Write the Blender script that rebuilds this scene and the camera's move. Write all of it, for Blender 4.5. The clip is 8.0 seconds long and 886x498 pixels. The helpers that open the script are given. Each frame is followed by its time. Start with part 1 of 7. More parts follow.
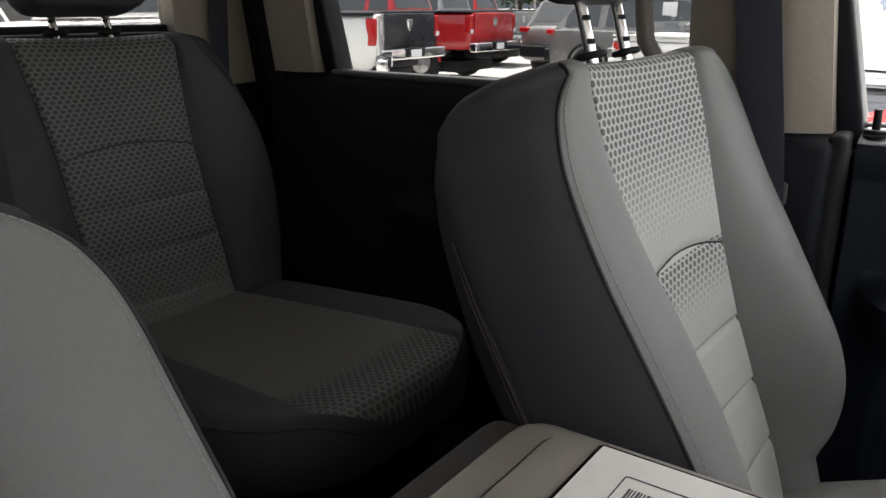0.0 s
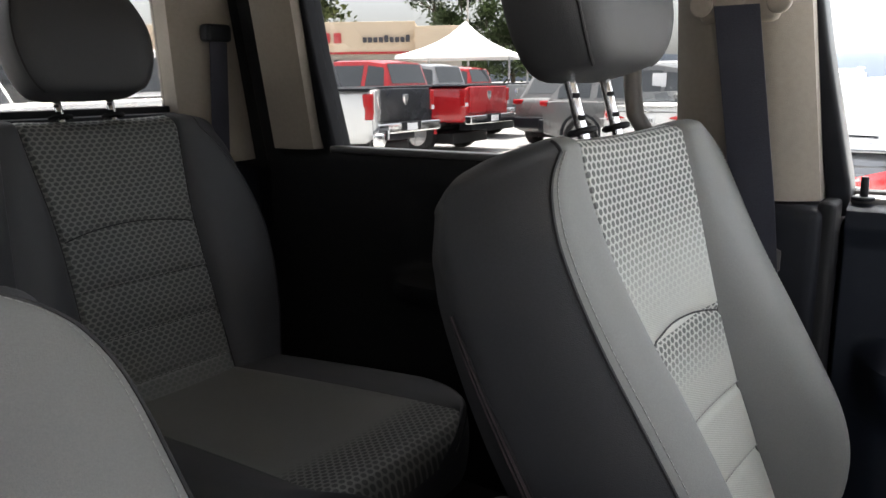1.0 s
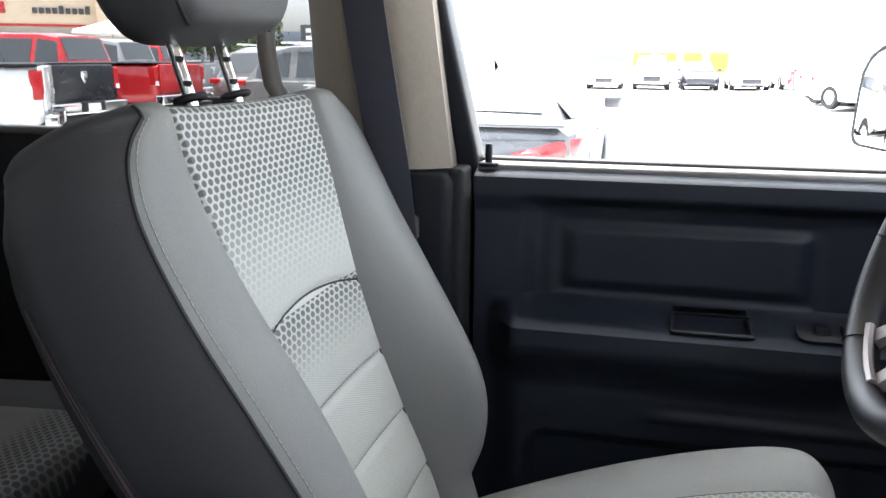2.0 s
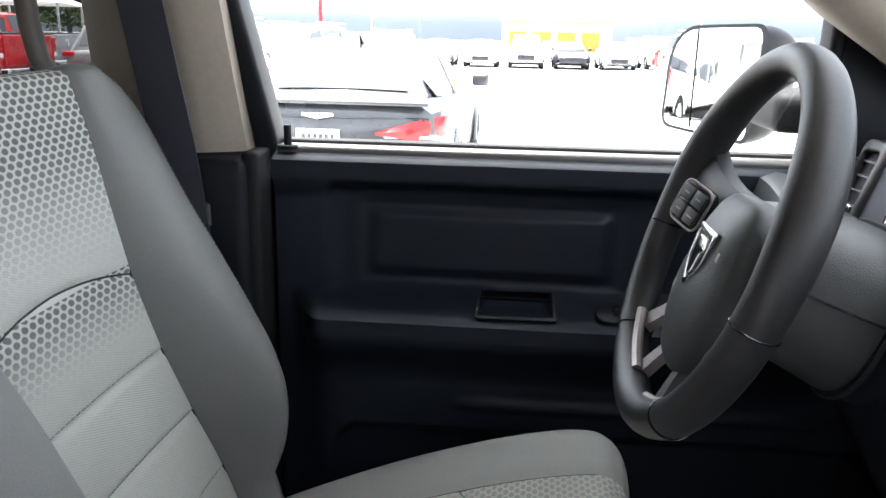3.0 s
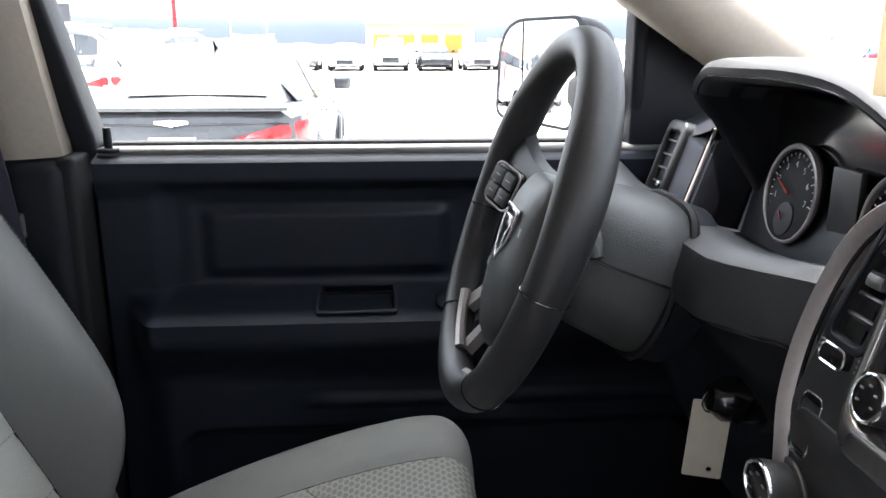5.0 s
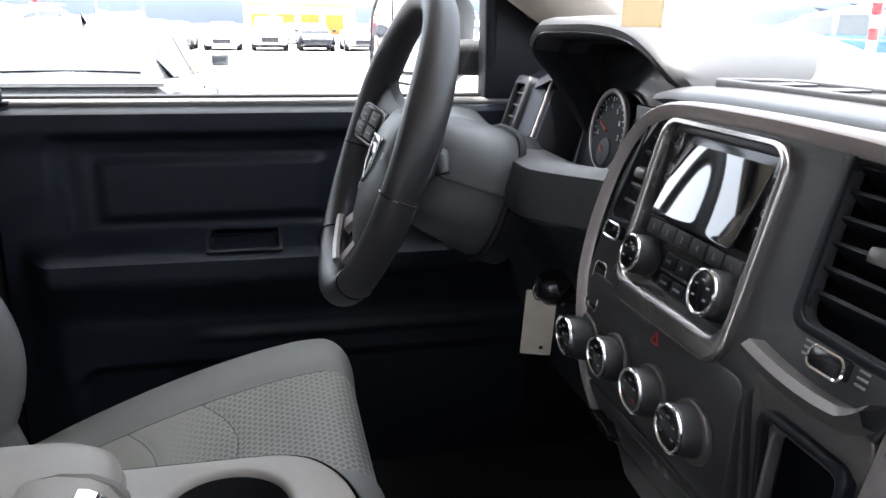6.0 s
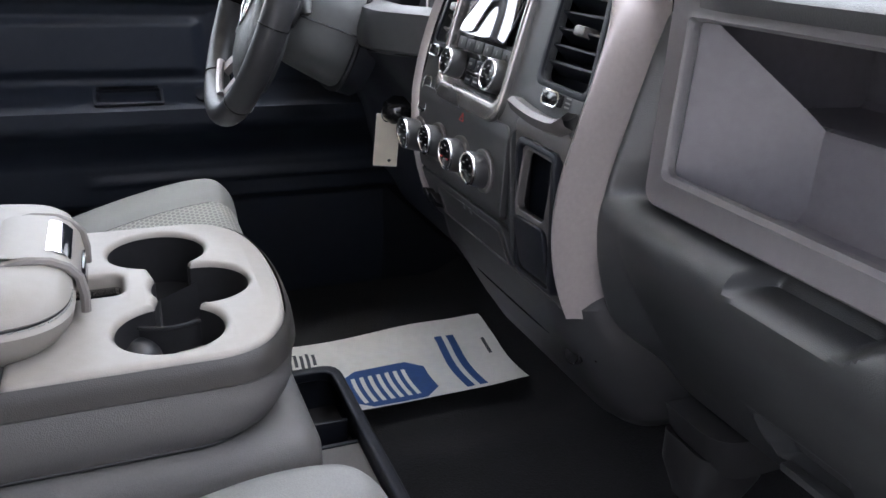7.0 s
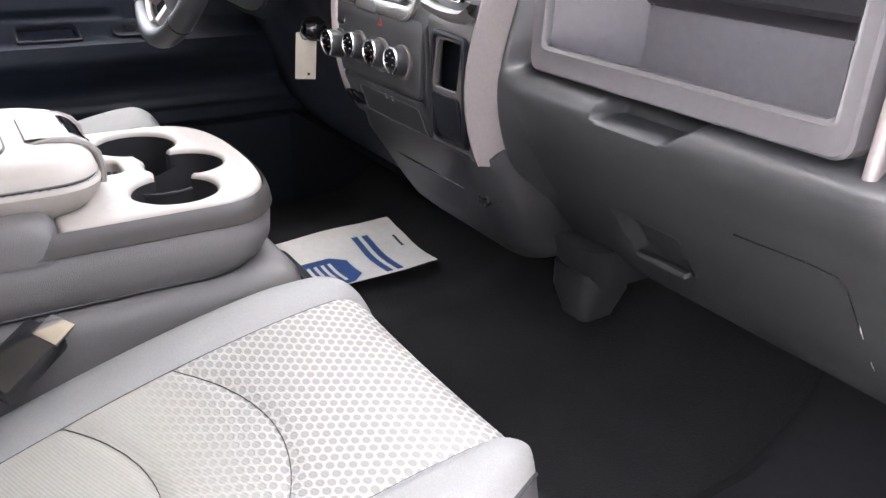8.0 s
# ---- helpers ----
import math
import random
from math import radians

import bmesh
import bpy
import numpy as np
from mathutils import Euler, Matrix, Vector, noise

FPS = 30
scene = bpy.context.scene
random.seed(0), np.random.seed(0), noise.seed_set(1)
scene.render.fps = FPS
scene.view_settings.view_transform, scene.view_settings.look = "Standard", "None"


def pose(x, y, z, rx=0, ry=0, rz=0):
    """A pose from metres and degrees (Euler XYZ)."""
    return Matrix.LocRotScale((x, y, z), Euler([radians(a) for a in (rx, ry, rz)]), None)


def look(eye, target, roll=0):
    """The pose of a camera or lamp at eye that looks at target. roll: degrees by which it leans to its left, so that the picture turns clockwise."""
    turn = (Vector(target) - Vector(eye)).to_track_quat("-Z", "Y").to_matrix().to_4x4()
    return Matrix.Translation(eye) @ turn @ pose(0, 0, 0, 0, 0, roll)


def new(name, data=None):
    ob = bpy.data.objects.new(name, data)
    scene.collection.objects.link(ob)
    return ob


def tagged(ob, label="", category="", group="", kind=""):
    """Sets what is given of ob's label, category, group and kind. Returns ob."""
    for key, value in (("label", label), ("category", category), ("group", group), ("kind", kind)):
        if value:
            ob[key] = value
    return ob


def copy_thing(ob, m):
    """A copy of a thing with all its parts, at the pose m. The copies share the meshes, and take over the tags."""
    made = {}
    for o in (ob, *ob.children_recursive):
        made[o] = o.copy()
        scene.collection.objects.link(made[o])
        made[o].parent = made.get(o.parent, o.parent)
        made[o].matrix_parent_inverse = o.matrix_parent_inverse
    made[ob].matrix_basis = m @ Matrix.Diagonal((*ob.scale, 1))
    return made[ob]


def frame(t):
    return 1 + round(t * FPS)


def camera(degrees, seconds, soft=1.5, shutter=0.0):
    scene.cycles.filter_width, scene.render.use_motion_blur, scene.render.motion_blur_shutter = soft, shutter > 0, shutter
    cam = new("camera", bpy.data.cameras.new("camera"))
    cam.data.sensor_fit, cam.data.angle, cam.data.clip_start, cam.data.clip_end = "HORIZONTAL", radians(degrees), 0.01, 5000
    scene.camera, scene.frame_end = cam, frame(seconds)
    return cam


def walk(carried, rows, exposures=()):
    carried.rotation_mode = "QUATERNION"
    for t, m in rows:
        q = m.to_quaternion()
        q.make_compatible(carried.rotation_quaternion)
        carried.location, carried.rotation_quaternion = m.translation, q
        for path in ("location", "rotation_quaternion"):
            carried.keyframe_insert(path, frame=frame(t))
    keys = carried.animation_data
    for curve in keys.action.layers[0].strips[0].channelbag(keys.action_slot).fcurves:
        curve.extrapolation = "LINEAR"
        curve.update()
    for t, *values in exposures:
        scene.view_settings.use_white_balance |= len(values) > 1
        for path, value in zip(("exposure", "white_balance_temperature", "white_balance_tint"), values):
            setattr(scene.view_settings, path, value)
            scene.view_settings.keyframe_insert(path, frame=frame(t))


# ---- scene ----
from mathutils.bvhtree import BVHTree

cam = camera(59.2, 8.0)
PATH = [
    (0, (0.488, -0.521, 1.475), (-1.071, -1.624, 0.882), 0.3),
    (0.5, (0.498, -0.532, 1.493), (-1.047, -1.704, 1.008), -0.6),
    (1, (0.496, -0.515, 1.483), (-1.102, -1.64, 1.062), -0.7),
    (1.5, (0.453, -0.492, 1.472), (-1.329, -1.288, 1.035), -0.0),
    (2, (0.412, -0.434, 1.464), (-1.474, -0.902, 0.994), 0.3),
    (2.2, (0.389, -0.396, 1.474), (-1.505, -0.806, 0.98), 0.6),
    (3.5, (0.328, -0.315, 1.461), (-1.604, -0.376, 0.949), 1.2),
    (4, (0.332, -0.309, 1.462), (-1.601, -0.33, 0.949), 1.0),
    (5.3, (0.357, -0.252, 1.442), (-1.564, -0.028, 0.933), 0.1),
    (5.5, (0.378, -0.251, 1.431), (-1.534, 0.036, 0.921), 0.3),
    (6, (0.506, -0.262, 1.425), (-1.369, 0.161, 0.874), 0.8),
    (6.5, (0.696, -0.292, 1.386), (-1.116, 0.247, 0.735), 1.6),
    (7, (0.783, -0.333, 1.382), (-0.92, 0.403, 0.633), 2.6),
    (7.5, (0.886, -0.441, 1.367), (-0.653, 0.548, 0.557), 1.4),
    (8, (0.981, -0.509, 1.362), (-0.537, 0.49, 0.526), 1.9),
]
EXPOSURES = [(0.0, 2.93, 6800, 15), (1.0, 3.18, 6650, 15), (1.6, 3.53, 6450, 14), (2.2, 3.7, 6250, 14), (3.4, 2.95, 6350, 14), (5.5, 3.15, 6250, 15), (6.5, 3.1, 6150, 16), (7.0, 3.9, 6150, 17), (8.0, 4.78, 6500, 20)]
walk(cam, [(t, look(eye, target, roll)) for t, eye, target, roll in PATH], EXPOSURES)

# ---- world and light ----
SUN_DIR = Vector((-0.08, -0.13, 0.95)).normalized()
world = bpy.data.worlds.new("sky")
scene.world = world
world.use_nodes = True
wn = world.node_tree
sky = wn.nodes.new("ShaderNodeTexSky")
sky.sky_type = "NISHITA"
sky.sun_disc = False
sky.sun_elevation = math.asin(SUN_DIR.z)
sky.sun_rotation = math.atan2(SUN_DIR.x, SUN_DIR.y)
sky.air_density, sky.dust_density, sky.ozone_density = 1.0, 4.0, 1.0
wash = wn.nodes.new("ShaderNodeHueSaturation")
wash.inputs["Saturation"].default_value = 0.25
wn.links.new(sky.outputs[0], wash.inputs["Color"])
wn.links.new(wash.outputs[0], wn.nodes["Background"].inputs["Color"])
wn.nodes["Background"].inputs["Strength"].default_value = 0.15
sun = bpy.data.lights.new("sun", "SUN")
sun.energy, sun.angle, sun.color = 4.5, radians(2.5), (1.0, 0.95, 0.88)
sun_ob = new("sun", sun)
sun_ob.matrix_world = look(SUN_DIR * 50, (0, 0, 0))

# ---- materials ----


def material(name, base, rough=0.6, metal=0.0, vary=0.12, scale=40.0, bump=0.0, bump_scale=400.0, spec=0.5, stain=0.0, stain_scale=3.0, coords="Object", coat=0.0):
    """A procedural surface: base colour with fine grain, a coarser stain and a relief."""
    m = bpy.data.materials.new(name)
    m.use_nodes = True
    nt = m.node_tree
    b = nt.nodes["Principled BSDF"]
    b.inputs["Roughness"].default_value = rough
    b.inputs["Metallic"].default_value = metal
    b.inputs["Specular IOR Level"].default_value = spec
    b.inputs["Coat Weight"].default_value = coat
    tc = nt.nodes.new("ShaderNodeTexCoord")
    n1 = nt.nodes.new("ShaderNodeTexNoise")
    n1.inputs["Scale"].default_value = scale
    n1.inputs["Detail"].default_value = 4
    nt.links.new(tc.outputs[coords], n1.inputs["Vector"])
    n2 = nt.nodes.new("ShaderNodeTexNoise")
    n2.inputs["Scale"].default_value = stain_scale
    n2.inputs["Detail"].default_value = 5
    nt.links.new(tc.outputs[coords], n2.inputs["Vector"])
    ma = nt.nodes.new("ShaderNodeMapRange")
    ma.inputs[1].default_value, ma.inputs[2].default_value = 0.25, 0.75
    ma.inputs[3].default_value, ma.inputs[4].default_value = 1 - vary, 1 + vary
    nt.links.new(n1.outputs["Fac"], ma.inputs[0])
    mb = nt.nodes.new("ShaderNodeMapRange")
    mb.inputs[1].default_value, mb.inputs[2].default_value = 0.3, 0.7
    mb.inputs[3].default_value, mb.inputs[4].default_value = 1 - stain, 1 + stain * 0.5
    nt.links.new(n2.outputs["Fac"], mb.inputs[0])
    mul = nt.nodes.new("ShaderNodeMath")
    mul.operation = "MULTIPLY"
    nt.links.new(ma.outputs[0], mul.inputs[0])
    nt.links.new(mb.outputs[0], mul.inputs[1])
    sc = nt.nodes.new("ShaderNodeVectorMath")
    sc.operation = "SCALE"
    sc.inputs[0].default_value = base
    nt.links.new(mul.outputs[0], sc.inputs["Scale"])
    nt.links.new(sc.outputs[0], b.inputs["Base Color"])
    mr = nt.nodes.new("ShaderNodeMapRange")
    mr.inputs[1].default_value, mr.inputs[2].default_value = 0.3, 0.7
    mr.inputs[3].default_value, mr.inputs[4].default_value = max(0.02, rough - 0.06), min(1, rough + 0.06)
    nt.links.new(n2.outputs["Fac"], mr.inputs[0])
    nt.links.new(mr.outputs[0], b.inputs["Roughness"])
    if bump:
        n3 = nt.nodes.new("ShaderNodeTexVoronoi")
        n3.inputs["Scale"].default_value = bump_scale
        nt.links.new(tc.outputs[coords], n3.inputs["Vector"])
        bp = nt.nodes.new("ShaderNodeBump")
        bp.inputs["Strength"].default_value = bump
        bp.inputs["Distance"].default_value = 0.001
        nt.links.new(n3.outputs["Distance"], bp.inputs["Height"])
        nt.links.new(bp.outputs[0], b.inputs["Normal"])
    return m


def hex_fabric(name, web, cell, fade_lo, fade_hi, size=0.0148, band=None):
    """Woven seat insert: staggered flat cells in a lighter web, over UV in metres; the cells fade out between two heights of V; band: a second stretch (from, full, end) below a seam."""
    m = material(name, web, 0.55, vary=0.06, scale=300, stain=0.05, stain_scale=6)
    nt = m.node_tree
    b = nt.nodes["Principled BSDF"]
    src = b.inputs["Base Color"].links[0].from_socket
    uv = nt.nodes.new("ShaderNodeUVMap")

    def vm(op, a, v):
        n = nt.nodes.new("ShaderNodeVectorMath")
        n.operation = op
        nt.links.new(a, n.inputs[0])
        if v is not None:
            n.inputs[1].default_value = v
        return n

    def mt(op, a, c, clamp=False):
        n = nt.nodes.new("ShaderNodeMath")
        n.operation, n.use_clamp = op, clamp
        for i, q in enumerate((a, c)):
            if isinstance(q, (int, float)):
                n.inputs[i].default_value = q
            elif q is not None:
                nt.links.new(q, n.inputs[i])
        return n.outputs[0]

    cellv = (size, size * 1.15, 1.0)
    dists = []
    for off in ((0, 0, 0), (size / 2, size * 0.575, 0)):
        p = vm("ADD", uv.outputs[0], off)
        p = vm("ADD", p.outputs[0], (10 * size, 11.5 * size * 10, 0))
        q = vm("MODULO", p.outputs[0], cellv)
        q = vm("SUBTRACT", q.outputs[0], (size / 2, size * 0.575, 0))
        q = vm("MULTIPLY", q.outputs[0], (1 / size, 1.45 / size, 0))
        dists.append(vm("LENGTH", q.outputs[0], None).outputs["Value"])
    d = mt("MINIMUM", dists[0], dists[1])
    inside = mt("MULTIPLY", mt("SUBTRACT", 0.42, d), 9.0, True)
    sep = nt.nodes.new("ShaderNodeSeparateXYZ")
    nt.links.new(uv.outputs[0], sep.inputs[0])
    fade = nt.nodes.new("ShaderNodeMapRange")
    fade.interpolation_type = "SMOOTHSTEP"
    fade.inputs[1].default_value, fade.inputs[2].default_value = fade_lo, fade_hi
    nt.links.new(sep.outputs["Y"], fade.inputs[0])
    shown = fade.outputs[0]
    if band:
        low = nt.nodes.new("ShaderNodeMapRange")
        low.interpolation_type = "SMOOTHSTEP"
        low.inputs[1].default_value, low.inputs[2].default_value = band[0], band[1]
        nt.links.new(sep.outputs["Y"], low.inputs[0])
        shown = mt("MAXIMUM", shown, mt("MULTIPLY", low.outputs[0], mt("LESS_THAN", sep.outputs["Y"], band[2])))
    fac = mt("MULTIPLY", inside, shown)
    mix = nt.nodes.new("ShaderNodeMix")
    mix.data_type = "RGBA"
    mix.inputs["B"].default_value = (*cell, 1)
    nt.links.new(fac, mix.inputs["Factor"])
    nt.links.new(src, mix.inputs["A"])
    nt.links.new(mix.outputs["Result"], b.inputs["Base Color"])
    # fine diagonal weave under the cells
    wv = nt.nodes.new("ShaderNodeTexWave")
    wv.inputs["Scale"].default_value = 110.0
    wv.inputs["Distortion"].default_value = 0.6
    mp = nt.nodes.new("ShaderNodeMapping")
    mp.inputs["Rotation"].default_value = (0, 0, radians(68))
    nt.links.new(uv.outputs[0], mp.inputs[0])
    nt.links.new(mp.outputs[0], wv.inputs[0])
    hgt = mt("ADD", mt("MULTIPLY", fac, -1.0), mt("MULTIPLY", wv.outputs["Fac"], 0.18))
    bp = nt.nodes.new("ShaderNodeBump")
    bp.inputs["Strength"].default_value = 0.6
    bp.inputs["Distance"].default_value = 0.0012
    nt.links.new(hgt, bp.inputs["Height"])
    nt.links.new(bp.outputs[0], b.inputs["Normal"])
    rg = nt.nodes.new("ShaderNodeMapRange")
    rg.inputs[3].default_value, rg.inputs[4].default_value = 0.42, 0.75
    nt.links.new(fac, rg.inputs[0])
    nt.links.new(rg.outputs[0], b.inputs["Roughness"])
    return m


def glass(name, tint=(0.9, 0.95, 0.93), rough=0.0):
    m = bpy.data.materials.new(name)
    m.use_nodes = True
    nt = m.node_tree
    nt.nodes.remove(nt.nodes["Principled BSDF"])
    tr = nt.nodes.new("ShaderNodeBsdfTransparent")
    tr.inputs[0].default_value = (*tint, 1)
    gl = nt.nodes.new("ShaderNodeBsdfGlossy")
    gl.inputs["Roughness"].default_value = 0.02
    lw = nt.nodes.new("ShaderNodeLayerWeight")
    lw.inputs["Blend"].default_value = 0.5
    pw = nt.nodes.new("ShaderNodeMath")
    pw.operation = "POWER"
    pw.inputs[1].default_value = 5.0
    nt.links.new(lw.outputs["Facing"], pw.inputs[0])
    fr = nt.nodes.new("ShaderNodeMath")
    fr.operation = "MULTIPLY_ADD"
    fr.inputs[1].default_value, fr.inputs[2].default_value = 0.90, 0.05
    nt.links.new(pw.outputs[0], fr.inputs[0])
    mx = nt.nodes.new("ShaderNodeMixShader")
    nt.links.new(fr.outputs[0], mx.inputs[0])
    nt.links.new(tr.outputs[0], mx.inputs[1])
    nt.links.new(gl.outputs[0], mx.inputs[2])
    nt.links.new(mx.outputs[0], nt.nodes["Material Output"].inputs[0])
    return m


FABRIC = material("grey_seat_cloth", (0.172, 0.174, 0.167), 0.62, vary=0.08, scale=500, bump=0.25, bump_scale=900, stain=0.06, stain_scale=5)
SIDE = material("charcoal_seat_side_cloth", (0.042, 0.043, 0.046), 0.62, vary=0.10, scale=400, bump=0.25, bump_scale=800, stain=0.08, stain_scale=5)
INSERT = hex_fabric("hex_back_insert", (0.44, 0.445, 0.41), (0.105, 0.11, 0.105), 0.38, 0.55, band=(0.285, 0.372, 0.374))
CUSHION = hex_fabric("hex_cushion_insert", (0.250, 0.247, 0.222), (0.168, 0.168, 0.158), 0.30, 0.42, size=0.0128)
# Front insert cloth darkened: the shade of the rear cab is in the colour.
BENCH = hex_fabric("shaded_hex_bench_insert", (0.150, 0.152, 0.140), (0.060, 0.062, 0.060), 0.02, 0.20)
BENCHTOP = hex_fabric("shaded_hex_bench_cushion", (0.120, 0.120, 0.110), (0.050, 0.051, 0.049), 0.47, 0.53)
ZIP = material("reddish_grey_zip_tape", (0.105, 0.078, 0.082), 0.6, vary=0.15, scale=300)
THREAD = material("seam_thread", (0.26, 0.26, 0.245), 0.7, vary=0.1, scale=800)
PIPING = material("dark_piping", (0.012, 0.012, 0.013), 0.6, vary=0.1, scale=600)
DARK = material("black_moulded_plastic", (0.0070, 0.0082, 0.0120), 0.50, spec=0.26, vary=0.12, scale=60, bump=0.12, bump_scale=900, stain=0.12, stain_scale=4)
DOORTRIM = material("navy_black_door_plastic", (0.0098, 0.0128, 0.0200), 0.48, spec=0.30, vary=0.12, scale=60, bump=0.12, bump_scale=900, stain=0.12, stain_scale=4)
DASH = material("charcoal_dash_skin", (0.032, 0.0335, 0.0345), 0.42, vary=0.10, scale=80, bump=0.14, bump_scale=900, stain=0.10, stain_scale=3)
SHROUD = material("charcoal_column_plastic", (0.046, 0.048, 0.047), 0.42, vary=0.1, scale=80, bump=0.3, bump_scale=900, stain=0.08)
SILVER = material("satin_silver_trim", (0.31, 0.278, 0.270), 0.42, metal=0.35, vary=0.06, scale=200, stain=0.06)
GRAPHITE = material("graphite_trim", (0.100, 0.093, 0.090), 0.38, metal=0.3, vary=0.06, scale=200, stain=0.06)
PANEL = material("charcoal_panel_plastic", (0.029, 0.029, 0.030), 0.42, vary=0.10, scale=80, bump=0.10, bump_scale=900, stain=0.08)
BEZEL = material("satin_metal_bezel", (0.36, 0.34, 0.33), 0.24, metal=0.9, vary=0.04, scale=150)
BINLINER = material("grey_bin_liner", (0.120, 0.114, 0.125), 0.55, vary=0.08, scale=90, bump=0.12, bump_scale=900, stain=0.08)
CLOTH = material("grey_console_cloth", (0.084, 0.080, 0.077), 0.62, vary=0.08, scale=500, bump=0.25, bump_scale=900, stain=0.06, stain_scale=5)
CONSOLE = material("grey_console_plastic", (0.245, 0.224, 0.200), 0.50, vary=0.04, scale=90, bump=0.15, bump_scale=900, stain=0.03)
TRAYEDGE = material("dark_tray_edge", (0.030, 0.027, 0.024), 0.5, vary=0.08, scale=90, bump=0.15, bump_scale=900)
CHROME = material("chrome", (0.82, 0.82, 0.82), 0.12, metal=1.0, vary=0.02, scale=50)
BINFRAME = material("satin_grey_bin_frame", (0.112, 0.108, 0.112), 0.42, vary=0.06, scale=120, bump=0.1, bump_scale=900, stain=0.06)
MATRUBBER = material("dark_grey_mat_rubber", (0.015, 0.015, 0.017), 0.8, spec=0.3, vary=0.15, scale=60, bump=0.3, bump_scale=250, stain=0.2)
# Base lightened to carry the sun glare on the driver's door top.
SILL = material("lightened_cap_plastic", (0.075, 0.074, 0.072), 0.35, vary=0.08, scale=60, stain=0.1)
TAUPE = material("taupe_handle_plastic", (0.17, 0.155, 0.14), 0.5, vary=0.06, scale=120, bump=0.25, bump_scale=700, stain=0.08)
TAN = material("tan_pillar_trim", (0.272, 0.236, 0.196), 0.55, vary=0.06, scale=120, bump=0.25, bump_scale=700, stain=0.08)
LINER = material("beige_headliner", (0.42, 0.37, 0.30), 0.9, vary=0.08, scale=300, bump=0.3, bump_scale=900)
CARPET = material("black_carpet", (0.0075, 0.0075, 0.009), 0.95, vary=0.35, scale=250, bump=0.9, bump_scale=350, stain=0.2, stain_scale=8)
BLACK = material("gloss_black", (0.012, 0.012, 0.013), 0.15, vary=0.1, scale=60)
RUBBER = material("black_rubber", (0.009, 0.009, 0.010), 0.7, spec=0.3, vary=0.15, scale=80, stain=0.15)
LEATHER = material("black_grained_wheel_skin", (0.022, 0.022, 0.023), 0.44, vary=0.1, scale=120, bump=0.18, bump_scale=900, stain=0.08, stain_scale=8)
BELT = material("black_belt_webbing", (0.030, 0.031, 0.044), 0.75, vary=0.2, scale=500, bump=0.4, bump_scale=700)
PAPER = material("white_paper_mat", (0.74, 0.72, 0.68), 0.8, vary=0.04, scale=60, stain=0.08, stain_scale=7)
INK = material("blue_print", (0.025, 0.075, 0.23), 0.75, vary=0.1, scale=100)
GREYINK = material("dark_print", (0.06, 0.06, 0.07), 0.8, vary=0.1, scale=100)
TAGCARD = material("cream_card_tag", (0.72, 0.66, 0.54), 0.7, vary=0.05, scale=60, stain=0.08)
MARK = material("pale_button_print", (0.26, 0.26, 0.26), 0.6, vary=0.03)
REDMARK = material("red_print", (0.45, 0.03, 0.025), 0.5, vary=0.05)
SCREEN = material("glossy_screen", (0.008, 0.009, 0.011), 0.03, vary=0.05, spec=1.0, coat=1.0)
WINDOW = glass("cab_window_glass")
TINTED = glass("dark_tinted_glass", (0.19, 0.20, 0.197))
# Extra-dark pane for the unseen passenger side, added to cut rear light.
SHADEGLASS = glass("light_cutting_glass", (0.05, 0.052, 0.052))
REARGLASS = glass("lightly_tinted_glass", (0.45, 0.46, 0.455))
MIRROR = material("mirror_glass", (0.9, 0.9, 0.9), 0.015, metal=1.0, vary=0.01)

# ---- building helpers ----


def part(name, bm, mat, parent=None, label="", smooth=True, angle=40):
    """One mesh object out of a bmesh (or mesh), under a thing or a part."""
    if isinstance(bm, bmesh.types.BMesh):
        bmesh.ops.remove_doubles(bm, verts=bm.verts, dist=1e-6)
        bmesh.ops.recalc_face_normals(bm, faces=bm.faces)
        me = bpy.data.meshes.new(name)
        bm.to_mesh(me)
        bm.free()
    else:
        me = bm
        me.name = name
    if smooth and len(me.polygons):
        me.polygons.foreach_set("use_smooth", [True] * len(me.polygons))
        me.set_sharp_from_angle(angle=radians(angle))
    ob = new(name, me)
    if mat is not None:
        me.materials.clear()
        me.materials.append(mat)
    if parent is not None:
        ob.parent = parent
        ob.matrix_parent_inverse = parent.matrix_world.inverted()
    if label:
        ob["label"] = label
    return ob


def thing(name, label, category, at=(0, 0, 0), group="", kind=""):
    ob = new(name)
    ob.location = at
    ob.matrix_world = Matrix.Translation(at)
    ob.empty_display_size = 0.05
    return tagged(ob, label, category, group, kind)


def merge(bm, other, m=None):
    """Adds a bmesh or mesh to bm."""
    if isinstance(other, bmesh.types.BMesh):
        me = bpy.data.meshes.new("tmp")
        other.to_mesh(me)
        other.free()
    else:
        me = other
    if m is not None:
        me.transform(m)
    bm.from_mesh(me)
    bpy.data.meshes.remove(me)
    return bm


def box(x0, x1, y0, y1, z0, z1, bev=0.004, seg=2, m=None, bm=None):
    b = bmesh.new()
    bmesh.ops.create_cube(b, size=1)
    for v in b.verts:
        v.co = ((x0 + x1) / 2 + v.co.x * (x1 - x0), (y0 + y1) / 2 + v.co.y * (y1 - y0), (z0 + z1) / 2 + v.co.z * (z1 - z0))
    if bev:
        bmesh.ops.bevel(b, geom=list(b.edges), offset=min(bev, 0.49 * min(abs(x1 - x0), abs(y1 - y0), abs(z1 - z0))), segments=seg, profile=0.6, affect="EDGES")
    if m is not None:
        bmesh.ops.transform(b, matrix=m, verts=b.verts)
    return b if bm is None else merge(bm, b)


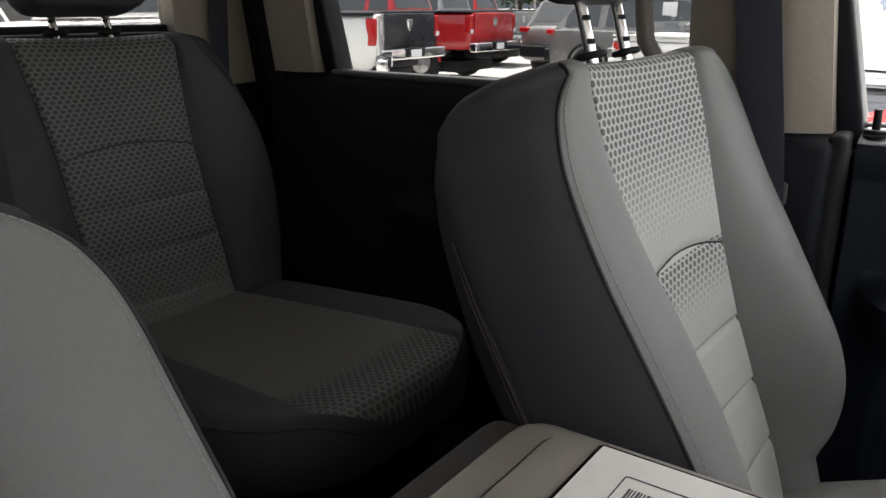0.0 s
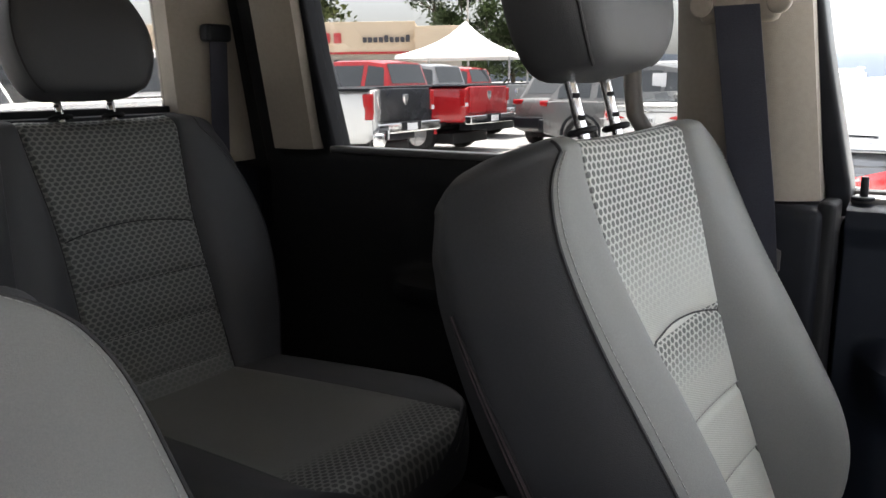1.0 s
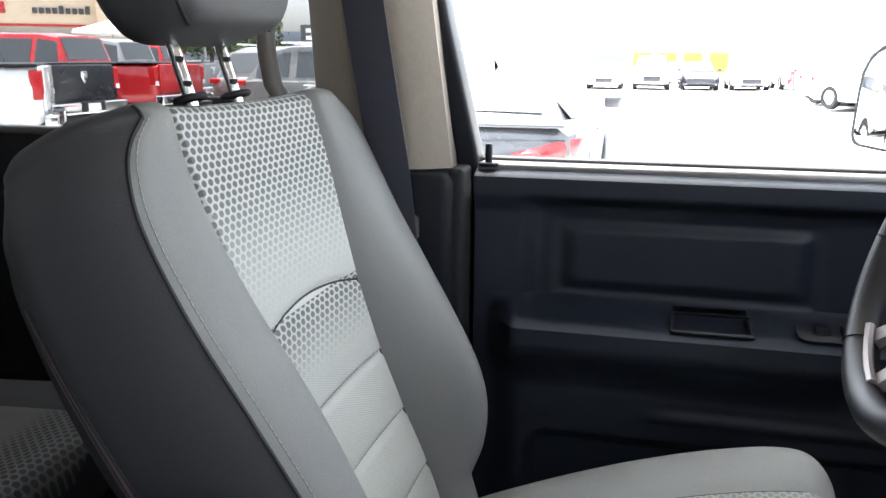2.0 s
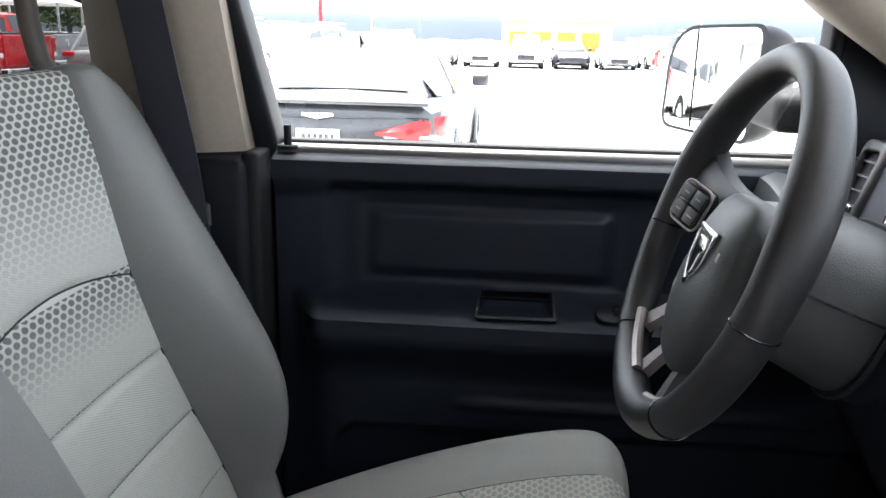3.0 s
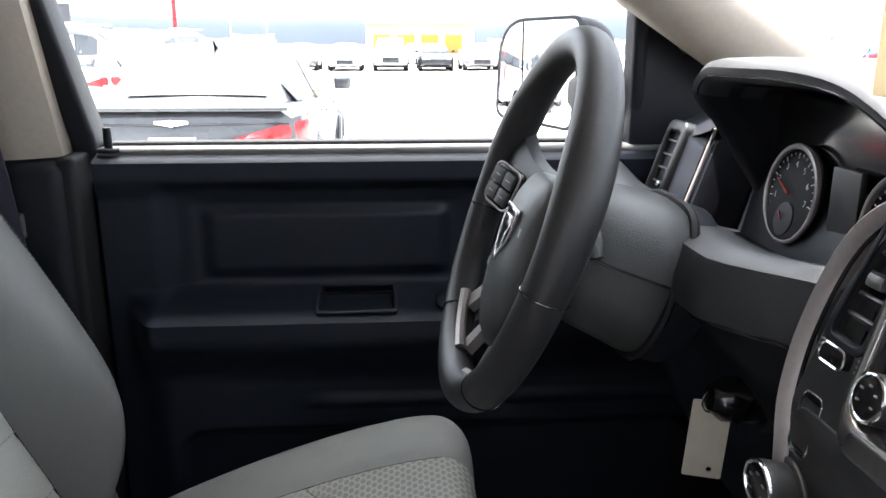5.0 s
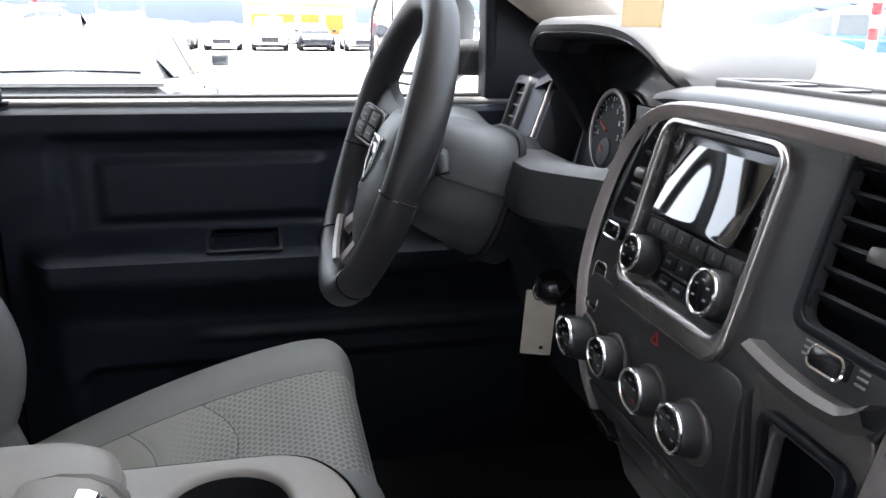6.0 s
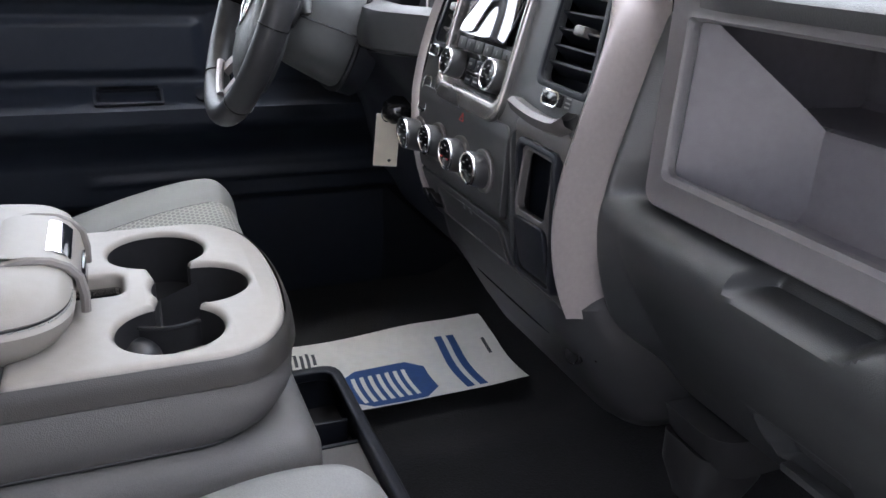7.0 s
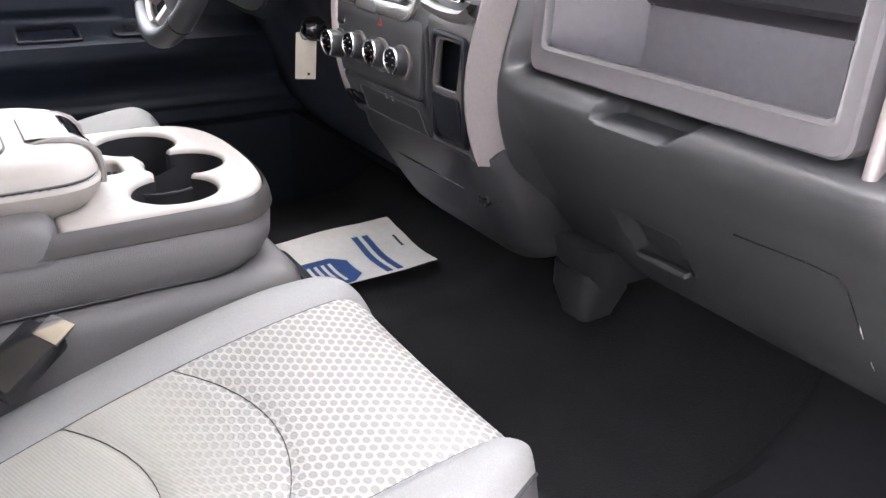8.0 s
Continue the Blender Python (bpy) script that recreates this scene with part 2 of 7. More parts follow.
def cyl(p, axis, r, h, n=32, bev=0.0, r2=None, bm=None):
    """A cylinder from p along axis, bevelled at both rims."""
    b = bmesh.new()
    bmesh.ops.create_cone(b, cap_ends=True, segments=n, radius1=r, radius2=r if r2 is None else r2, depth=h)
    if bev:
        rims = [e for e in b.edges if abs(e.verts[0].co.z - e.verts[1].co.z) < 1e-6]
        bmesh.ops.bevel(b, geom=rims, offset=bev, segments=3, profile=0.5, affect="EDGES")
    a = Vector(axis).normalized()
    m = Matrix.Translation(Vector(p) + a * h / 2) @ a.to_track_quat("Z", "Y").to_matrix().to_4x4()
    bmesh.ops.transform(b, matrix=m, verts=b.verts)
    return b if bm is None else merge(bm, b)


def sheet(rows, closed=False, cap=False, bm=None, uv=None):
    """A surface over rows of points; closed joins each row into a ring, cap fills the first and last ring."""
    bm = bmesh.new() if bm is None else bm
    vs = [[bm.verts.new(p) for p in r] for r in rows]
    lay = bm.loops.layers.uv.verify() if uv else None
    for i in range(len(vs) - 1):
        n = len(vs[i])
        for j in range(n if closed else n - 1):
            k = (j + 1) % n
            f = bm.faces.new((vs[i][j], vs[i][k], vs[i + 1][k], vs[i + 1][j]))
            if uv:
                for lp, (a, c) in zip(f.loops, ((i, j), (i, k), (i + 1, k), (i + 1, j))):
                    lp[lay].uv = uv(a, c)
    if cap:
        bm.faces.new(vs[0][::-1])
        bm.faces.new(vs[-1])
    return bm


def tube(pts, r, n=10, closed=False, bm=None, cap=True):
    """A round bar along points."""
    pts = [Vector(p) for p in pts]
    rows, up = [], None
    for i, p in enumerate(pts):
        a = pts[(i + 1) % len(pts)] if closed or i + 1 < len(pts) else p
        b = pts[i - 1] if closed or i else p
        t = (a - b).normalized()
        if up is None:
            up = t.orthogonal().normalized()
        up = (up - t * up.dot(t)).normalized()
        s = t.cross(up)
        rr = r[i] if isinstance(r, (list, tuple)) else r
        rows.append([p + (up * math.cos(q) + s * math.sin(q)) * rr for q in (2 * math.pi * k / n for k in range(n))])
    if closed:
        rows.append(rows[0])
    return sheet(rows, closed=True, cap=cap and not closed, bm=bm)


def rrect(cx, cy, w, h, r, n=6):
    out = []
    for sx, sy, a0 in ((1, 1, 0), (-1, 1, 90), (-1, -1, 180), (1, -1, 270)):
        for k in range(n + 1):
            a = radians(a0 + 90 * k / n)
            out.append((cx + sx * (w / 2 - r) + r * math.cos(a), cy + sy * (h / 2 - r) + r * math.sin(a)))
    return out


def circle(cx, cy, r, n=40):
    return [(cx + r * math.cos(2 * math.pi * k / n), cy + r * math.sin(2 * math.pi * k / n)) for k in range(n)]


def rpoly(pts, r, n=5):
    """A polygon with its corners rounded."""
    out, k = [], len(pts)
    for i in range(k):
        p, a, b = Vector(pts[i]), Vector(pts[i - 1]), Vector(pts[(i + 1) % k])
        rr = r[i] if isinstance(r, (list, tuple)) else r
        da, db = min(rr, (a - p).length * 0.48), min(rr, (b - p).length * 0.48)
        s, e = p + (a - p).normalized() * da, p + (b - p).normalized() * db
        for j in range(n + 1):
            t = j / n
            out.append(tuple(s * (1 - t) ** 2 + p * 2 * t * (1 - t) + e * t * t))
    return out


def plate(loops, half, bev=0.0, m=None):
    """A flat plate bounded by the first loop, with the other loops as holes, 2 * half thick, its edges rounded. In its own x and y; m puts it in place."""
    cu = bpy.data.curves.new("tmp", "CURVE")
    cu.dimensions, cu.fill_mode = "2D", "BOTH"
    cu.extrude, cu.bevel_depth, cu.bevel_resolution, cu.offset = max(0.0, half - bev), bev, 2, -bev
    for lp in loops:
        s = cu.splines.new("POLY")
        s.points.add(len(lp) - 1)
        for q, (x, y) in zip(s.points, lp):
            q.co = (x, y, 0, 1)
        s.use_cyclic_u = True
    ob = bpy.data.objects.new("tmp", cu)
    scene.collection.objects.link(ob)
    me = bpy.data.meshes.new_from_object(ob.evaluated_get(bpy.context.evaluated_depsgraph_get()))
    bpy.data.objects.remove(ob)
    bpy.data.curves.remove(cu)
    b = bmesh.new()
    b.from_mesh(me)
    bpy.data.meshes.remove(me)
    bmesh.ops.remove_doubles(b, verts=b.verts, dist=1e-5)
    if m is not None:
        bmesh.ops.transform(b, matrix=m, verts=b.verts)
    return b


def text_mesh(body, size, m, thick=0.0004, align="CENTER"):
    cu = bpy.data.curves.new("tmp", "FONT")
    cu.body, cu.size, cu.extrude, cu.align_x, cu.align_y = body, size, thick, align, "CENTER"
    ob = bpy.data.objects.new("tmp", cu)
    scene.collection.objects.link(ob)
    me = bpy.data.meshes.new_from_object(ob.evaluated_get(bpy.context.evaluated_depsgraph_get()))
    bpy.data.objects.remove(ob)
    bpy.data.curves.remove(cu)
    b = bmesh.new()
    b.from_mesh(me)
    bpy.data.meshes.remove(me)
    bmesh.ops.transform(b, matrix=m, verts=b.verts)
    return b


def frame_of(o, ex, ey):
    """A matrix with its origin at o, its x along ex and its y near ey."""
    ex = Vector(ex).normalized()
    ez = ex.cross(Vector(ey)).normalized()
    ey = ez.cross(ex)
    return Matrix.Translation(o) @ Matrix((ex, ey, ez)).transposed().to_4x4()


def sstep(a, b, x):
    t = max(0.0, min(1.0, (x - a) / (b - a)))
    return t * t * (3 - 2 * t)


def lerp(a, b, t):
    return a + (b - a) * t


def table(x, pts):
    """Piecewise smooth value over sorted (x, value) pairs."""
    if x <= pts[0][0]:
        return pts[0][1]
    for (x0, v0), (x1, v1) in zip(pts, pts[1:]):
        if x <= x1:
            return lerp(v0, v1, sstep(x0, x1, x))
    return pts[-1][1]


def curve(x, pts):
    """A smooth value through sorted (x, value) pairs, with no flat spots at them."""
    if x <= pts[0][0]:
        return pts[0][1]
    for i in range(len(pts) - 1):
        (x0, v0), (x1, v1) = pts[i], pts[i + 1]
        if x <= x1:
            xa, va = pts[max(0, i - 1)]
            xb, vb = pts[min(len(pts) - 1, i + 2)]
            h = x1 - x0
            m0 = (v1 - va) / (x1 - xa) * h
            m1 = (vb - v0) / (xb - x0) * h
            t = (x - x0) / h
            return v0 * (2 * t ** 3 - 3 * t * t + 1) + m0 * (t ** 3 - 2 * t * t + t) + v1 * (3 * t * t - 2 * t ** 3) + m1 * (t ** 3 - t * t)
    return pts[-1][1]


def spans(lo, hi, n):
    return [lo + (hi - lo) * i / (n - 1) for i in range(n)]

# ---- the cab: floor, walls, doors, pillars, roof ----
FLOOR = 0.62


def setting(name, bm, mat, label, category, **kw):
    return tagged(part(name, bm, mat, **kw), label, category, kind="structure")


def floor_z(x, y):
    """Carpet with a low centre tunnel and a toe board that rises at the front."""
    z = FLOOR + 0.035 * (1 - sstep(0.10, 0.22, abs(x))) * sstep(-0.35, 0.10, y) * 0.6
    z += 0.30 * sstep(0.30, 0.75, y)
    return z + 0.004 * noise.noise((x * 9, y * 9, 0))


setting("floor", sheet([[(x, y, floor_z(x, y)) for x in spans(-0.86, 0.86, 70)] for y in spans(-2.08, 0.80, 110)]), CARPET,
        "black carpeted truck cab floor", "floor")
setting("floor_pan", box(-0.90, 0.90, -2.10, 0.82, 0.50, 0.60, 0.01), DARK, "black steel floor pan under the cab", "floor")


def door_skin(y, z):
    """How far the driver's door trim stands inwards of the plane x = -0.82."""
    d = 0.004
    # rolled sill
    d -= 0.030 * sstep(1.285, 1.302, z)
    d += 0.012 * sstep(1.225, 1.262, z) * (1 - sstep(1.285, 1.300, z))
    # upper recess with a raised field
    iny = sstep(-0.610, -0.580, y) * (1 - sstep(0.02, 0.06, y))
    inz = sstep(1.060, 1.085, z) * (1 - sstep(1.238, 1.258, z))
    d -= 0.022 * iny * inz
    fy = sstep(-0.548, -0.520, y) * (1 - sstep(-0.185, -0.160, y))
    fz = sstep(1.098, 1.120, z) * (1 - sstep(1.196, 1.216, z))
    d += 0.010 * fy * fz
    rim = sstep(-0.560, -0.545, y) * (1 - sstep(-0.160, -0.145, y)) * sstep(1.086, 1.098, z) * (1 - sstep(1.216, 1.228, z))
    d -= 0.004 * rim
    # armrest
    ends = sstep(-0.665, -0.600, y)
    d += 0.078 * ends * sstep(0.935, 1.035, z) * (1 - max(0.0, min(1.0, (z - 1.058) / 0.032)) ** 0.8)
    # lower field, map pocket
    d += 0.020 * (1 - sstep(0.930, 1.0, z)) * sstep(-0.66, -0.60, y)
    d -= 0.022 * sstep(-0.600, -0.575, y) * (1 - sstep(0.842, 0.866, z + 0.03 * sstep(-0.56, -0.60, y)))
    d += 0.005 * sstep(-0.42, -0.34, y) * sstep(0.893, 0.903, z) * (1 - sstep(0.905, 0.925, z))
    return d


def pull_notch(y, z):
    return sstep(-0.364, -0.360, y) * (1 - sstep(-0.258, -0.254, y)) * sstep(1.065, 1.067, z) * (1 - sstep(1.084, 1.086, z))


driver_door = thing("driver_door", "closed black plastic driver's door trim with armrest", "door", (-0.82, -0.25, 0.65), kind="structure")
ys = sorted(spans(-0.685, 0.26, 150) + [-0.364, -0.360, -0.258, -0.254])
zs = sorted(spans(0.60, 1.303, 190) + [1.065, 1.067, 1.084, 1.086])
part("trim_panel", sheet([[(-0.82 + door_skin(y, z) - 0.040 * pull_notch(y, z), y, z) for y in ys] for z in zs]), DOORTRIM, driver_door)
part("door_shell", box(-0.95, -0.86, -0.70, 0.30, 0.58, 1.27, 0.02), DARK, driver_door)
part("window_seal", box(-0.890, -0.862, -0.685, 0.26, 1.285, 1.309, 0.004), RUBBER, driver_door, "black rubber window seal")
# Sun glare on the dark door top, put into a paler strip.
part("door_cap", box(-0.861, -0.826, -0.685, 0.26, 1.280, 1.3045, 0.010, 4), SILL, driver_door, "cap along the door trim's top, lighter grey for the sun glare")
m = frame_of((-0.778, -0.309, 1.0765), (0, 1, 0), (-0.070, 0, 0.032))
part("pull_cup_frame", plate([rrect(0, -0.003, 0.122, 0.047, 0.006), rrect(0.0, 0.0, 0.110, 0.040, 0.004)], 0.003, 0.001, m), DARK, driver_door, "black frame of the door pull pocket")
pin = cyl((-0.832, -0.667, 1.298), (0, 0, 1), 0.006, 0.036, 16, 0.002)
cyl((-0.832, -0.667, 1.298), (0, 0, 1), 0.017, 0.006, 24, 0.002, bm=pin)
part("lock_pin", pin, DARK, driver_door, "black lock pin in its round bezel")
sw = bmesh.new()
merge(sw, plate([rpoly([(-0.05, -0.022), (0.05, -0.022), (0.05, 0.022), (-0.05, 0.022)], 0.02)], 0.003, 0.001, frame_of((-0.778, -0.140, 1.0765), (0, 1, 0), (-0.070, 0, 0.032))))
part("switch_plate", sw, DARK, driver_door, "gloss black window switch plate")
for k in range(2):
    part("window_switch", box(-0.790, -0.768, -0.165 + k * 0.036, -0.142 + k * 0.036, 1.074, 1.088, 0.004), DARK, driver_door)

# window frame of the driver's door: rear upright, top rail, front upright with the sail panel
XW = -0.865


def lean(x, z):
    """Tumblehome: the cab sides lean inwards above the sill."""
    return x + 0.16 * max(0.0, z - 1.30) if x < 0 else x - 0.16 * max(0.0, z - 1.30)


def bar(name, pts, w, depth, mat, parent, side=-1, label=""):
    rows = []
    for i, (y, z) in enumerate(pts):
        y2, z2 = pts[min(i + 1, len(pts) - 1)]
        y1, z1 = pts[max(i - 1, 0)]
        t = Vector((y2 - y1, z2 - z1)).normalized()
        n = Vector((t.y, -t.x))
        x = lean(side * 0.865, z)
        ww = w[i] if isinstance(w, (list, tuple)) else w
        ring = rrect(0, 0, ww, depth, 0.008, 3)
        rows.append([(x + q * -side, y + n.x * p, z + n.y * p) for p, q in ring])
    return part(name, sheet(rows, closed=True, cap=True), mat, parent, label)


for side in (-1,):
    bar("rear_frame", [(-0.700, 1.27), (-0.705, 1.32), (-0.745, 1.52), (-0.775, 1.70), (-0.79, 1.78)], 0.036, 0.06, DARK, driver_door, side, "black rear upright of the door frame")
    bar("top_frame", [(-0.80, 1.77), (-0.45, 1.80), (-0.15, 1.77), (0.02, 1.66), (0.16, 1.50), (0.20, 1.45)], 0.04, 0.06, DARK, driver_door, side)
    bar("front_frame", [(0.122, 1.28), (0.118, 1.40), (0.110, 1.55)], 0.022, 0.05, DARK, driver_door, side)
sail = bmesh.new()
ring = [(0.110, 1.295), (0.110, 1.545), (0.150, 1.51), (0.30, 1.36), (0.33, 1.295)]
merge(sail, plate([rpoly(ring, 0.012)], 0.012, 0.004, Matrix.Translation((-0.842, 0, 0)) @ Matrix(((0, 0, 1, 0), (1, 0, 0, 0), (0, 1, 0, 0), (0, 0, 0, 1)))))
part("mirror_sail", sail, DARK, driver_door, "black triangular panel before the window")
gl = sheet([[(lean(XW, z), y, z) for y in spans(-0.70 - 0.11 * (z - 1.29) / 0.49, 0.12 if z < 1.56 else 0.12 - (z - 1.56) * 0.8, 8)] for z in spans(1.29, 1.78, 6)])
g = part("window_pane", gl, WINDOW, driver_door, "clear side window")
g.visible_shadow = False


def side_wall(side):
    """Fixed cab side: B pillar, rear door with window frame, C pillar, sills."""
    s = side
    near = "driver" if s < 0 else "passenger"
    w = thing("wall_west" if s < 0 else "wall_east", "cab side with tan pillar trims and black lower trims", "wall", (s * 0.84, -1.2, 0.62), kind="structure")
    # lower black trims
    part("lower_pillar_trim", box(s * 0.80 - 0.045, s * 0.80 + 0.045, -0.845, -0.708, 0.60, 1.292, 0.022, 4), DARK, w, "black lower pillar cover")
    part("pillar_edge_trim", box(s * 0.80 - 0.035, s * 0.80 + 0.035, -0.720, -0.694, 0.60, 1.300, 0.010, 3), RUBBER, w)
    # tan upper B pillar, convex, tapering
    rows = []
    for z in spans(1.296, 1.80, 12):
        x = lean(s * 0.815, z)
        y0, y1 = -0.945 + 0.01 * (z - 1.3), -0.722 - 0.09 * (z - 1.3)
        ring = []
        for k in range(15):
            t = k / 14
            bulge = 0.056 * math.sin(math.pi * min(1, t * 0.92 + 0.04)) ** 0.8
            groove = 0.012 * math.exp(-((t - 0.62) / 0.03) ** 2)
            ring.append((x - s * (bulge - groove), lerp(y0, y1, t), z))
        ring += [(x + s * 0.05, y1, z), (x + s * 0.05, y0, z)]
        rows.append(ring)
    part("upper_pillar_trim", sheet(rows, closed=True, cap=True), TAN, w, "tan upper pillar cover")
    # rear door: trim and window frame
    rows = []
    for z in spans(0.60, 1.335, 60):
        row = []
        for y in spans(-1.95, -0.85, 60):
            d = 0.004 + 0.05 * sstep(1.0, 1.04, z) * (1 - sstep(1.06, 1.08, z)) * sstep(-1.6, -1.5, y) - 0.02 * sstep(1.318, 1.334, z)
            d -= 0.015 * sstep(1.08, 1.10, z) * (1 - sstep(1.25, 1.27, z)) * sstep(-1.55, -1.5, y) * (1 - sstep(-0.95, -0.92, y))
            row.append((s * (0.82 - d), y, z))
        rows.append(row)
    part("rear_door_trim", sheet(rows), RUBBER, w, "black rear door trim")
    part("rear_door_shell", box(s * 0.91 - 0.045, s * 0.91 + 0.045, -2.10, -0.70, 0.58, 1.30, 0.02), DARK, w)
    part("rear_sill_cap", box(s * 0.836 - 0.018, s * 0.836 + 0.018, -1.755, -0.95, 1.326, 1.341, 0.006, 3), SILL, w, "grey cap along the rear window sill")
    part("rear_sill_seal", box(s * 0.862 - 0.022, s * 0.862 + 0.022, -1.80, -0.94, 1.318, 1.336, 0.006), RUBBER, w, "window seal on the rear door")
    bar("rear_window_front_frame", [(-0.938, 1.31), (-0.938, 1.42), (-0.932, 1.52), (-0.920, 1.70), (-0.915, 1.78)], 0.040, 0.05, RUBBER, w, s, "black front upright of the rear window")
    grip = [(-0.930, 1.375), (-0.962, 1.383), (-0.988, 1.398), (-1.003, 1.425), (-1.006, 1.47), (-1.004, 1.55), (-0.998, 1.64), (-0.985, 1.70), (-0.955, 1.735), (-0.925, 1.745)]
    rows = []
    for k, (y, z) in enumerate(grip):
        d = Vector(grip[min(k + 1, len(grip) - 1)]) - Vector(grip[max(k - 1, 0)])
        n = Vector((d.y, -d.x)).normalized()
        x = lean(s * 0.800, z) - s * 0.030 * math.sin(math.pi * k / (len(grip) - 1)) ** 0.5
        rows.append([(x + q, y + n.x * p, z + n.y * p) for p, q in rrect(0, 0, 0.026, 0.030, 0.011, 4)])
    part("grab_handle", sheet(rows, closed=True, cap=True), TAUPE, w, "taupe grab handle on the pillar")
    bar("rear_window_rear_frame", [(-1.765, 1.32), (-1.79, 1.55), (-1.80, 1.78)], 0.04, 0.06, DARK, w, s)
    rows = []
    for z in spans(1.333, 1.80, 6):
        x = lean(s * 0.82, z)
        rows.append([(x, -1.915, z), (x - s * 0.022, -1.905, z), (x - s * 0.026, -1.84, z), (x - s * 0.01, -1.790, z), (x + s * 0.04, -1.785, z), (x + s * 0.04, -1.92, z)])
    part("rear_door_post_trim", sheet(rows, closed=True, cap=True), TAN, w, "tan post behind the rear window")
    bar("quarter_panel", [(-2.00, 1.28), (-2.005, 1.55), (-2.01, 1.81)], 0.15, 0.07, RUBBER, w, s, "black quarter panel behind the rear door")
    bar("rear_post_seal", [(-1.935, 1.30), (-1.94, 1.55), (-1.945, 1.80)], 0.055, 0.10, RUBBER, w, s, "black door seal")
    # The unseen passenger-side pane is darker only to cut light.
    g = part("rear_window_pane", sheet([[(lean(s * 0.868, z), y, z) for y in spans(-1.80, -0.95, 6)] for z in spans(1.32, 1.79, 5)]), TINTED if s < 0 else SHADEGLASS, w, "dark tinted rear door window")
    # header rail
    part("header_rail", sheet([[(s * (0.80 - 0.02 * math.sin(a)), y, 1.775 + 0.03 * math.cos(a)) for a in spans(0, 2 * math.pi, 13)[:-1]] for y in spans(-2.05, -0.10, 14)], closed=True, cap=True), TAN, w)
    return w


wall_west = side_wall(-1)
wall_east = side_wall(1)
part("rocker", box(0.80, 0.92, -0.75, 0.45, 0.58, 0.66, 0.015), DARK, wall_east, "black door sill plate")

# passenger door, unseen: set ajar and tinted to hold back side light
def ajar(d, z, t=0.0, a=radians(13)):
    return Vector((0.930 + d * math.sin(a) + t * math.cos(a), 0.30 - d * math.cos(a) + t * math.sin(a), z))


east_door = thing("door_east", "unseen plain black passenger door, set ajar to hold back side light", "door", (0.93, 0.2, 0.6), kind="structure")
part("door_shell", sheet([[ajar(d, z, t) for d, t in ((0.0, 0.0), (1.05, 0.0), (1.05, 0.08), (0.0, 0.08))] for z in (0.58, 1.30)], closed=True, cap=True), DARK, east_door)
part("window_frame", tube([ajar(d, z, 0.04) for d, z in ((0.02, 1.28), (0.20, 1.46), (0.42, 1.66), (0.62, 1.77), (0.98, 1.79), (1.03, 1.30))], 0.030, 8), DARK, east_door)
part("window_pane", sheet([[ajar(d, z, 0.04) for d in spans(max(0.02, (z - 1.28) * 1.05), 1.03, 5)] for z in spans(1.28, 1.77, 5)]), TINTED, east_door, "unseen door pane, tinted to hold back side light")

# kick panels beside the footwells
for s in (-1, 1):
    setting("kick_panel", box(s * 0.845 - 0.03, s * 0.845 + 0.03, 0.20 if s < 0 else 0.34, 0.84, 0.58, 1.34 if s < 0 else 1.30, 0.015), DARK, "black kick panel beside the footwell", "trim")

# back wall with its window
back = thing("wall_south", "cab back wall with window and tan corner trims", "wall", (0, -2.06, 0.62), kind="structure")
part("lower_panel", box(-0.88, 0.88, -2.10, -2.05, 0.60, 1.42, 0.01), DARK, back)
for s in (-1, 1):
    rows = []
    for z in spans(1.30, 1.80, 8):
        x1 = lean(s * 0.85, z)
        x0 = s * (0.635 - 0.05 * (z - 1.42))
        rows.append([(lerp(x0, x1, t), -2.045 + 0.03 * math.sin(math.pi * min(1, t * 1.1)) ** 0.7 + 0.03 * t, z) for t in spans(0, 1, 9)] + [(x1, -2.10, z), (x0, -2.10, z)])
    part("corner_trim", sheet(rows, closed=True, cap=True), TAN, back, "tan rear corner cover")
part("window_frame", box(-0.64, 0.64, -2.105, -2.075, 1.40, 1.435, 0.006), RUBBER, back)
part("top_rail", box(-0.80, 0.80, -2.10, -2.04, 1.74, 1.82, 0.02), LINER, back)
g = part("window_pane", box(-0.66, 0.66, -2.094, -2.089, 1.42, 1.78, 0.001), REARGLASS, back, "dark tinted back window")

# roof
rows = []
for y in spans(-2.10, -0.02, 24):
    rows.append([(x, y, 1.80 + 0.06 * (1 - (x / 0.82) ** 2) * (0.6 + 0.4 * sstep(-2.1, -1.6, y)) - 0.05 * sstep(-0.25, -0.02, y)) for x in spans(-0.82, 0.82, 24)])
setting("ceiling", sheet(rows), LINER, "beige cloth headliner of the cab", "ceiling")
rows = []
for y in spans(-2.14, 0.02, 12):
    rows.append([(x, y, 1.85 + 0.06 * (1 - (x / 0.9) ** 2)) for x in spans(-0.88, 0.88, 12)])
setting("roof", sheet(rows), RUBBER, "outer roof skin of the truck", "roof")

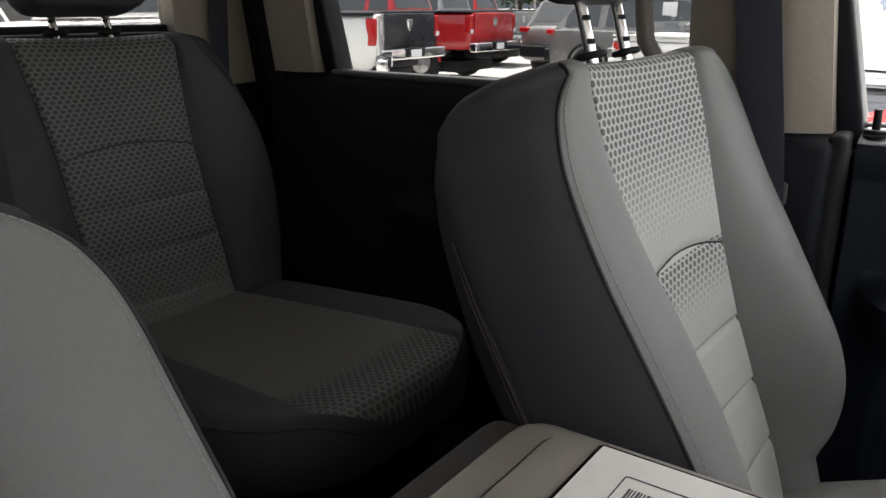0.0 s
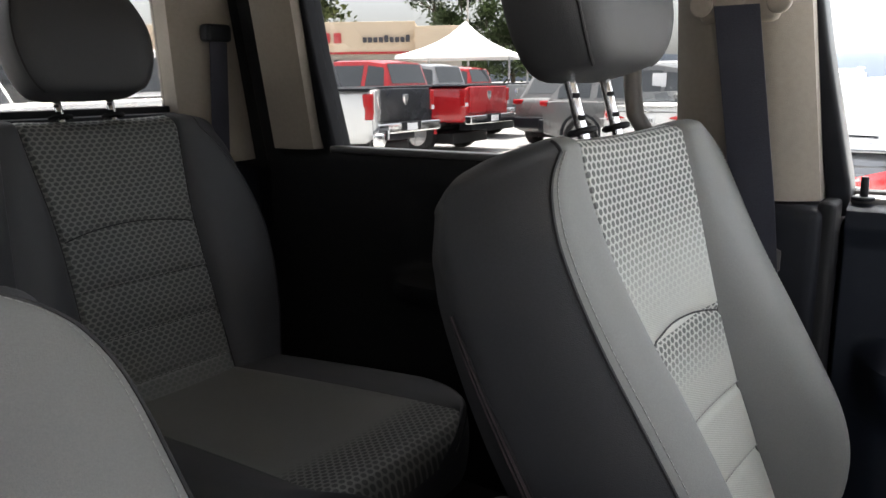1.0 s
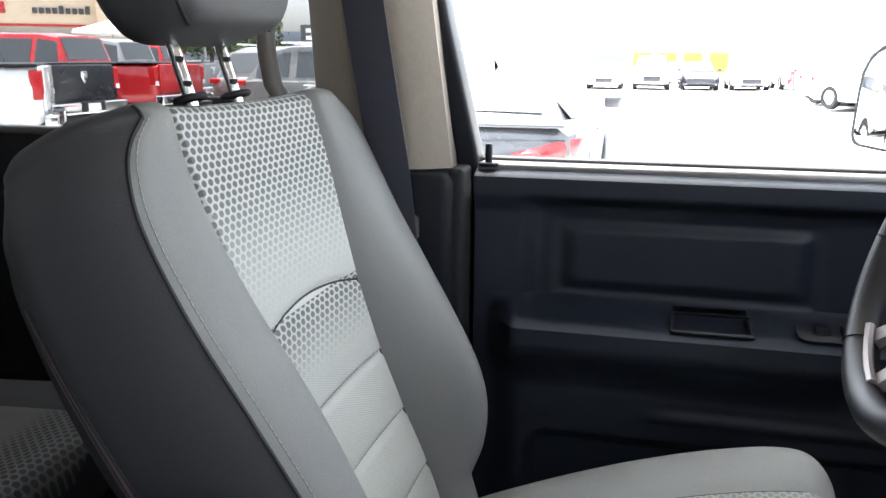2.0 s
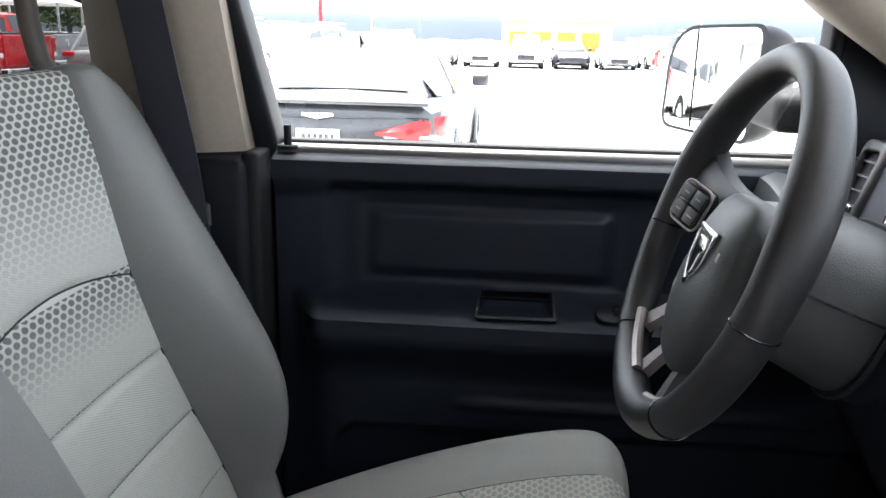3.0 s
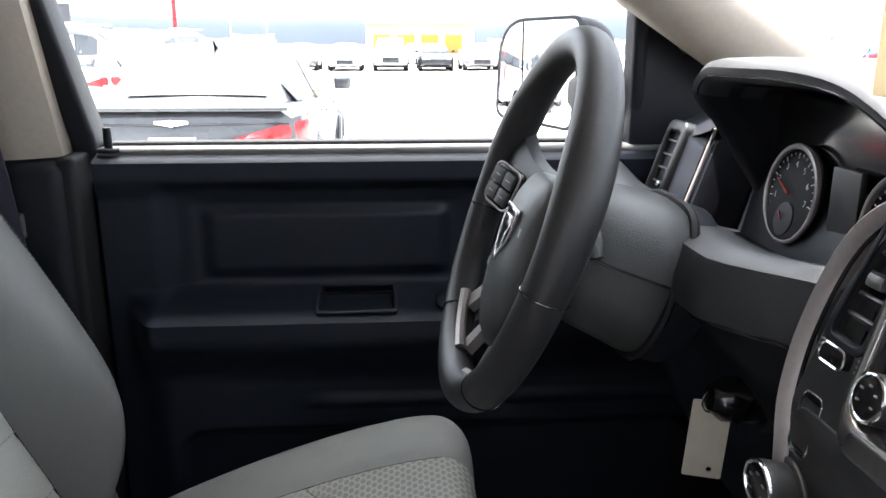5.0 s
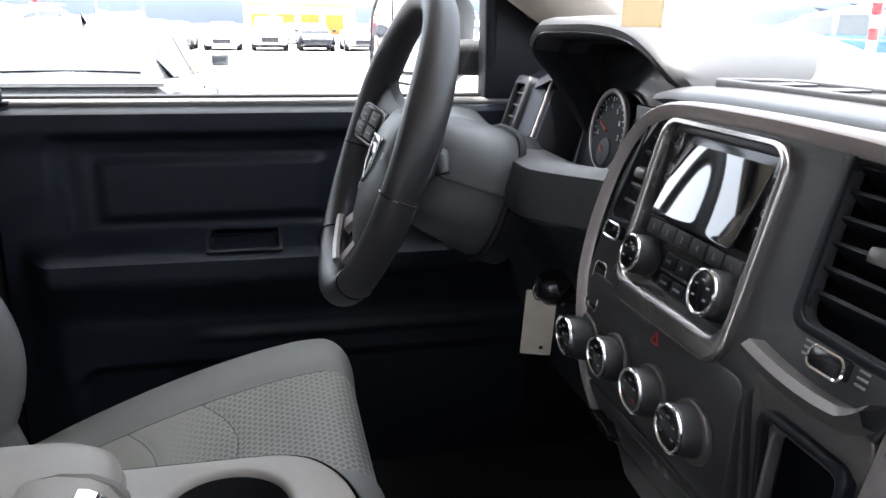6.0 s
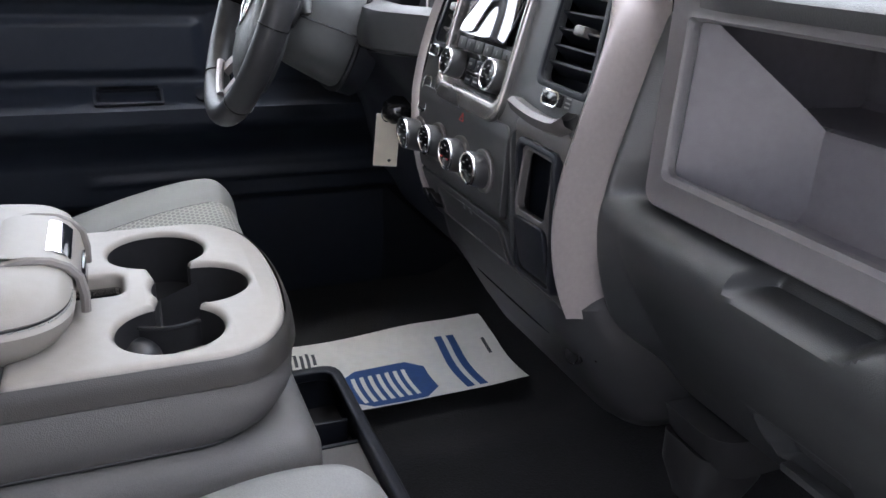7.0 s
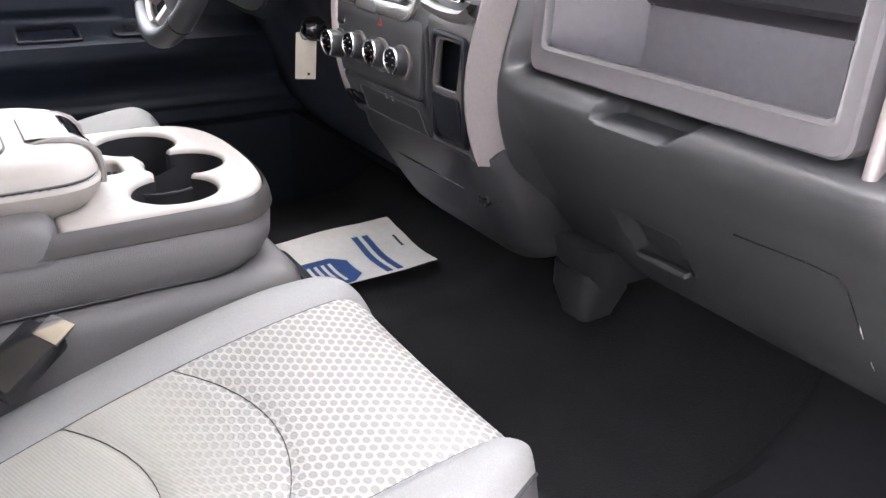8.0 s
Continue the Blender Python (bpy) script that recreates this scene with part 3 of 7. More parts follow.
# A pillars and windscreen
for s in (-1, 1):
    rows = []
    path = [(0.72, 1.20), (0.47, 1.335), (0.26, 1.455), (0.10, 1.555), (-0.02, 1.645), (-0.10, 1.74), (-0.13, 1.80)]
    for i, (y, z) in enumerate(path):
        x = lean(s * 0.80, z) + s * 0.01
        w = 0.055 + 0.015 * (i < 2)
        ring = []
        for k in range(16):
            a = 2 * math.pi * k / 16
            ring.append((x - s * 0.050 * math.cos(a), y + w * math.sin(a) * 0.62, z + w * math.sin(a) * 0.9))
        rows.append(ring)
    p = tagged(part("pillar", sheet(rows, closed=True, cap=True), TAN), "beige windscreen pillar cover", "pillar", kind="structure")
g = part("windscreen", sheet([[(x * (1 - 0.12 * (y < 0.4)), y + 0.06 * (1 - (x / 0.8) ** 2), z) for x in spans(-0.80, 0.80, 14)] for y, z in ((0.86, 1.22), (0.62, 1.36), (0.42, 1.48), (0.10, 1.69), (-0.04, 1.79))]), WINDOW)
g.visible_shadow = False
tagged(g, "clear sloping windscreen", "window", kind="structure")
# bonnet and cowl beyond the windscreen
rows = [[(x, y, z - 0.06 * (x / 0.85) ** 2) for x in spans(-0.88, 0.88, 16)] for y, z in ((0.80, 1.16), (0.95, 1.19), (1.5, 1.19), (2.0, 1.12), (2.15, 1.02), (2.2, 0.7))]
BONNET = material("white_truck_paint", (0.80, 0.80, 0.79), 0.3, vary=0.02, coat=0.5)
setting("bonnet", sheet(rows), BONNET, "white painted truck bonnet", "bonnet")
part("firewall", box(-0.86, 0.86, 0.80, 0.84, 0.60, 1.20, 0.01), DARK, None)
tagged(bpy.data.objects["firewall"], "black firewall behind the dashboard", "wall", kind="structure")

# ---- seats ----
RECLINE = Vector((0, -0.287, 0.958)).normalized()
FORWARD = Vector((0, RECLINE.z, -RECLINE.y))


def stitches(pts, step=0.0075, length=0.005, r=0.0007):
    """A row of short stitches along a line of points."""
    bm = bmesh.new()
    acc, nxt = 0.0, 0.0
    for a, b in zip(pts, pts[1:]):
        a, b = Vector(a), Vector(b)
        d = (b - a).length
        while d > 1e-9 and nxt <= acc + d:
            p = a.lerp(b, (nxt - acc) / d)
            t = (b - a).normalized()
            tube([p - t * length / 2, p + t * length / 2], r, 4, bm=bm)
            nxt += step
        acc += d
    return bm


FRONT_BACK = dict(half=[(0, 0.262), (0.25, 0.284), (0.5, 0.296), (0.75, 0.304), (0.86, 0.302), (0.93, 0.288), (0.97, 0.268), (1.0, 0.240)],
                  ins=[(0, 0.198), (0.08, 0.193), (0.23, 0.172), (0.40, 0.152), (0.55, 0.146), (0.70, 0.155), (0.87, 0.170), (1.0, 0.172)],
                  bol=[(0, 0.45), (0.08, 0.80), (0.18, 1.03), (0.28, 1.06), (0.40, 0.92), (0.55, 0.68), (0.70, 0.42), (0.84, 0.25), (0.95, 0.17), (1.0, 0.15)],
                  depth=[(0, 0.075), (0.25, 0.110), (0.5, 0.146), (0.75, 0.158), (1.0, 0.150)], seams=[(0.606, 0.036), (0.408, 0.0), (0.246, 0.0), (0.085, 0.0)], lift=0.028)
REAR_BACK = dict(half=[(0, 0.255), (0.16, 0.270), (0.32, 0.292), (0.57, 0.312), (0.70, 0.308), (0.83, 0.288), (0.93, 0.256), (1.0, 0.222)],
                 ins=[(0, 0.150), (0.35, 0.147), (0.70, 0.146), (1.0, 0.164)],
                 bol=[(0, 0.35), (0.2, 0.7), (0.4, 0.85), (0.6, 0.7), (0.8, 0.4), (1.0, 0.15)],
                 depth=[(0, 0.13), (1.0, 0.13)], seams=[(0.690, 0.036), (0.510, 0.0), (0.353, 0.0), (0.198, 0.0)], lift=0.05)


def backrest(parent, base, shape, height=0.615, proud=0.10, piped=True, sides=None, inlay=None, up=RECLINE, fwd=FORWARD):
    """A bucket backrest: pattern insert between two bolsters, soft sides and back. base: the bottom of the insert's plane."""
    base = Vector(base)
    seams = shape["seams"]
    nrow, ncap = 156, 12
    v0 = -0.20
    stations = [(v, 0.0) for v in spans(v0, 1, nrow)] + [(1.0, radians(90 * k / ncap)) for k in range(1, ncap + 1)]
    nins, nbol, nside = 41, 15, 12
    rows, marks = [], []
    for v, a in stations:
        W, I, B = curve(v, shape["half"]), curve(v, shape["ins"]), proud * curve(v, shape["bol"])
        lift = shape["lift"] * math.sin(a)
        back = 1 - math.cos(a)
        W2 = W - 0.045 * back
        I2 = I - 0.012 * back
        E2 = W2 - 0.010
        WB = max(W2, curve(v, shape["half"][:-3] + [(0.92, shape["half"][-4][1] - 0.002), (1.0, shape["half"][-4][1] - 0.020)])) - 0.05 * back if v > 0.8 else W2
        s = v * height + lift
        T = curve(v, shape["depth"])
        front = -0.075 * back
        row = []
        # bolster, insert, bolster: from -x to +x
        def bolster(t):
            # t 0 at the insert seam, 1 at the outer seam
            x = lerp(I2, E2, t)
            w = B * (1 - (1 - min(1, t / 0.55)) ** 2.2) if t < 0.55 else B * (1 - 0.16 * ((t - 0.55) / 0.45) ** 2)
            return x, w - 0.006 * math.exp(-(t / 0.05) ** 2) - 0.004 * math.exp(-((1 - t) / 0.06) ** 2)
        left = [bolster(t) for t in spans(1, 0, nbol)]
        for x, w in left:
            row.append((-x, w + front))
        for t in spans(-1, 1, nins)[1:-1]:
            w = -0.010 * (1 - t * t) + 0.002
            for sv, arch in seams:
                dv = (v - (sv + arch * (1 - t * t) - arch * 0.6)) * height
                w -= 0.0042 * math.exp(-(dv / 0.0042) ** 2)
            low = [sv for sv, _ in seams]
            for top_v, low_v in zip(low, low[1:]):
                if low_v < v < top_v:
                    w += 0.0035 * math.sin(math.pi * (v - low_v) / (top_v - low_v)) * (1 - t ** 4)
            w += 0.012 * sstep(0.25, 0.0, v) * (1 - t * t)
            w -= 0.005 * math.exp(-((1 - abs(t)) / 0.03) ** 2)
            row.append((t * I2, w + front))
        for x, w in reversed(left):
            row.append((x, w + front))
        # round the outer side to the back and home again
        Tb = -T + 0.05 * back
        f = left[0][1] + front
        side = []
        for k in range(1, nside + 1):
            t = k / nside
            q = min(1.0, t * 1.9)
            side.append((lerp(E2, WB, 1 - (1 - q) ** 2.2) + 0.002 * math.sin(math.pi * t) - 0.035 * sstep(0.75, 1, t), lerp(f, Tb, t ** 1.15)))
        row += side
        row += [(x, Tb - 0.015 * (1 - (x / WB) ** 2)) for x in spans(side[-1][0], -side[-1][0], 14)[1:-1]]
        row += [(-x, w) for x, w in reversed(side)]
        slump = 0.030 * sstep(0.75, 1.0, v)
        rows.append([base + Vector((x, 0, 0)) + up * (s - slump * min(1.0, max(0.0, -w / 0.15))) + fwd * w for x, w in row])
        marks.append(s)
    n = len(rows[0])
    a0, a1 = nbol - 1, nbol - 1 + nins - 1

    def cut(j0, j1):
        return [[r[j % n] for j in range(j0, j1 + 1)] for r in rows]

    uv0 = lambda j0: (lambda i, j: (rows[i][(j0 + j) % n].x - base.x + 1.0, marks[i]))
    part("insert", sheet(cut(a0, a1), uv=uv0(a0)), inlay or INSERT, parent, "pale grey hexagon-patterned insert with stitched seams")
    part("bolster", sheet(cut(0, a0)), sides or FABRIC, parent, "smooth grey cloth bolster")
    part("bolster", sheet(cut(a1, a1 + nbol - 1)), sides or FABRIC, parent, "smooth grey cloth bolster")
    shell = sheet(cut(a1 + nbol - 1, n))
    shell.faces.new([shell.verts.new(p) for p in rows[-1]])
    part("shell", shell, SIDE, parent, "charcoal cloth side and back cover")
    for jj in (0, a1 + nbol - 1):
        line = [r[jj] + fwd * 0.0005 for r in rows[:nrow + 4]]
        part("piping", tube(line, 0.0022, 6), PIPING, parent)
        if piped:
            part("stitching", stitches([r[jj + 1 if jj == 0 else jj - 1] + fwd * 0.0004 for r in rows[:nrow]]), THREAD, parent)
    for jj in (a0, a1):
        part("insert_seam", tube([r[jj] + fwd * 0.0006 for r in rows[:nrow + 6]], 0.0017, 6), PIPING, parent)
    sv, arch = seams[0]
    line = []
    for j in range(a0 + 1, a1):
        t = (j - a0) / (a1 - a0) * 2 - 1
        f = (sv + arch * (1 - t * t) - arch * 0.6 - v0) / (1 - v0) * (nrow - 1)
        line.append(rows[int(f)][j].lerp(rows[int(f) + 1][j], f - int(f)) + fwd * 0.0006)
    part("arched_seam", tube(line, 0.0013, 6), PIPING, parent)
    for sv, arch in seams[1:]:
        i = min(range(nrow), key=lambda k: abs(v0 + (1 - v0) * k / (nrow - 1) - sv))
        part("seam_stitching", stitches([rows[i][j] + fwd * 0.0025 + up * 0.003 for j in range(a0 + 1, a1)], 0.011, 0.007), THREAD, parent)
    top = base + up * (height + shape["lift"] * 0.85) + fwd * (-0.050)
    return top


def headrest(parent, top, gap, w=0.27, h=0.17, d=0.10, posts=0.065, mat=SIDE, square=1.0, up=RECLINE, fwd=FORWARD):
    """A padded head restraint on two notched chrome posts."""
    lo = top + up * gap
    rows = []
    for k in range(25):
        a = math.pi * k / 24
        t = (1 - math.cos(a)) / 2
        s = h * t
        e = max(0.02, math.sin(a)) ** (0.45 * square)
        hw = w / 2 * e * (0.90 + 0.10 * math.sin(math.pi * min(1, t * 1.2)))
        hd = d / 2 * e
        ring = []
        for q in range(32):
            b = 2 * math.pi * q / 32
            cx, cy = math.cos(b), math.sin(b)
            ring.append(lo + Vector((hw * math.copysign(abs(cx) ** (0.55 * square), cx), 0, 0)) + up * s + fwd * (hd * math.copysign(abs(cy) ** 0.6, cy) + 0.012 * math.sin(math.pi * t) + 0.02))
        rows.append(ring)
    part("head_pad", sheet(rows, closed=True, cap=True), mat, parent, "padded cloth head restraint")
    for q in (3, 13):
        part("head_seam", tube([r[q] for r in rows[2:-2]], 0.0022, 6), PIPING, parent)
    for sx in (-1, 1):
        p = top + Vector((sx * posts, 0, 0))
        post = part("post", tube([p - up * 0.03, p + up * (gap + 0.03)], 0.0075, 14), CHROME, parent, "notched chrome post")
        for k in (0.30, 0.72):
            part("notch", box(-0.0042, 0.0042, -0.0042, 0.0042, -0.003, 0.003, 0.001, m=Matrix.Translation(p + up * gap * k + Vector((0.0045, 0.0052, 0))) @ Matrix.Rotation(radians(45), 4, "Z")), RUBBER, post)
        part("post_collar", tube([p + Vector((0.020 * math.cos(a), 0, 0)) + fwd * 0.014 * math.sin(a) + up * 0.002 for a in spans(0, 2 * math.pi, 21)[:-1]], 0.004, 8, closed=True), RUBBER, parent, "oval black post guide")


def cushion(parent, cx, y0, y1, z, half_w, thick=0.13, drop=0.015, rise=0.012, insert=0.140, arch_y=None, slope=0.085, corner=0.10, round_out=0.55, top=None, sides=None):
    """A seat cushion: patterned insert, side bolsters, rounded front. y0 rear, y1 front."""
    ny, nins, nbol, nside = 90, 31, 11, 8
    rows = []
    L = y1 - y0
    for i in range(ny + 10):
        if i < ny:
            t = i / (ny - 1)
            y, fall = y0 + (L - 0.045) * t, 0.0
        else:
            a = radians(90 * (i - ny + 1) / 10)
            t = 1.0
            y, fall = y1 - 0.045 + 0.045 * math.sin(a), 0.055 * (1 - math.cos(a))
        end = y1 - y
        W = half_w - (corner - math.sqrt(max(0.0, corner ** 2 - max(0.0, corner - end) ** 2))) * round_out
        I = min(insert * (0.88 + 0.12 * t), W - 0.03)
        zz = z - slope * (1 - t) ** 1.5 - fall
        row = []

        def bol(u):
            x = lerp(I, W - 0.010, u)
            up = rise - 0.012 * (1 - t)
            w = up * math.sin(math.pi * min(1.0, 0.05 + u * 0.75)) - 0.016 * max(0, u - 0.6) ** 2 / 0.16
            return x, w - 0.004 * math.exp(-(u / 0.07) ** 2)
        side = [bol(u) for u in spans(1, 0, nbol)]
        for x, w in side:
            row.append(Vector((cx - x, y, zz + w)))
        for u in spans(-1, 1, nins)[1:-1]:
            w = -drop * (1 - u * u) * math.sin(math.pi * min(1, t * 0.8 + 0.1))
            if arch_y is not None:
                for ay in (arch_y, arch_y - 0.105):
                    w -= 0.004 * math.exp(-((y - (ay + 0.055 * (1 - u * u))) / 0.006) ** 2)
            w -= 0.004 * math.exp(-((1 - abs(u)) / 0.04) ** 2)
            row.append(Vector((cx + u * I, y, zz + w)))
        for x, w in reversed(side):
            row.append(Vector((cx + x, y, zz + w)))
        f = zz + side[0][1]
        down = []
        for k in range(1, nside + 1):
            u = k / nside
            down.append((W - 0.010 + 0.010 * math.sin(math.pi * min(1, u)), lerp(f, z - thick - slope * (1 - t) * 0.5, u)))
        row += [Vector((cx + x, y, w)) for x, w in down] + [Vector((cx - x, y, w)) for x, w in reversed(down)]
        rows.append(row)
    n = len(rows[0])
    a0, a1 = nbol - 1, nbol - 1 + nins - 1
    cut = lambda j0, j1: [[r[j % n] for j in range(j0, j1 + 1)] for r in rows]
    uvf = lambda i, j: (rows[i][(a0 + j) % n].x - cx + 1.0, rows[i][0].y - y0)
    part("cushion_insert", sheet(cut(a0, a1), uv=uvf), top or CUSHION, parent, "grey hexagon-patterned cushion top")
    part("cushion_bolster", sheet(cut(0, a0)), sides or FABRIC, parent, "smooth grey cloth cushion side")
    part("cushion_bolster", sheet(cut(a1, a1 + nbol - 1)), sides or FABRIC, parent, "smooth grey cloth cushion side")
    low = sheet(cut(a1 + nbol - 1, n))
    low.faces.new([low.verts.new(p) for p in rows[-1]])
    low.faces.new([low.verts.new(p) for p in rows[0]])
    part("cushion_skirt", low, SIDE, parent, "charcoal cloth cushion skirt")
    for jj in (0, a1 + nbol - 1):
        part("cushion_piping", tube([r[jj] for r in rows[:-2]], 0.0020, 6), PIPING, parent)
    for jj in (a0, a1):
        part("cushion_seam", tube([r[jj] - Vector((0, 0, 0.001)) for r in rows[:ny]], 0.0014, 6), PIPING, parent)
    if arch_y is not None:
        for ay in (arch_y, arch_y - 0.105):
            line = []
            for j in range(a0, a1 + 1):
                u = (j - a0) / (a1 - a0) * 2 - 1
                yy = ay + 0.055 * (1 - u * u)
                i = max(k for k in range(ny - 1) if rows[k][0].y <= yy)
                f = (yy - rows[i][0].y) / (rows[i + 1][0].y - rows[i][0].y)
                line.append(rows[i][j].lerp(rows[i + 1][j], f) + Vector((0, 0, 0.0008)))
            part("arched_seam", tube(line, 0.0005, 6), PIPING, parent)


def skin_tree(owner):
    """A search tree over all meshes under a thing, in the world."""
    verts, faces = [], []
    bpy.context.view_layer.update()
    for o in owner.children:
        n = len(verts)
        verts += [o.matrix_world @ v.co for v in o.data.vertices]
        faces += [[n + i for i in f.vertices] for f in o.data.polygons]
    return BVHTree.FromPolygons(verts, faces)


def front_seat(cx, label, angle, base):
    """A front seat; angle: how far its backrest leans back, in degrees."""
    up = Vector((0, -math.sin(radians(angle)), math.cos(radians(angle))))
    fwd = Vector((0, up.z, -up.y))
    t = thing("front_seat", label, "seat", (cx, -0.5, FLOOR), group="front seats")
    top = backrest(t, base, FRONT_BACK, up=up, fwd=fwd)
    tree_of = skin_tree(t)
    headrest(t, top + fwd * 0.004, 0.066, w=0.31, h=0.19, d=0.125, square=0.6, posts=0.052, mat=SIDE, up=up, fwd=fwd)
    if cx < 0:
        cushion(t, cx, -0.74, -0.150, 0.925, 0.268, rise=0.022, slope=0.185, arch_y=-0.375)
    else:
        cushion(t, cx, -0.74, -0.150, 0.955, 0.221, slope=0.145, arch_y=-0.375, corner=0.13)
    part("seat_base", box(cx - 0.19, cx + 0.19, -0.66, -0.26, 0.655, 0.80, 0.03, 3), RUBBER, t, "black plastic seat base")
    for sx in (-1, 1):
        part("seat_rail", box(cx + sx * 0.17 - 0.02, cx + sx * 0.17 + 0.02, -0.78, -0.24, 0.615, 0.66, 0.006), DARK, t)
        for w0, w1, mat, name in ((0.003, 0.012, ZIP, "side_zip"), (0.014, 0.023, ZIP, "zip_flap")):
            hug = []
            for v, w in [(lerp(0.10, 0.480, k / 18), lerp(-0.040, -0.118, k / 18)) for k in range(19)]:
                row = []
                for f in (w0, (w0 + w1) / 2, w1):
                    p = Vector(base) + up * v + fwd * (w - f * (1.45 - 1.7 * v))
                    hit = tree_of.ray_cast(p + Vector((sx * 0.6, 0, 0)), Vector((-sx, 0, 0)))[0]
                    row.append((hit or p + Vector((sx * 0.27, 0, 0))) + Vector((sx * (0.003 if f == (w0 + w1) / 2 else 0.0008), 0, 0)))
                hug.append(row)
            part(name, sheet(hug), mat, t, "reddish-grey zip strip")
            part("side_seam", tube([r[0] for r in hug], 0.0016, 6), PIPING, t)
    return t


front_seat(-0.440, "grey cloth bucket seat of the driver with hexagon-patterned insert", 16.7, (-0.440, -0.699, 0.82))
front_seat(0.434, "grey cloth passenger bucket seat, reclined, beside the open door", 30.2, (0.466, -0.790, 0.80))

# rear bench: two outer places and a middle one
# Bench cloths, SIDE bolsters included, are darkened to hold the rear cab's shade.
rear = thing("rear_bench", "grey cloth rear bench with patterned inserts, shade put into darker cloth colours", "seat", (0, -1.7, FLOOR))
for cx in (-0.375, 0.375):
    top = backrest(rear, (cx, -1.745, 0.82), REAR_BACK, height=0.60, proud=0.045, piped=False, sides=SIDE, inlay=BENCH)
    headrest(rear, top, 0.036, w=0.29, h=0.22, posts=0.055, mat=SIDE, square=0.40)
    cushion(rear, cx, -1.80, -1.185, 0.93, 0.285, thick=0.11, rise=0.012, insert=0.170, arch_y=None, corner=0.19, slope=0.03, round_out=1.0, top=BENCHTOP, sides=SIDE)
part("middle_back", box(-0.115, 0.115, -1.93, -1.76, 0.90, 1.42, 0.05, 4, m=Matrix.Translation((0, -0.01, 0))), SIDE, rear, "narrow dark middle backrest")
part("bench_frame", box(-0.62, 0.62, -1.95, -1.32, 0.62, 0.80, 0.02), DARK, rear)

# ---- dashboard ----
dash = thing("dashboard", "charcoal moulded dashboard with open bin and glove box", "dashboard", (0.2, 0.3, 1.0))


def top_z(x, y):
    z = 1.395 - 0.055 * sstep(0.25, 0.85, y) - 0.06 * sstep(0.45, 0.80, abs(x))
    z -= 0.035 * (1 - sstep(0.085, 0.16, y)) ** 2 * (abs(x) < 2)
    z += 0.012 * (1 - sstep(0.16, 0.30, abs(x)))
    return z


def pad_start(x):
    """Front edge of the top pad: it ends behind the hood, and over the faces beside it."""
    return 0.092 + 0.145 * sstep(-0.62, -0.60, x) * (1 - sstep(0.285, 0.295, x)) + 0.06 * (1 - sstep(-0.62, -0.60, x))


pad_x = spans(-0.80, 0.80, 180)
rows = []
for v in [0, 0.006, 0.013, 0.02, 0.03, 0.045, 0.06] + spans(0.08, 1, 52):
    row = []
    for x in pad_x:
        y = lerp(pad_start(x), 0.86, v)
        low = 1.377 - 0.06 * sstep(0.45, 0.80, abs(x))
        rise = sstep(-0.004, 0.030, y - pad_start(x)) if x > 0.27 else sstep(0.0, 0.045, y - pad_start(x))
        row.append((x, y, lerp(low, top_z(x, y), rise)))
    rows.append(row)
part("top_pad", sheet(rows), DASH, dash, "grained charcoal dash top")


def pass_y(x, z):
    """Face of the passenger side of the dash."""
    y = curve(z, [(0.86, 0.30), (0.92, 0.222), (0.98, 0.165), (1.05, 0.114), (1.09, 0.088), (1.115, 0.073), (1.135, 0.0645), (1.148, 0.0625), (1.157, 0.066), (1.164, 0.076), (1.1685, 0.094), (1.173, 0.118), (1.185, 0.122), (1.21, 0.112), (1.30, 0.112), (1.35, 0.085), (1.39, 0.105)])
    y += 0.05 * sstep(0.66, 0.80, x) ** 2
    y += 0.030 * math.exp(-((z - 1.352) / 0.028) ** 2) * (1 - sstep(0.235, 0.33, x))
    # open bin
    inx = sstep(0.268, 0.280, x) * (1 - sstep(0.634, 0.646, x))
    inz = sstep(1.197, 1.209, z) * (1 - sstep(1.325, 1.337, z))
    # rolled frame round the bin
    ax = sstep(0.250, 0.257, x) * (1 - sstep(0.650, 0.662, x))
    az = sstep(1.166, 1.176, z) * (1 - sstep(1.350, 1.362, z))
    y -= 0.014 * ax * az * (1 - inx * inz)
    # finger pull in the upper lip
    px = sstep(0.385, 0.398, x) * (1 - sstep(0.485, 0.498, x - 1.2 * (z - 1.15)))
    y += 0.042 * px * sstep(1.144, 1.152, z) * (1 - sstep(1.170, 1.180, z))
    # glove box shut line and latch pocket
    lx = sstep(0.368, 0.378, x - 0.10 * (1.0 - z)) * (1 - sstep(0.462, 0.470, x))
    y += 0.022 * lx * sstep(0.962, 0.970, z) * (1 - sstep(1.018, 1.024, z))
    return y


zs = spans(0.86, 1.392, 180)
cols = spans(0.300, 0.81, 150)


def left_edge(z):
    return table(z, [(0.86, 0.206), (1.02, 0.217), (1.10, 0.2185), (1.25, 0.220), (1.29, 0.221), (1.32, 0.224), (1.34, 0.231), (1.352, 0.242), (1.358, 0.258), (1.362, 0.278), (1.392, 0.280)])


rows = []
for z in zs:
    x0 = left_edge(z)
    edge_y = 0.070 + 0.265 * (z - 1.21) + 2.5 * max(0, 1.2 - z) ** 2
    hold = sstep(0.97, 1.04, z)
    rows.append([(x, lerp(pass_y(x, z), min(pass_y(x, z), edge_y), hold * max(0.0, 1 - (x - x0) / max(0.004, 0.252 - x0))) + 0.006 * max(0, 1 - (x - x0) / 0.006) ** 2, z) for x in [lerp(x0, 0.300, i / 40) for i in range(40)] + cols])
face_bm = sheet(rows)
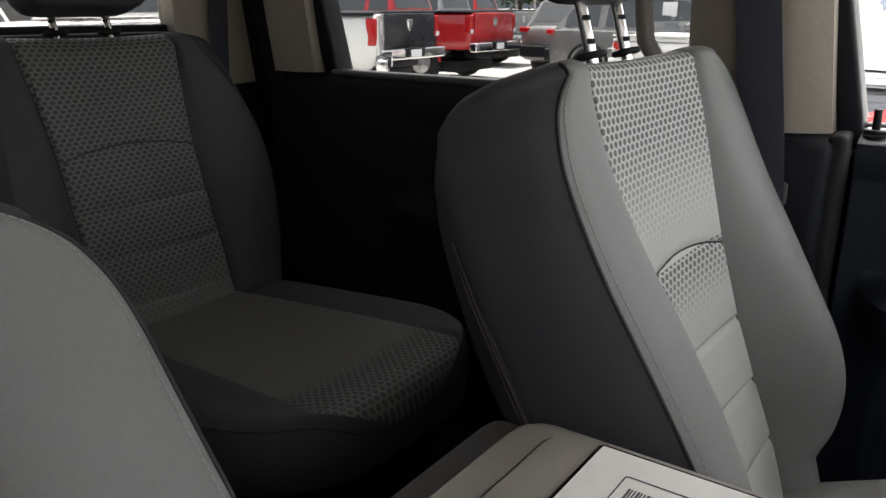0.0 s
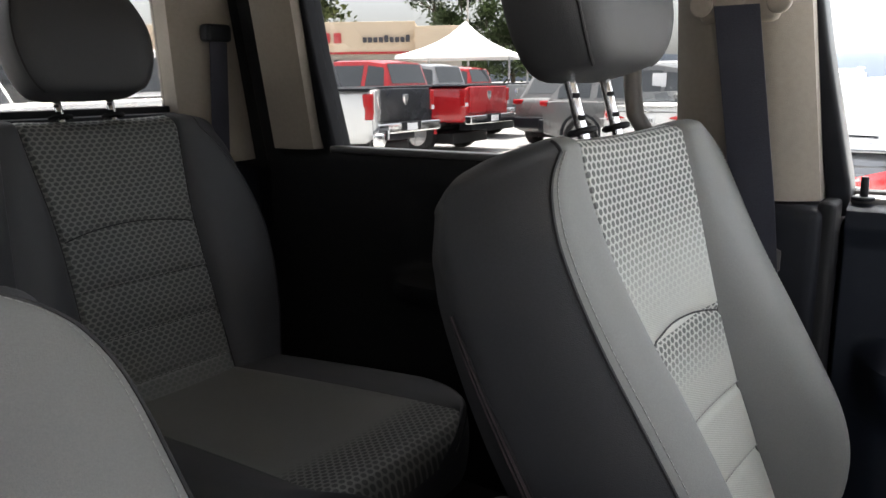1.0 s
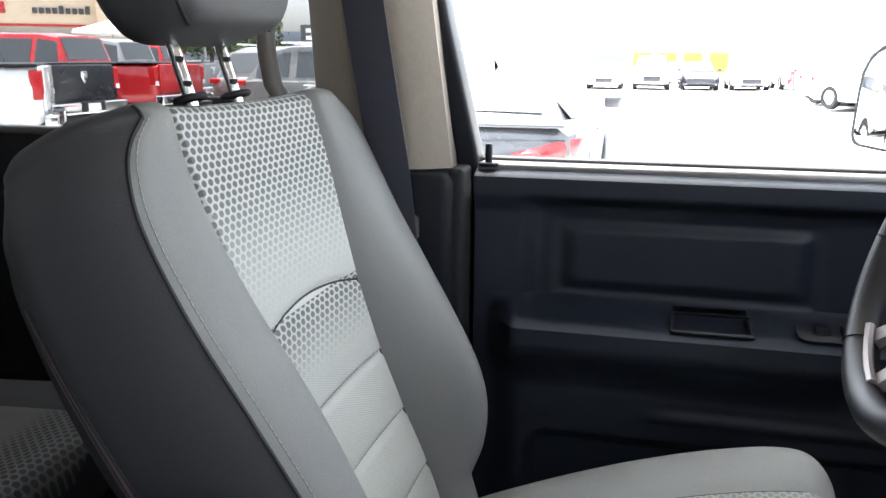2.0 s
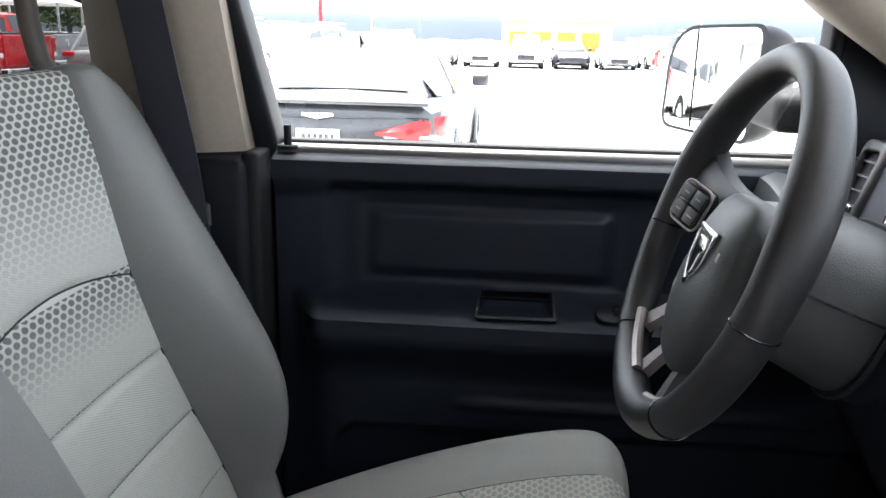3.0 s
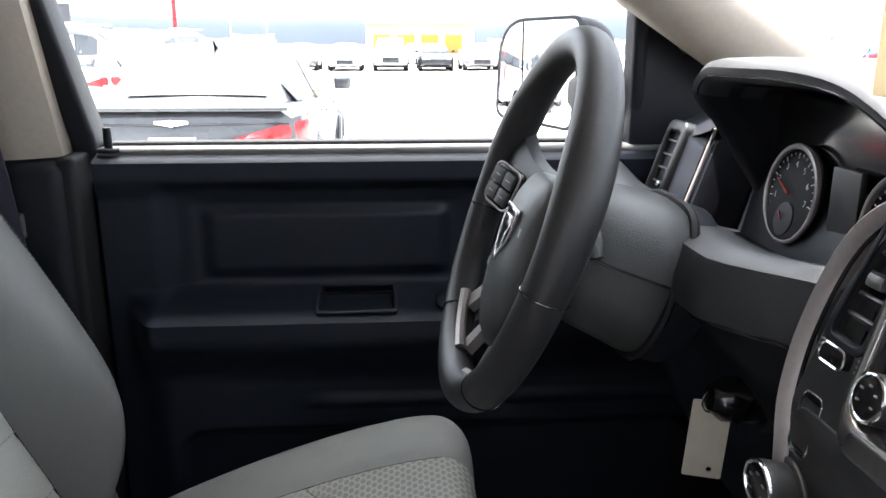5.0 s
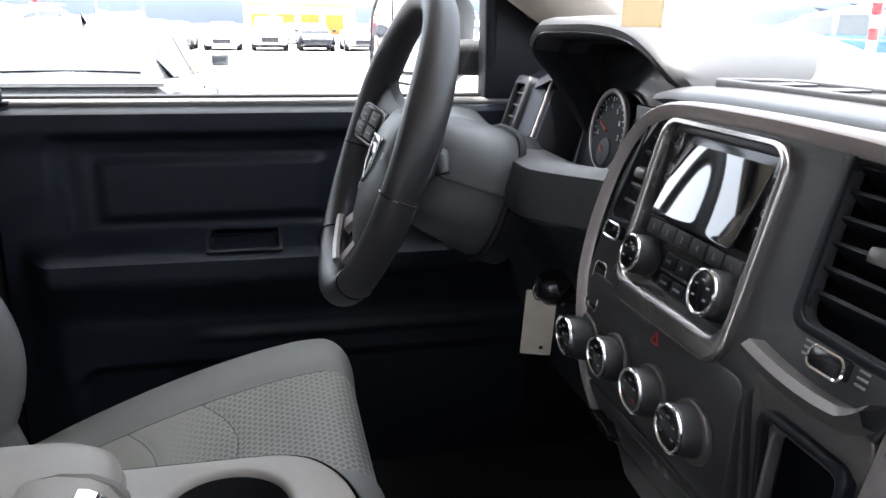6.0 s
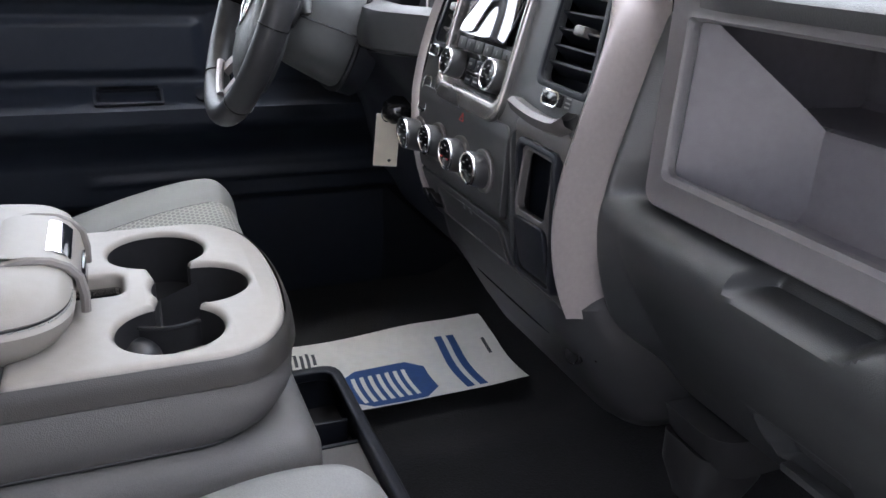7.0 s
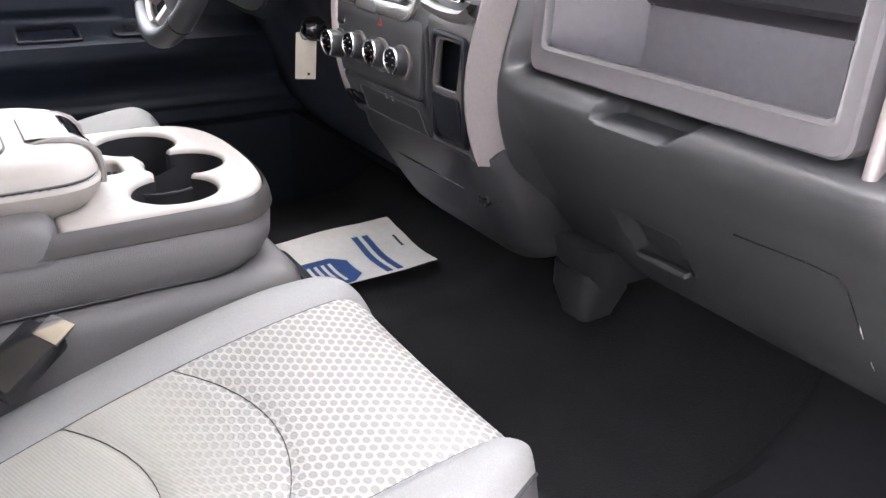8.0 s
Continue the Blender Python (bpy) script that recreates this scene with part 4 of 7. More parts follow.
bmesh.ops.delete(face_bm, geom=[f for f in face_bm.faces if 0.266 < f.calc_center_median().x < 0.648 and 1.188 < f.calc_center_median().z < 1.338], context="FACES")
part("passenger_face", face_bm, DASH, dash, "charcoal passenger face with open upper bin and glove box")
# open bin: a trough deeper than its lip, its back wall stepped back above a ledge
BX0, BX1 = 0.270, 0.645
part("bin_liner", sheet([[(x, y, z) for x in spans(0.348, BX1, 12)] for y, z in ((0.100, 1.190), (0.106, 1.180), (0.118, 1.176), (0.150, 1.176), (0.164, 1.179), (0.171, 1.188), (0.171, 1.248), (0.174, 1.2525), (0.182, 1.2535))]), BINLINER, dash, "grey moulded lining of the open bin")
part("bin_upper", sheet([[(x, y, z) for x in spans(BX0, BX1, 12)] for y, z in ((0.182, 1.2535), (0.300, 1.250), (0.306, 1.256), (0.300, 1.338), (0.290, 1.342), (0.110, 1.342))]), BINLINER, dash, "shaded recess in the bin's upper half")
part("bin_side", sheet([[(x, y, z) for z in (1.176, 1.19, 1.21, 1.26, 1.342)] for x, y in ((BX1 + 0.004, 0.094), (BX1, 0.104), (BX1, 0.306))]), BINLINER, dash)
part("bin_side", sheet([[(x, y, lerp(1.176, top, f)) for f in (0, 0.1, 0.3, 0.6, 1.0)] for x, y, top in ((BX0 - 0.004, 0.094, 1.342), (BX0 + 0.004, 0.100, 1.336), (0.338, 0.163, 1.266), (0.345, 0.169, 1.258), (0.350, 0.1712, 1.2535))]), BINLINER, dash, "slanting side of the open bin")
part("bin_side_floor", sheet([[(x, y, 1.1765) for y in (0.095, 0.172)] for x in (BX0 - 0.004, 0.349)]), BINLINER, dash)
part("bin_side_upper", box(BX0 - 0.002, BX0, 0.100, 0.306, 1.250, 1.342, 0.0005), BINLINER, dash)
gline = [(0.560, 1.072), (0.640, 1.076), (0.668, 1.074), (0.676, 1.062), (0.680, 1.02), (0.682, 0.96)]
part("glove_box_gap", tube([(x, pass_y(x, z) + 0.0002, z) for x, z in gline], 0.0012, 5), BLACK, dash)
loops = []
for x0, x1, z0, z1, r, dy in ((0.251, 0.661, 1.172, 1.357, 0.016, 0.022), (0.252, 0.660, 1.173, 1.356, 0.016, -0.002), (0.255, 0.657, 1.176, 1.353, 0.015, -0.0055), (0.270, 0.644, 1.196, 1.335, 0.010, -0.0055), (0.273, 0.6415, 1.199, 1.331, 0.008, -0.0075), (0.2765, 0.638, 1.203, 1.328, 0.008, -0.004), (0.277, 0.6375, 1.2035, 1.3275, 0.008, 0.002), (0.274, 0.6405, 1.200, 1.3305, 0.009, 0.0055), (0.268, 0.6465, 1.192, 1.3365, 0.010, 0.010)):
    loops.append([(x, 0.088 + 0.05 * sstep(0.66, 0.80, x) ** 2 + 0.10 * (z - 1.18) * (1 - sstep(1.28, 1.36, z)) + dy, z) for x, z in rrect((x0 + x1) / 2, (z0 + z1) / 2, x1 - x0, z1 - z0, r, 6)])
part("bin_frame", sheet(loops, closed=True), BINFRAME, dash, "satin grey frame round the open bin")
part("latch_bar", box(0.385, 0.462, 0.166, 0.180, 0.962, 0.970, 0.003), DASH, dash, "glove box latch")
part("under_panel", sheet([[(x, y, z) for x in spans(0.20, 0.82, 10)] for y, z in ((0.30, 0.86), (0.42, 0.82), (0.60, 0.84), (0.80, 0.90))]), DARK, dash)
rows = []
for k in range(9):
    t = k / 8
    z = lerp(0.935, 0.855, t)
    ring = [(0.225 + q * 1.0, 0.20 + 0.05 * t + r, z - 0.015) for q, r in rrect(0, 0.05, 0.15 - 0.06 * t, 0.13, 0.03, 4)]
    rows.append(ring)
part("heater_duct", sheet(rows, closed=True, cap=True), PANEL, dash, "black heater duct under the dash")
rows = [[(0.216 + p * f, 0.265 + q * f, z) for p, q in rrect(0, 0, 0.085, 0.095, 0.018, 4)] for z, f in ((0.860, 1.0), (0.82, 0.98), (0.785, 0.72), (0.775, 0.66))]
part("duct_mouth", sheet(rows, closed=True, cap=True), PANEL, dash)

# right end vent
m = frame_of((0.722, 0.112, 1.205), (1, 0.25, 0), (0, 0.1, 1))
part("end_vent_frame", plate([rrect(0, 0, 0.11, 0.18, 0.025), rrect(0, 0, 0.085, 0.155, 0.016)], 0.014, 0.005, m), SILVER, dash, "silver vent surround")
part("end_vent_back", box(-0.037, 0.037, -0.067, 0.067, -0.03, -0.02, 0.001, m=m), BLACK, dash)
for k in range(5):
    part("vane", box(-0.037, 0.037, -0.055 + k * 0.026, -0.046 + k * 0.026, -0.018, 0.0, 0.002, m=m), DARK, dash)

# ---- centre stack ----
stack = thing("centre_stack", "charcoal centre stack with radio, vents and climate knobs", "centre stack", (0, 0.1, 1.0))
SLOPE = 0.265
EY = Vector((0, SLOPE, 1)).normalized()


def face(x, z, off=0.0):
    """The stack's face: a point at (x, z), off metres out of it towards the seats."""
    return Vector((x, 0.030 + SLOPE * (z - 1.21), z)) + Vector((0, -EY.z, EY.y)) * off


def on_face(x, z, off=0.0):
    return frame_of(face(x, z, off), (1, 0, 0), EY)


# body behind the face
rows = []
for z, hw, y0 in ((1.03, 0.155, 0.012), (1.06, 0.175, 0.006), (1.12, 0.180, 0.015), (1.20, 0.180, 0.038), (1.30, 0.180, 0.066), (1.375, 0.170, 0.095)):
    rows.append([(p * 1.0, y0 + 0.016 + q + 0.16, z) for p, q in rrect(0.035, 0, hw * 2, 0.32, 0.03, 4)])
part("stack_body", sheet(rows, closed=True, cap=True), DARK, stack)

# silver surround: one rounded moulding up the right side, over the top and down the left
U = [(0.217, 1.042, -0.004), (0.217, 1.07, -0.005), (0.217, 1.12, -0.005), (0.217, 1.165, -0.004), (0.217, 1.205, -0.003), (0.217, 1.242, 0.001), (0.217, 1.275, 0.004), (0.215, 1.310, 0.009), (0.207, 1.336, 0.013), (0.190, 1.353, 0.014), (0.160, 1.360, 0.013), (0.10, 1.363, 0.011), (0.02, 1.364, 0.010), (-0.06, 1.363, 0.009), (-0.112, 1.358, 0.009), (-0.147, 1.340, 0.009), (-0.168, 1.305, 0.008), (-0.176, 1.25, 0.007), (-0.170, 1.205, 0.006), (-0.154, 1.165, 0.006), (-0.142, 1.11, 0.006), (-0.138, 1.055, 0.006)]
fine = []
for k in range(len(U) - 1):
    for q in range(6):
        a_, b_, c_, d_ = (Vector(U[max(0, k - 1)]), Vector(U[k]), Vector(U[k + 1]), Vector(U[min(len(U) - 1, k + 2)]))
        t = q / 6
        fine.append(0.5 * ((2 * b_) + (c_ - a_) * t + (2 * a_ - 5 * b_ + 4 * c_ - d_) * t * t + (3 * b_ - a_ - 3 * c_ + d_) * t ** 3))
fine.append(Vector(U[-1]))
rows, groove = [], []
for k, p in enumerate(fine):
    d = fine[min(k + 1, len(fine) - 1)] - fine[max(k - 1, 0)]
    nx, nz = Vector((d.y, -d.x)).normalized()
    row = []
    for w, o in ((-0.010, 0.004), (-0.0085, 0.008), (-0.004, 0.011), (0.0, 0.0125)):
        row.append(tuple(face(p.x + nx * w, p.y + nz * w, o)))
    for q in spans(0, 1, 9)[1:]:
        a = math.pi / 2 * q
        row.append(tuple(face(p.x + nx * p.z * math.sin(a), p.y + nz * p.z * math.sin(a), 0.0125 - 0.052 * (1 - math.cos(a)))))
    row.append(tuple(face(p.x - nx * 0.010, p.y - nz * 0.010, -0.03)))
    rows.append(row)
    groove.append(row[0])
part("surround", sheet(rows, closed=True, cap=True), SILVER, stack, "satin silver surround of the stack")
part("surround_gap", tube(groove, 0.0018, 5), BLACK, stack)
# top cap behind the surround, with a storage tray
rows = []
brow_x = spans(-0.175, 0.300, 46)


def brow_front(x):
    return 0.070 + 0.012 * abs((x - 0.03) / 0.21) ** 2.5


def brow_z(x, t):
    return 1.374 + 0.006 * min(1, t * 6) - 0.008 * min(1.0, abs(x - 0.03) / 0.21) ** 3


rows.append([(x, brow_front(x) + 0.012, lerp(1.356, 1.350, sstep(0.20, 0.25, x))) for x in brow_x])
rows.append([(x, brow_front(x) + 0.001, lerp(1.362, 1.356, sstep(0.20, 0.25, x))) for x in brow_x])
rows.append([(x, brow_front(x) - 0.001, brow_z(x, 0) - 0.005) for x in brow_x])
for t in spans(0, 1, 22):
    rows.append([(x, brow_front(x) + 0.16 * t + 0.003, brow_z(x, t)) for x in brow_x])
part("brow", sheet(rows), DASH, stack, "rounded charcoal brow over the radio")
mt_ = frame_of((0.02, 0.140, 1.3795), (1, 0, 0), (0, 1, 0))
part("tray_rim", plate([rpoly([(-0.145, -0.034), (0.145, -0.034), (0.125, 0.038), (-0.125, 0.038)], 0.02), rpoly([(-0.134, -0.027), (0.134, -0.027), (0.116, 0.031), (-0.116, 0.031)], 0.016)], 0.005, 0.002, mt_), DASH, stack, "rim of the tray on top of the dash")
part("tray_floor", plate([rpoly([(-0.139, -0.030), (0.139, -0.030), (0.120, 0.034), (-0.120, 0.034)], 0.016)], 0.001, 0.0, mt_ @ Matrix.Translation((0, 0, 0.0005))), RUBBER, stack, "black rubber tray liner")

for k in range(4):
    part("tray_rib", box(-0.012, 0.012, -0.022, 0.024, 0.0012, 0.0035, 0.001, m=mt_ @ Matrix.Translation((-0.09 + k * 0.06, 0.002, 0))), DASH, stack)

# inner panel with openings for radio and vents
outer = rpoly([(-0.150, -0.160), (0.100, -0.160), (0.102, -0.008), (0.208, -0.002), (0.203, 0.10), (0.190, 0.160), (-0.110, 0.160), (-0.152, 0.09), (-0.162, -0.02)], [0.02, 0.01, 0.01, 0.03, 0.03, 0.03, 0.03, 0.03, 0.02])
radio_hole = rrect(-0.013, 0.068, 0.160, 0.138, 0.018)
rv = rpoly([(0.120, 0.048), (0.205, 0.046), (0.188, 0.148), (0.116, 0.152)], 0.012)
lv = rpoly([(-0.150, 0.048), (-0.112, 0.048), (-0.102, 0.148), (-0.128, 0.146)], 0.010)
part("panel", plate([outer, radio_hole, rv, lv], 0.006, 0.002, on_face(0, 1.21)), DASH, stack, "charcoal panel round the radio and vents")
part("panel_back", box(-0.16, 0.215, -0.15, 0.158, -0.050, -0.044, 0.001, m=on_face(0, 1.21)), BLACK, stack)
# radio
radio = part("radio", plate([rrect(0, 0, 0.162, 0.140, 0.016)], 0.012, 0.003, on_face(-0.013, 1.278, -0.010)), BLACK, stack, "black radio unit with colour screen and two knobs")
part("chrome_bezel", plate([rrect(0, -0.004, 0.173, 0.160, 0.024), rrect(0, 0.004, 0.156, 0.134, 0.014)], 0.009, 0.004, on_face(-0.013, 1.279, 0.006)), BEZEL, stack, "satin metal bezel round the radio")
part("screen", plate([rrect(0, 0, 0.116, 0.070, 0.006)], 0.0015, 0.0005, on_face(-0.013, 1.308, 0.006) @ Matrix.Rotation(radians(-11), 4, 'X')), SCREEN, radio, "glossy dark touch screen")
for k in range(6):
    bx = -0.070 + k * 0.0230
    b = part("preset_button", box(-0.0105, 0.0105, -0.0065, 0.0065, 0, 0.005, 0.0015, m=on_face(bx - 0.0015, 1.2645, 0.001)), PANEL, radio)
    part("digit", text_mesh("123456"[k], 0.007, on_face(bx - 0.0015, 1.2645, 0.0065), 0.0002), MARK, b)
for k, (bx, bz) in enumerate(((-0.080, 1.333), (-0.080, 1.297), (0.054, 1.333), (0.054, 1.297))):
    b = part("mode_button", box(-0.0065, 0.0065, -0.016, 0.016, 0, 0.0025, 0.001, m=on_face(bx + (-0.0005 if bx < 0 else 0.0005), bz + 0.004, 0.001)), BLACK, radio)
    part("button_mark", box(-0.004, 0.004, -0.001, 0.001, 0.0025, 0.003, 0, m=on_face(bx, bz - 0.003, 0.001)), MARK, b)
    part("button_mark", tube([on_face(bx, bz + 0.008, 0.0041) @ Vector((0.0028 * math.cos(a), 0.0028 * math.sin(a), 0)) for a in spans(0, 2 * math.pi, 13)[:-1]], 0.0005, 4, closed=True), MARK, b)
for k in range(3):
    b = part("track_button", box(-0.009, 0.009, -0.006, 0.006, 0, 0.004, 0.0015, m=on_face(-0.034 + k * 0.0205, 1.2455, 0.001)), DARK, radio)
    tri = bmesh.new()
    for sx in ((-0.003, 0.001) if k != 1 else (-0.001,)):
        q = on_face(-0.034 + k * 0.0205, 1.2455, 0.0055)
        d = -1 if k == 0 else 1
        tri.faces.new([tri.verts.new(q @ Vector(p)) for p in ((sx - d * 0.0015, 0.0022, 0), (sx + d * 0.0025, 0, 0), (sx - d * 0.0015, -0.0022, 0))])
    part("arrow", tri, MARK, b)
    part("menu_button", box(-0.009, 0.009, -0.005, 0.005, 0, 0.003, 0.001, m=on_face(-0.034 + k * 0.0205, 1.2285, 0.001)), DARK, radio)
    part("menu_mark", box(-0.005, 0.005, -0.001, 0.001, 0.003, 0.0035, 0, m=on_face(-0.034 + k * 0.0205, 1.2285, 0.001)), MARK, radio)
part("chrome_strip", box(-0.030, 0.030, -0.0012, 0.0012, 0, 0.004, 0.001, m=on_face(-0.0135, 1.2375, 0.001)), CHROME, radio)


def knob(parent, x, z, r, h, off, label, marks=True, red=False):
    n = Vector((0, -EY.z, EY.y))
    k = part("knob", cyl(face(x, z, off), n, r * 1.05, h, 36, 0.003, r2=r), PANEL, parent, label)
    part("knob_collar", cyl(face(x, z, off - 0.004), n, r * 1.28, 0.006, 36, 0.002), GRAPHITE, parent)
    ringm = on_face(x, z, off + h)
    part("chrome_ring", tube([ringm @ Vector((r * 0.90 * math.cos(a), r * 0.90 * math.sin(a), 0)) for a in spans(0, 2 * math.pi, 37)[:-1]], r * 0.10, 8, closed=True), CHROME, k, "bright chrome ring")
    part("knob_face", cyl(face(x, z, off + h - 0.001), n, r * 0.82, 0.002, 32, 0.0005), BLACK, k)
    if marks:
        for i, a in enumerate((90, 150, 30, 210, 330)):
            p = ringm @ Matrix.Translation((r * 0.5 * math.cos(radians(a)), r * 0.5 * math.sin(radians(a)), 0.0012))
            part("dial_mark", box(-r * 0.10, r * 0.10, -r * 0.04, r * 0.04, 0, 0.0004, 0, m=p), REDMARK if red and i > 2 else MARK, k)
    return k


knob(radio, -0.070, 1.240, 0.0160, 0.021, 0.0, "black volume knob with chrome ring")
knob(radio, 0.042, 1.243, 0.0172, 0.021, 0.0, "black tuning knob with chrome ring")
climate = part("climate_panel", plate([rpoly([(-0.150, -0.055), (0.100, -0.055), (0.100, 0.05), (-0.150, 0.05)], 0.015)], 0.004, 0.0015, on_face(0, 1.155, 0.004)), PANEL, stack, "charcoal climate panel")
for i, x in enumerate((-0.070, -0.004, 0.057)):
    knob(stack, x, 1.146, 0.0192, 0.017, 0.008, "black climate knob with bright chrome ring", red=i == 1)
knob(stack, -0.137, 1.138, 0.0208, 0.022, 0.006, "black four-wheel-drive knob with chrome ring")
tri = bmesh.new()
q = on_face(-0.012, 1.189, 0.0085)
for a, b in (((-0.005, -0.004), (0.005, -0.004)), ((0.005, -0.004), (0, 0.005)), ((0, 0.005), (-0.005, -0.004))):
    tube([q @ Vector((*a, 0)), q @ Vector((*b, 0))], 0.0007, 4, bm=tri)
part("hazard_mark", tri, REDMARK, stack, "red hazard triangle")

# vents
def vent(parent, loop, n, z0, z1, x0, x1, tab):
    for k in range(n):
        z = lerp(z0, z1, (k + 0.5) / n)
        # Left vanes in lighter GRAPHITE: the light on them is put into the colour.
        part("vane", box(x0, x1, -0.011, 0.011, -0.0015, 0.0015, 0.001, m=on_face(0, z, -0.009) @ pose(0, 0, 0, 62, 0, 0)), GRAPHITE if x0 < 0 else DARK, parent)
    part("vent_tab", box(-0.009, 0.009, -0.005, 0.005, -0.012, 0.005, 0.003, m=on_face(tab[0], tab[1], 0.001)), GRAPHITE, parent, "grey vent tab")
    for k in range(3):
        x = lerp(x0, x1, (k + 0.5) / 3)
        part("rear_vane", box(x - 0.001, x + 0.001, -(z1 - z0) / 2, (z1 - z0) / 2, -0.040, -0.028, 0, m=on_face(0, (z0 + z1) / 2)), DARK, parent)


right_vent = part("right_vent", plate([rpoly([(0.114, 0.042), (0.212, 0.040), (0.194, 0.156), (0.110, 0.158)], 0.014), rv], 0.004, 0.001, on_face(0, 1.21, 0.003)), DARK, stack, "black centre air vent")
vent(right_vent, rv, 6, 1.262, 1.352, 0.116, 0.204, (0.160, 1.305))
left_vent = part("left_vent", plate([rpoly([(-0.156, 0.042), (-0.107, 0.042), (-0.097, 0.156), (-0.132, 0.152)], 0.012), lv], 0.004, 0.001, on_face(0, 1.21, 0.003)), DARK, stack, "black centre air vent")
vent(left_vent, lv, 6, 1.262, 1.352, -0.150, -0.102, (-0.126, 1.300))
for x, z in ((0.160, 1.243), (-0.127, 1.246)):
    b = part("vent_wheel", box(-0.013, 0.013, -0.006, 0.006, -0.006, 0.008, 0.003, m=on_face(x, z, 0.006)), BLACK, stack, "vent thumb wheel with chrome rim")
    part("wheel_rim", tube([on_face(x, z, 0.013) @ Vector((p, q, 0)) for p, q in rrect(0, 0, 0.028, 0.013, 0.005, 4)], 0.0011, 5, closed=True), CHROME, b)
    for sx in (-1, 1):
        for j in range(3):
            part("vent_mark", box(sx * 0.022 - 0.004, sx * 0.022 + 0.004, -0.004 + j * 0.004, -0.0025 + j * 0.004, 0, 0.0004, 0, m=on_face(x, z, 0.0065)), MARK, stack)
# shelf lip under the right vent, cubby below it
part("shelf_lip", sheet([[face(x, 1.228 + 0.006 * math.sin(math.pi * (x - 0.10) / 0.12) * -1 + 0.020 * sstep(0.185, 0.225, x), o) + Vector((0, 0, dz)) for o, dz in ((0.0, 0.006), (0.016, 0.005), (0.022, 0.0), (0.018, -0.008), (0.0, -0.012))] for x in spans(0.100, 0.202, 16)]), GRAPHITE, stack, "satin shelf lip under the vent")
part("cubby_panel", plate([rpoly([(0.104, -0.178), (0.207, -0.172), (0.207, 0.010), (0.104, 0.010)], 0.012), rpoly([(0.136, -0.080), (0.190, -0.079), (0.191, -0.020), (0.137, -0.019)], 0.008)], 0.005, 0.002, on_face(0, 1.21, 0.002)), GRAPHITE, stack, "graphite panel with a storage cubby")
part("cubby_rim", plate([rpoly([(0.124, -0.160), (0.201, -0.158), (0.203, -0.010), (0.126, -0.008)], 0.012), rpoly([(0.130, -0.153), (0.195, -0.152), (0.197, -0.016), (0.132, -0.015)], 0.009)], 0.005, 0.002, on_face(0, 1.21, 0.008)), DARK, stack, "black cubby rim")
part("cubby_pocket", box(0.130, 0.200, -0.085, -0.012, -0.045, -0.040, 0.001, m=on_face(0, 1.21)), RUBBER, stack)
part("cubby_door", plate([rpoly([(0.133, -0.151), (0.192, -0.149), (0.193, -0.086), (0.134, -0.088)], 0.008)], 0.004, 0.002, on_face(0, 1.21, 0.006)), DARK, stack)
# lower panels
part("lower_drawer", plate([rpoly([(-0.135, -0.036), (0.100, -0.036), (0.100, 0.030), (-0.140, 0.030)], 0.010)], 0.004, 0.002, on_face(0, 1.070, 0.004)), PANEL, stack, "black lower panel with power outlets")
part("drawer_line", tube([on_face(0, 1.070, 0.0085) @ Vector((p, q, 0)) for p, q in rrect(0.005, -0.004, 0.175, 0.046, 0.006, 3)], 0.0012, 4, closed=True), GRAPHITE, stack)
for x in (-0.115, -0.095):
    part("power_outlet", cyl(face(x, 1.062, 0.004), (0, -EY.z, EY.y), 0.011, 0.014, 20, 0.002), BLACK, stack, "black power outlet cap with chrome rim")
for x in (0.0, 0.018):
    part("outlet_mark", box(-0.003, 0.003, -0.004, 0.004, 0, 0.0004, 0, m=on_face(x, 1.087, 0.0085)), MARK, stack)
# switch bank at the left of the panel
bank = part("switch_bank", plate([rrect(0, 0, 0.024, 0.046, 0.006)], 0.006, 0.002, on_face(-0.136, 1.192, 0.000)), BLACK, stack, "small black switch bank with chrome rim")
part("bank_rim", tube([on_face(-0.136, 1.192, 0.0065) @ Vector((p, q, 0)) for p, q in rrect(0, 0, 0.024, 0.046, 0.006, 4)], 0.0009, 5, closed=True), CHROME, bank)
# below the radio the face turns upright and then falls back
for ob in stack.children_recursive:
    for v in ob.data.vertices:
        dz = max(0.0, 1.2 - v.co.z)
        v.co.y += 2.5 * dz * dz + 0.010

# lower stack, falling away to the tunnel
rows = []
for z, y, xl, xr in ((1.066, 0.085, -0.120, 0.200), (1.060, 0.058, -0.132, 0.216), (1.050, 0.044, -0.135, 0.222), (1.015, 0.054, -0.132, 0.224), (0.977, 0.080, -0.128, 0.221), (0.930, 0.110, -0.122, 0.216), (0.895, 0.135, -0.116, 0.205), (0.870, 0.165, -0.108, 0.190), (0.855, 0.22, -0.100, 0.170)):
    rows.append([(p, y + q, z) for p, q in rpoly([(xl, 0), (xr, 0), (xr, 0.35), (xl, 0.35)], [0.05, 0.05, 0.02, 0.02], 6)])
part("lower_cover", sheet(rows, closed=True, cap=True), PANEL, stack, "charcoal lower stack cover")
part("cover_seam", tube([(x, 0.072 + 0.02 * (abs(x - 0.05) / 0.17) ** 4, 0.988) for x in spans(-0.115, 0.212, 14)], 0.0016, 5), BLACK, stack)
lampk = part("side_lamp", cyl((0.186, 0.082, 0.985), (0.25, -1, 0.2), 0.012, 0.008, 24, 0.002), BLACK, stack, "small round chrome-edged socket")
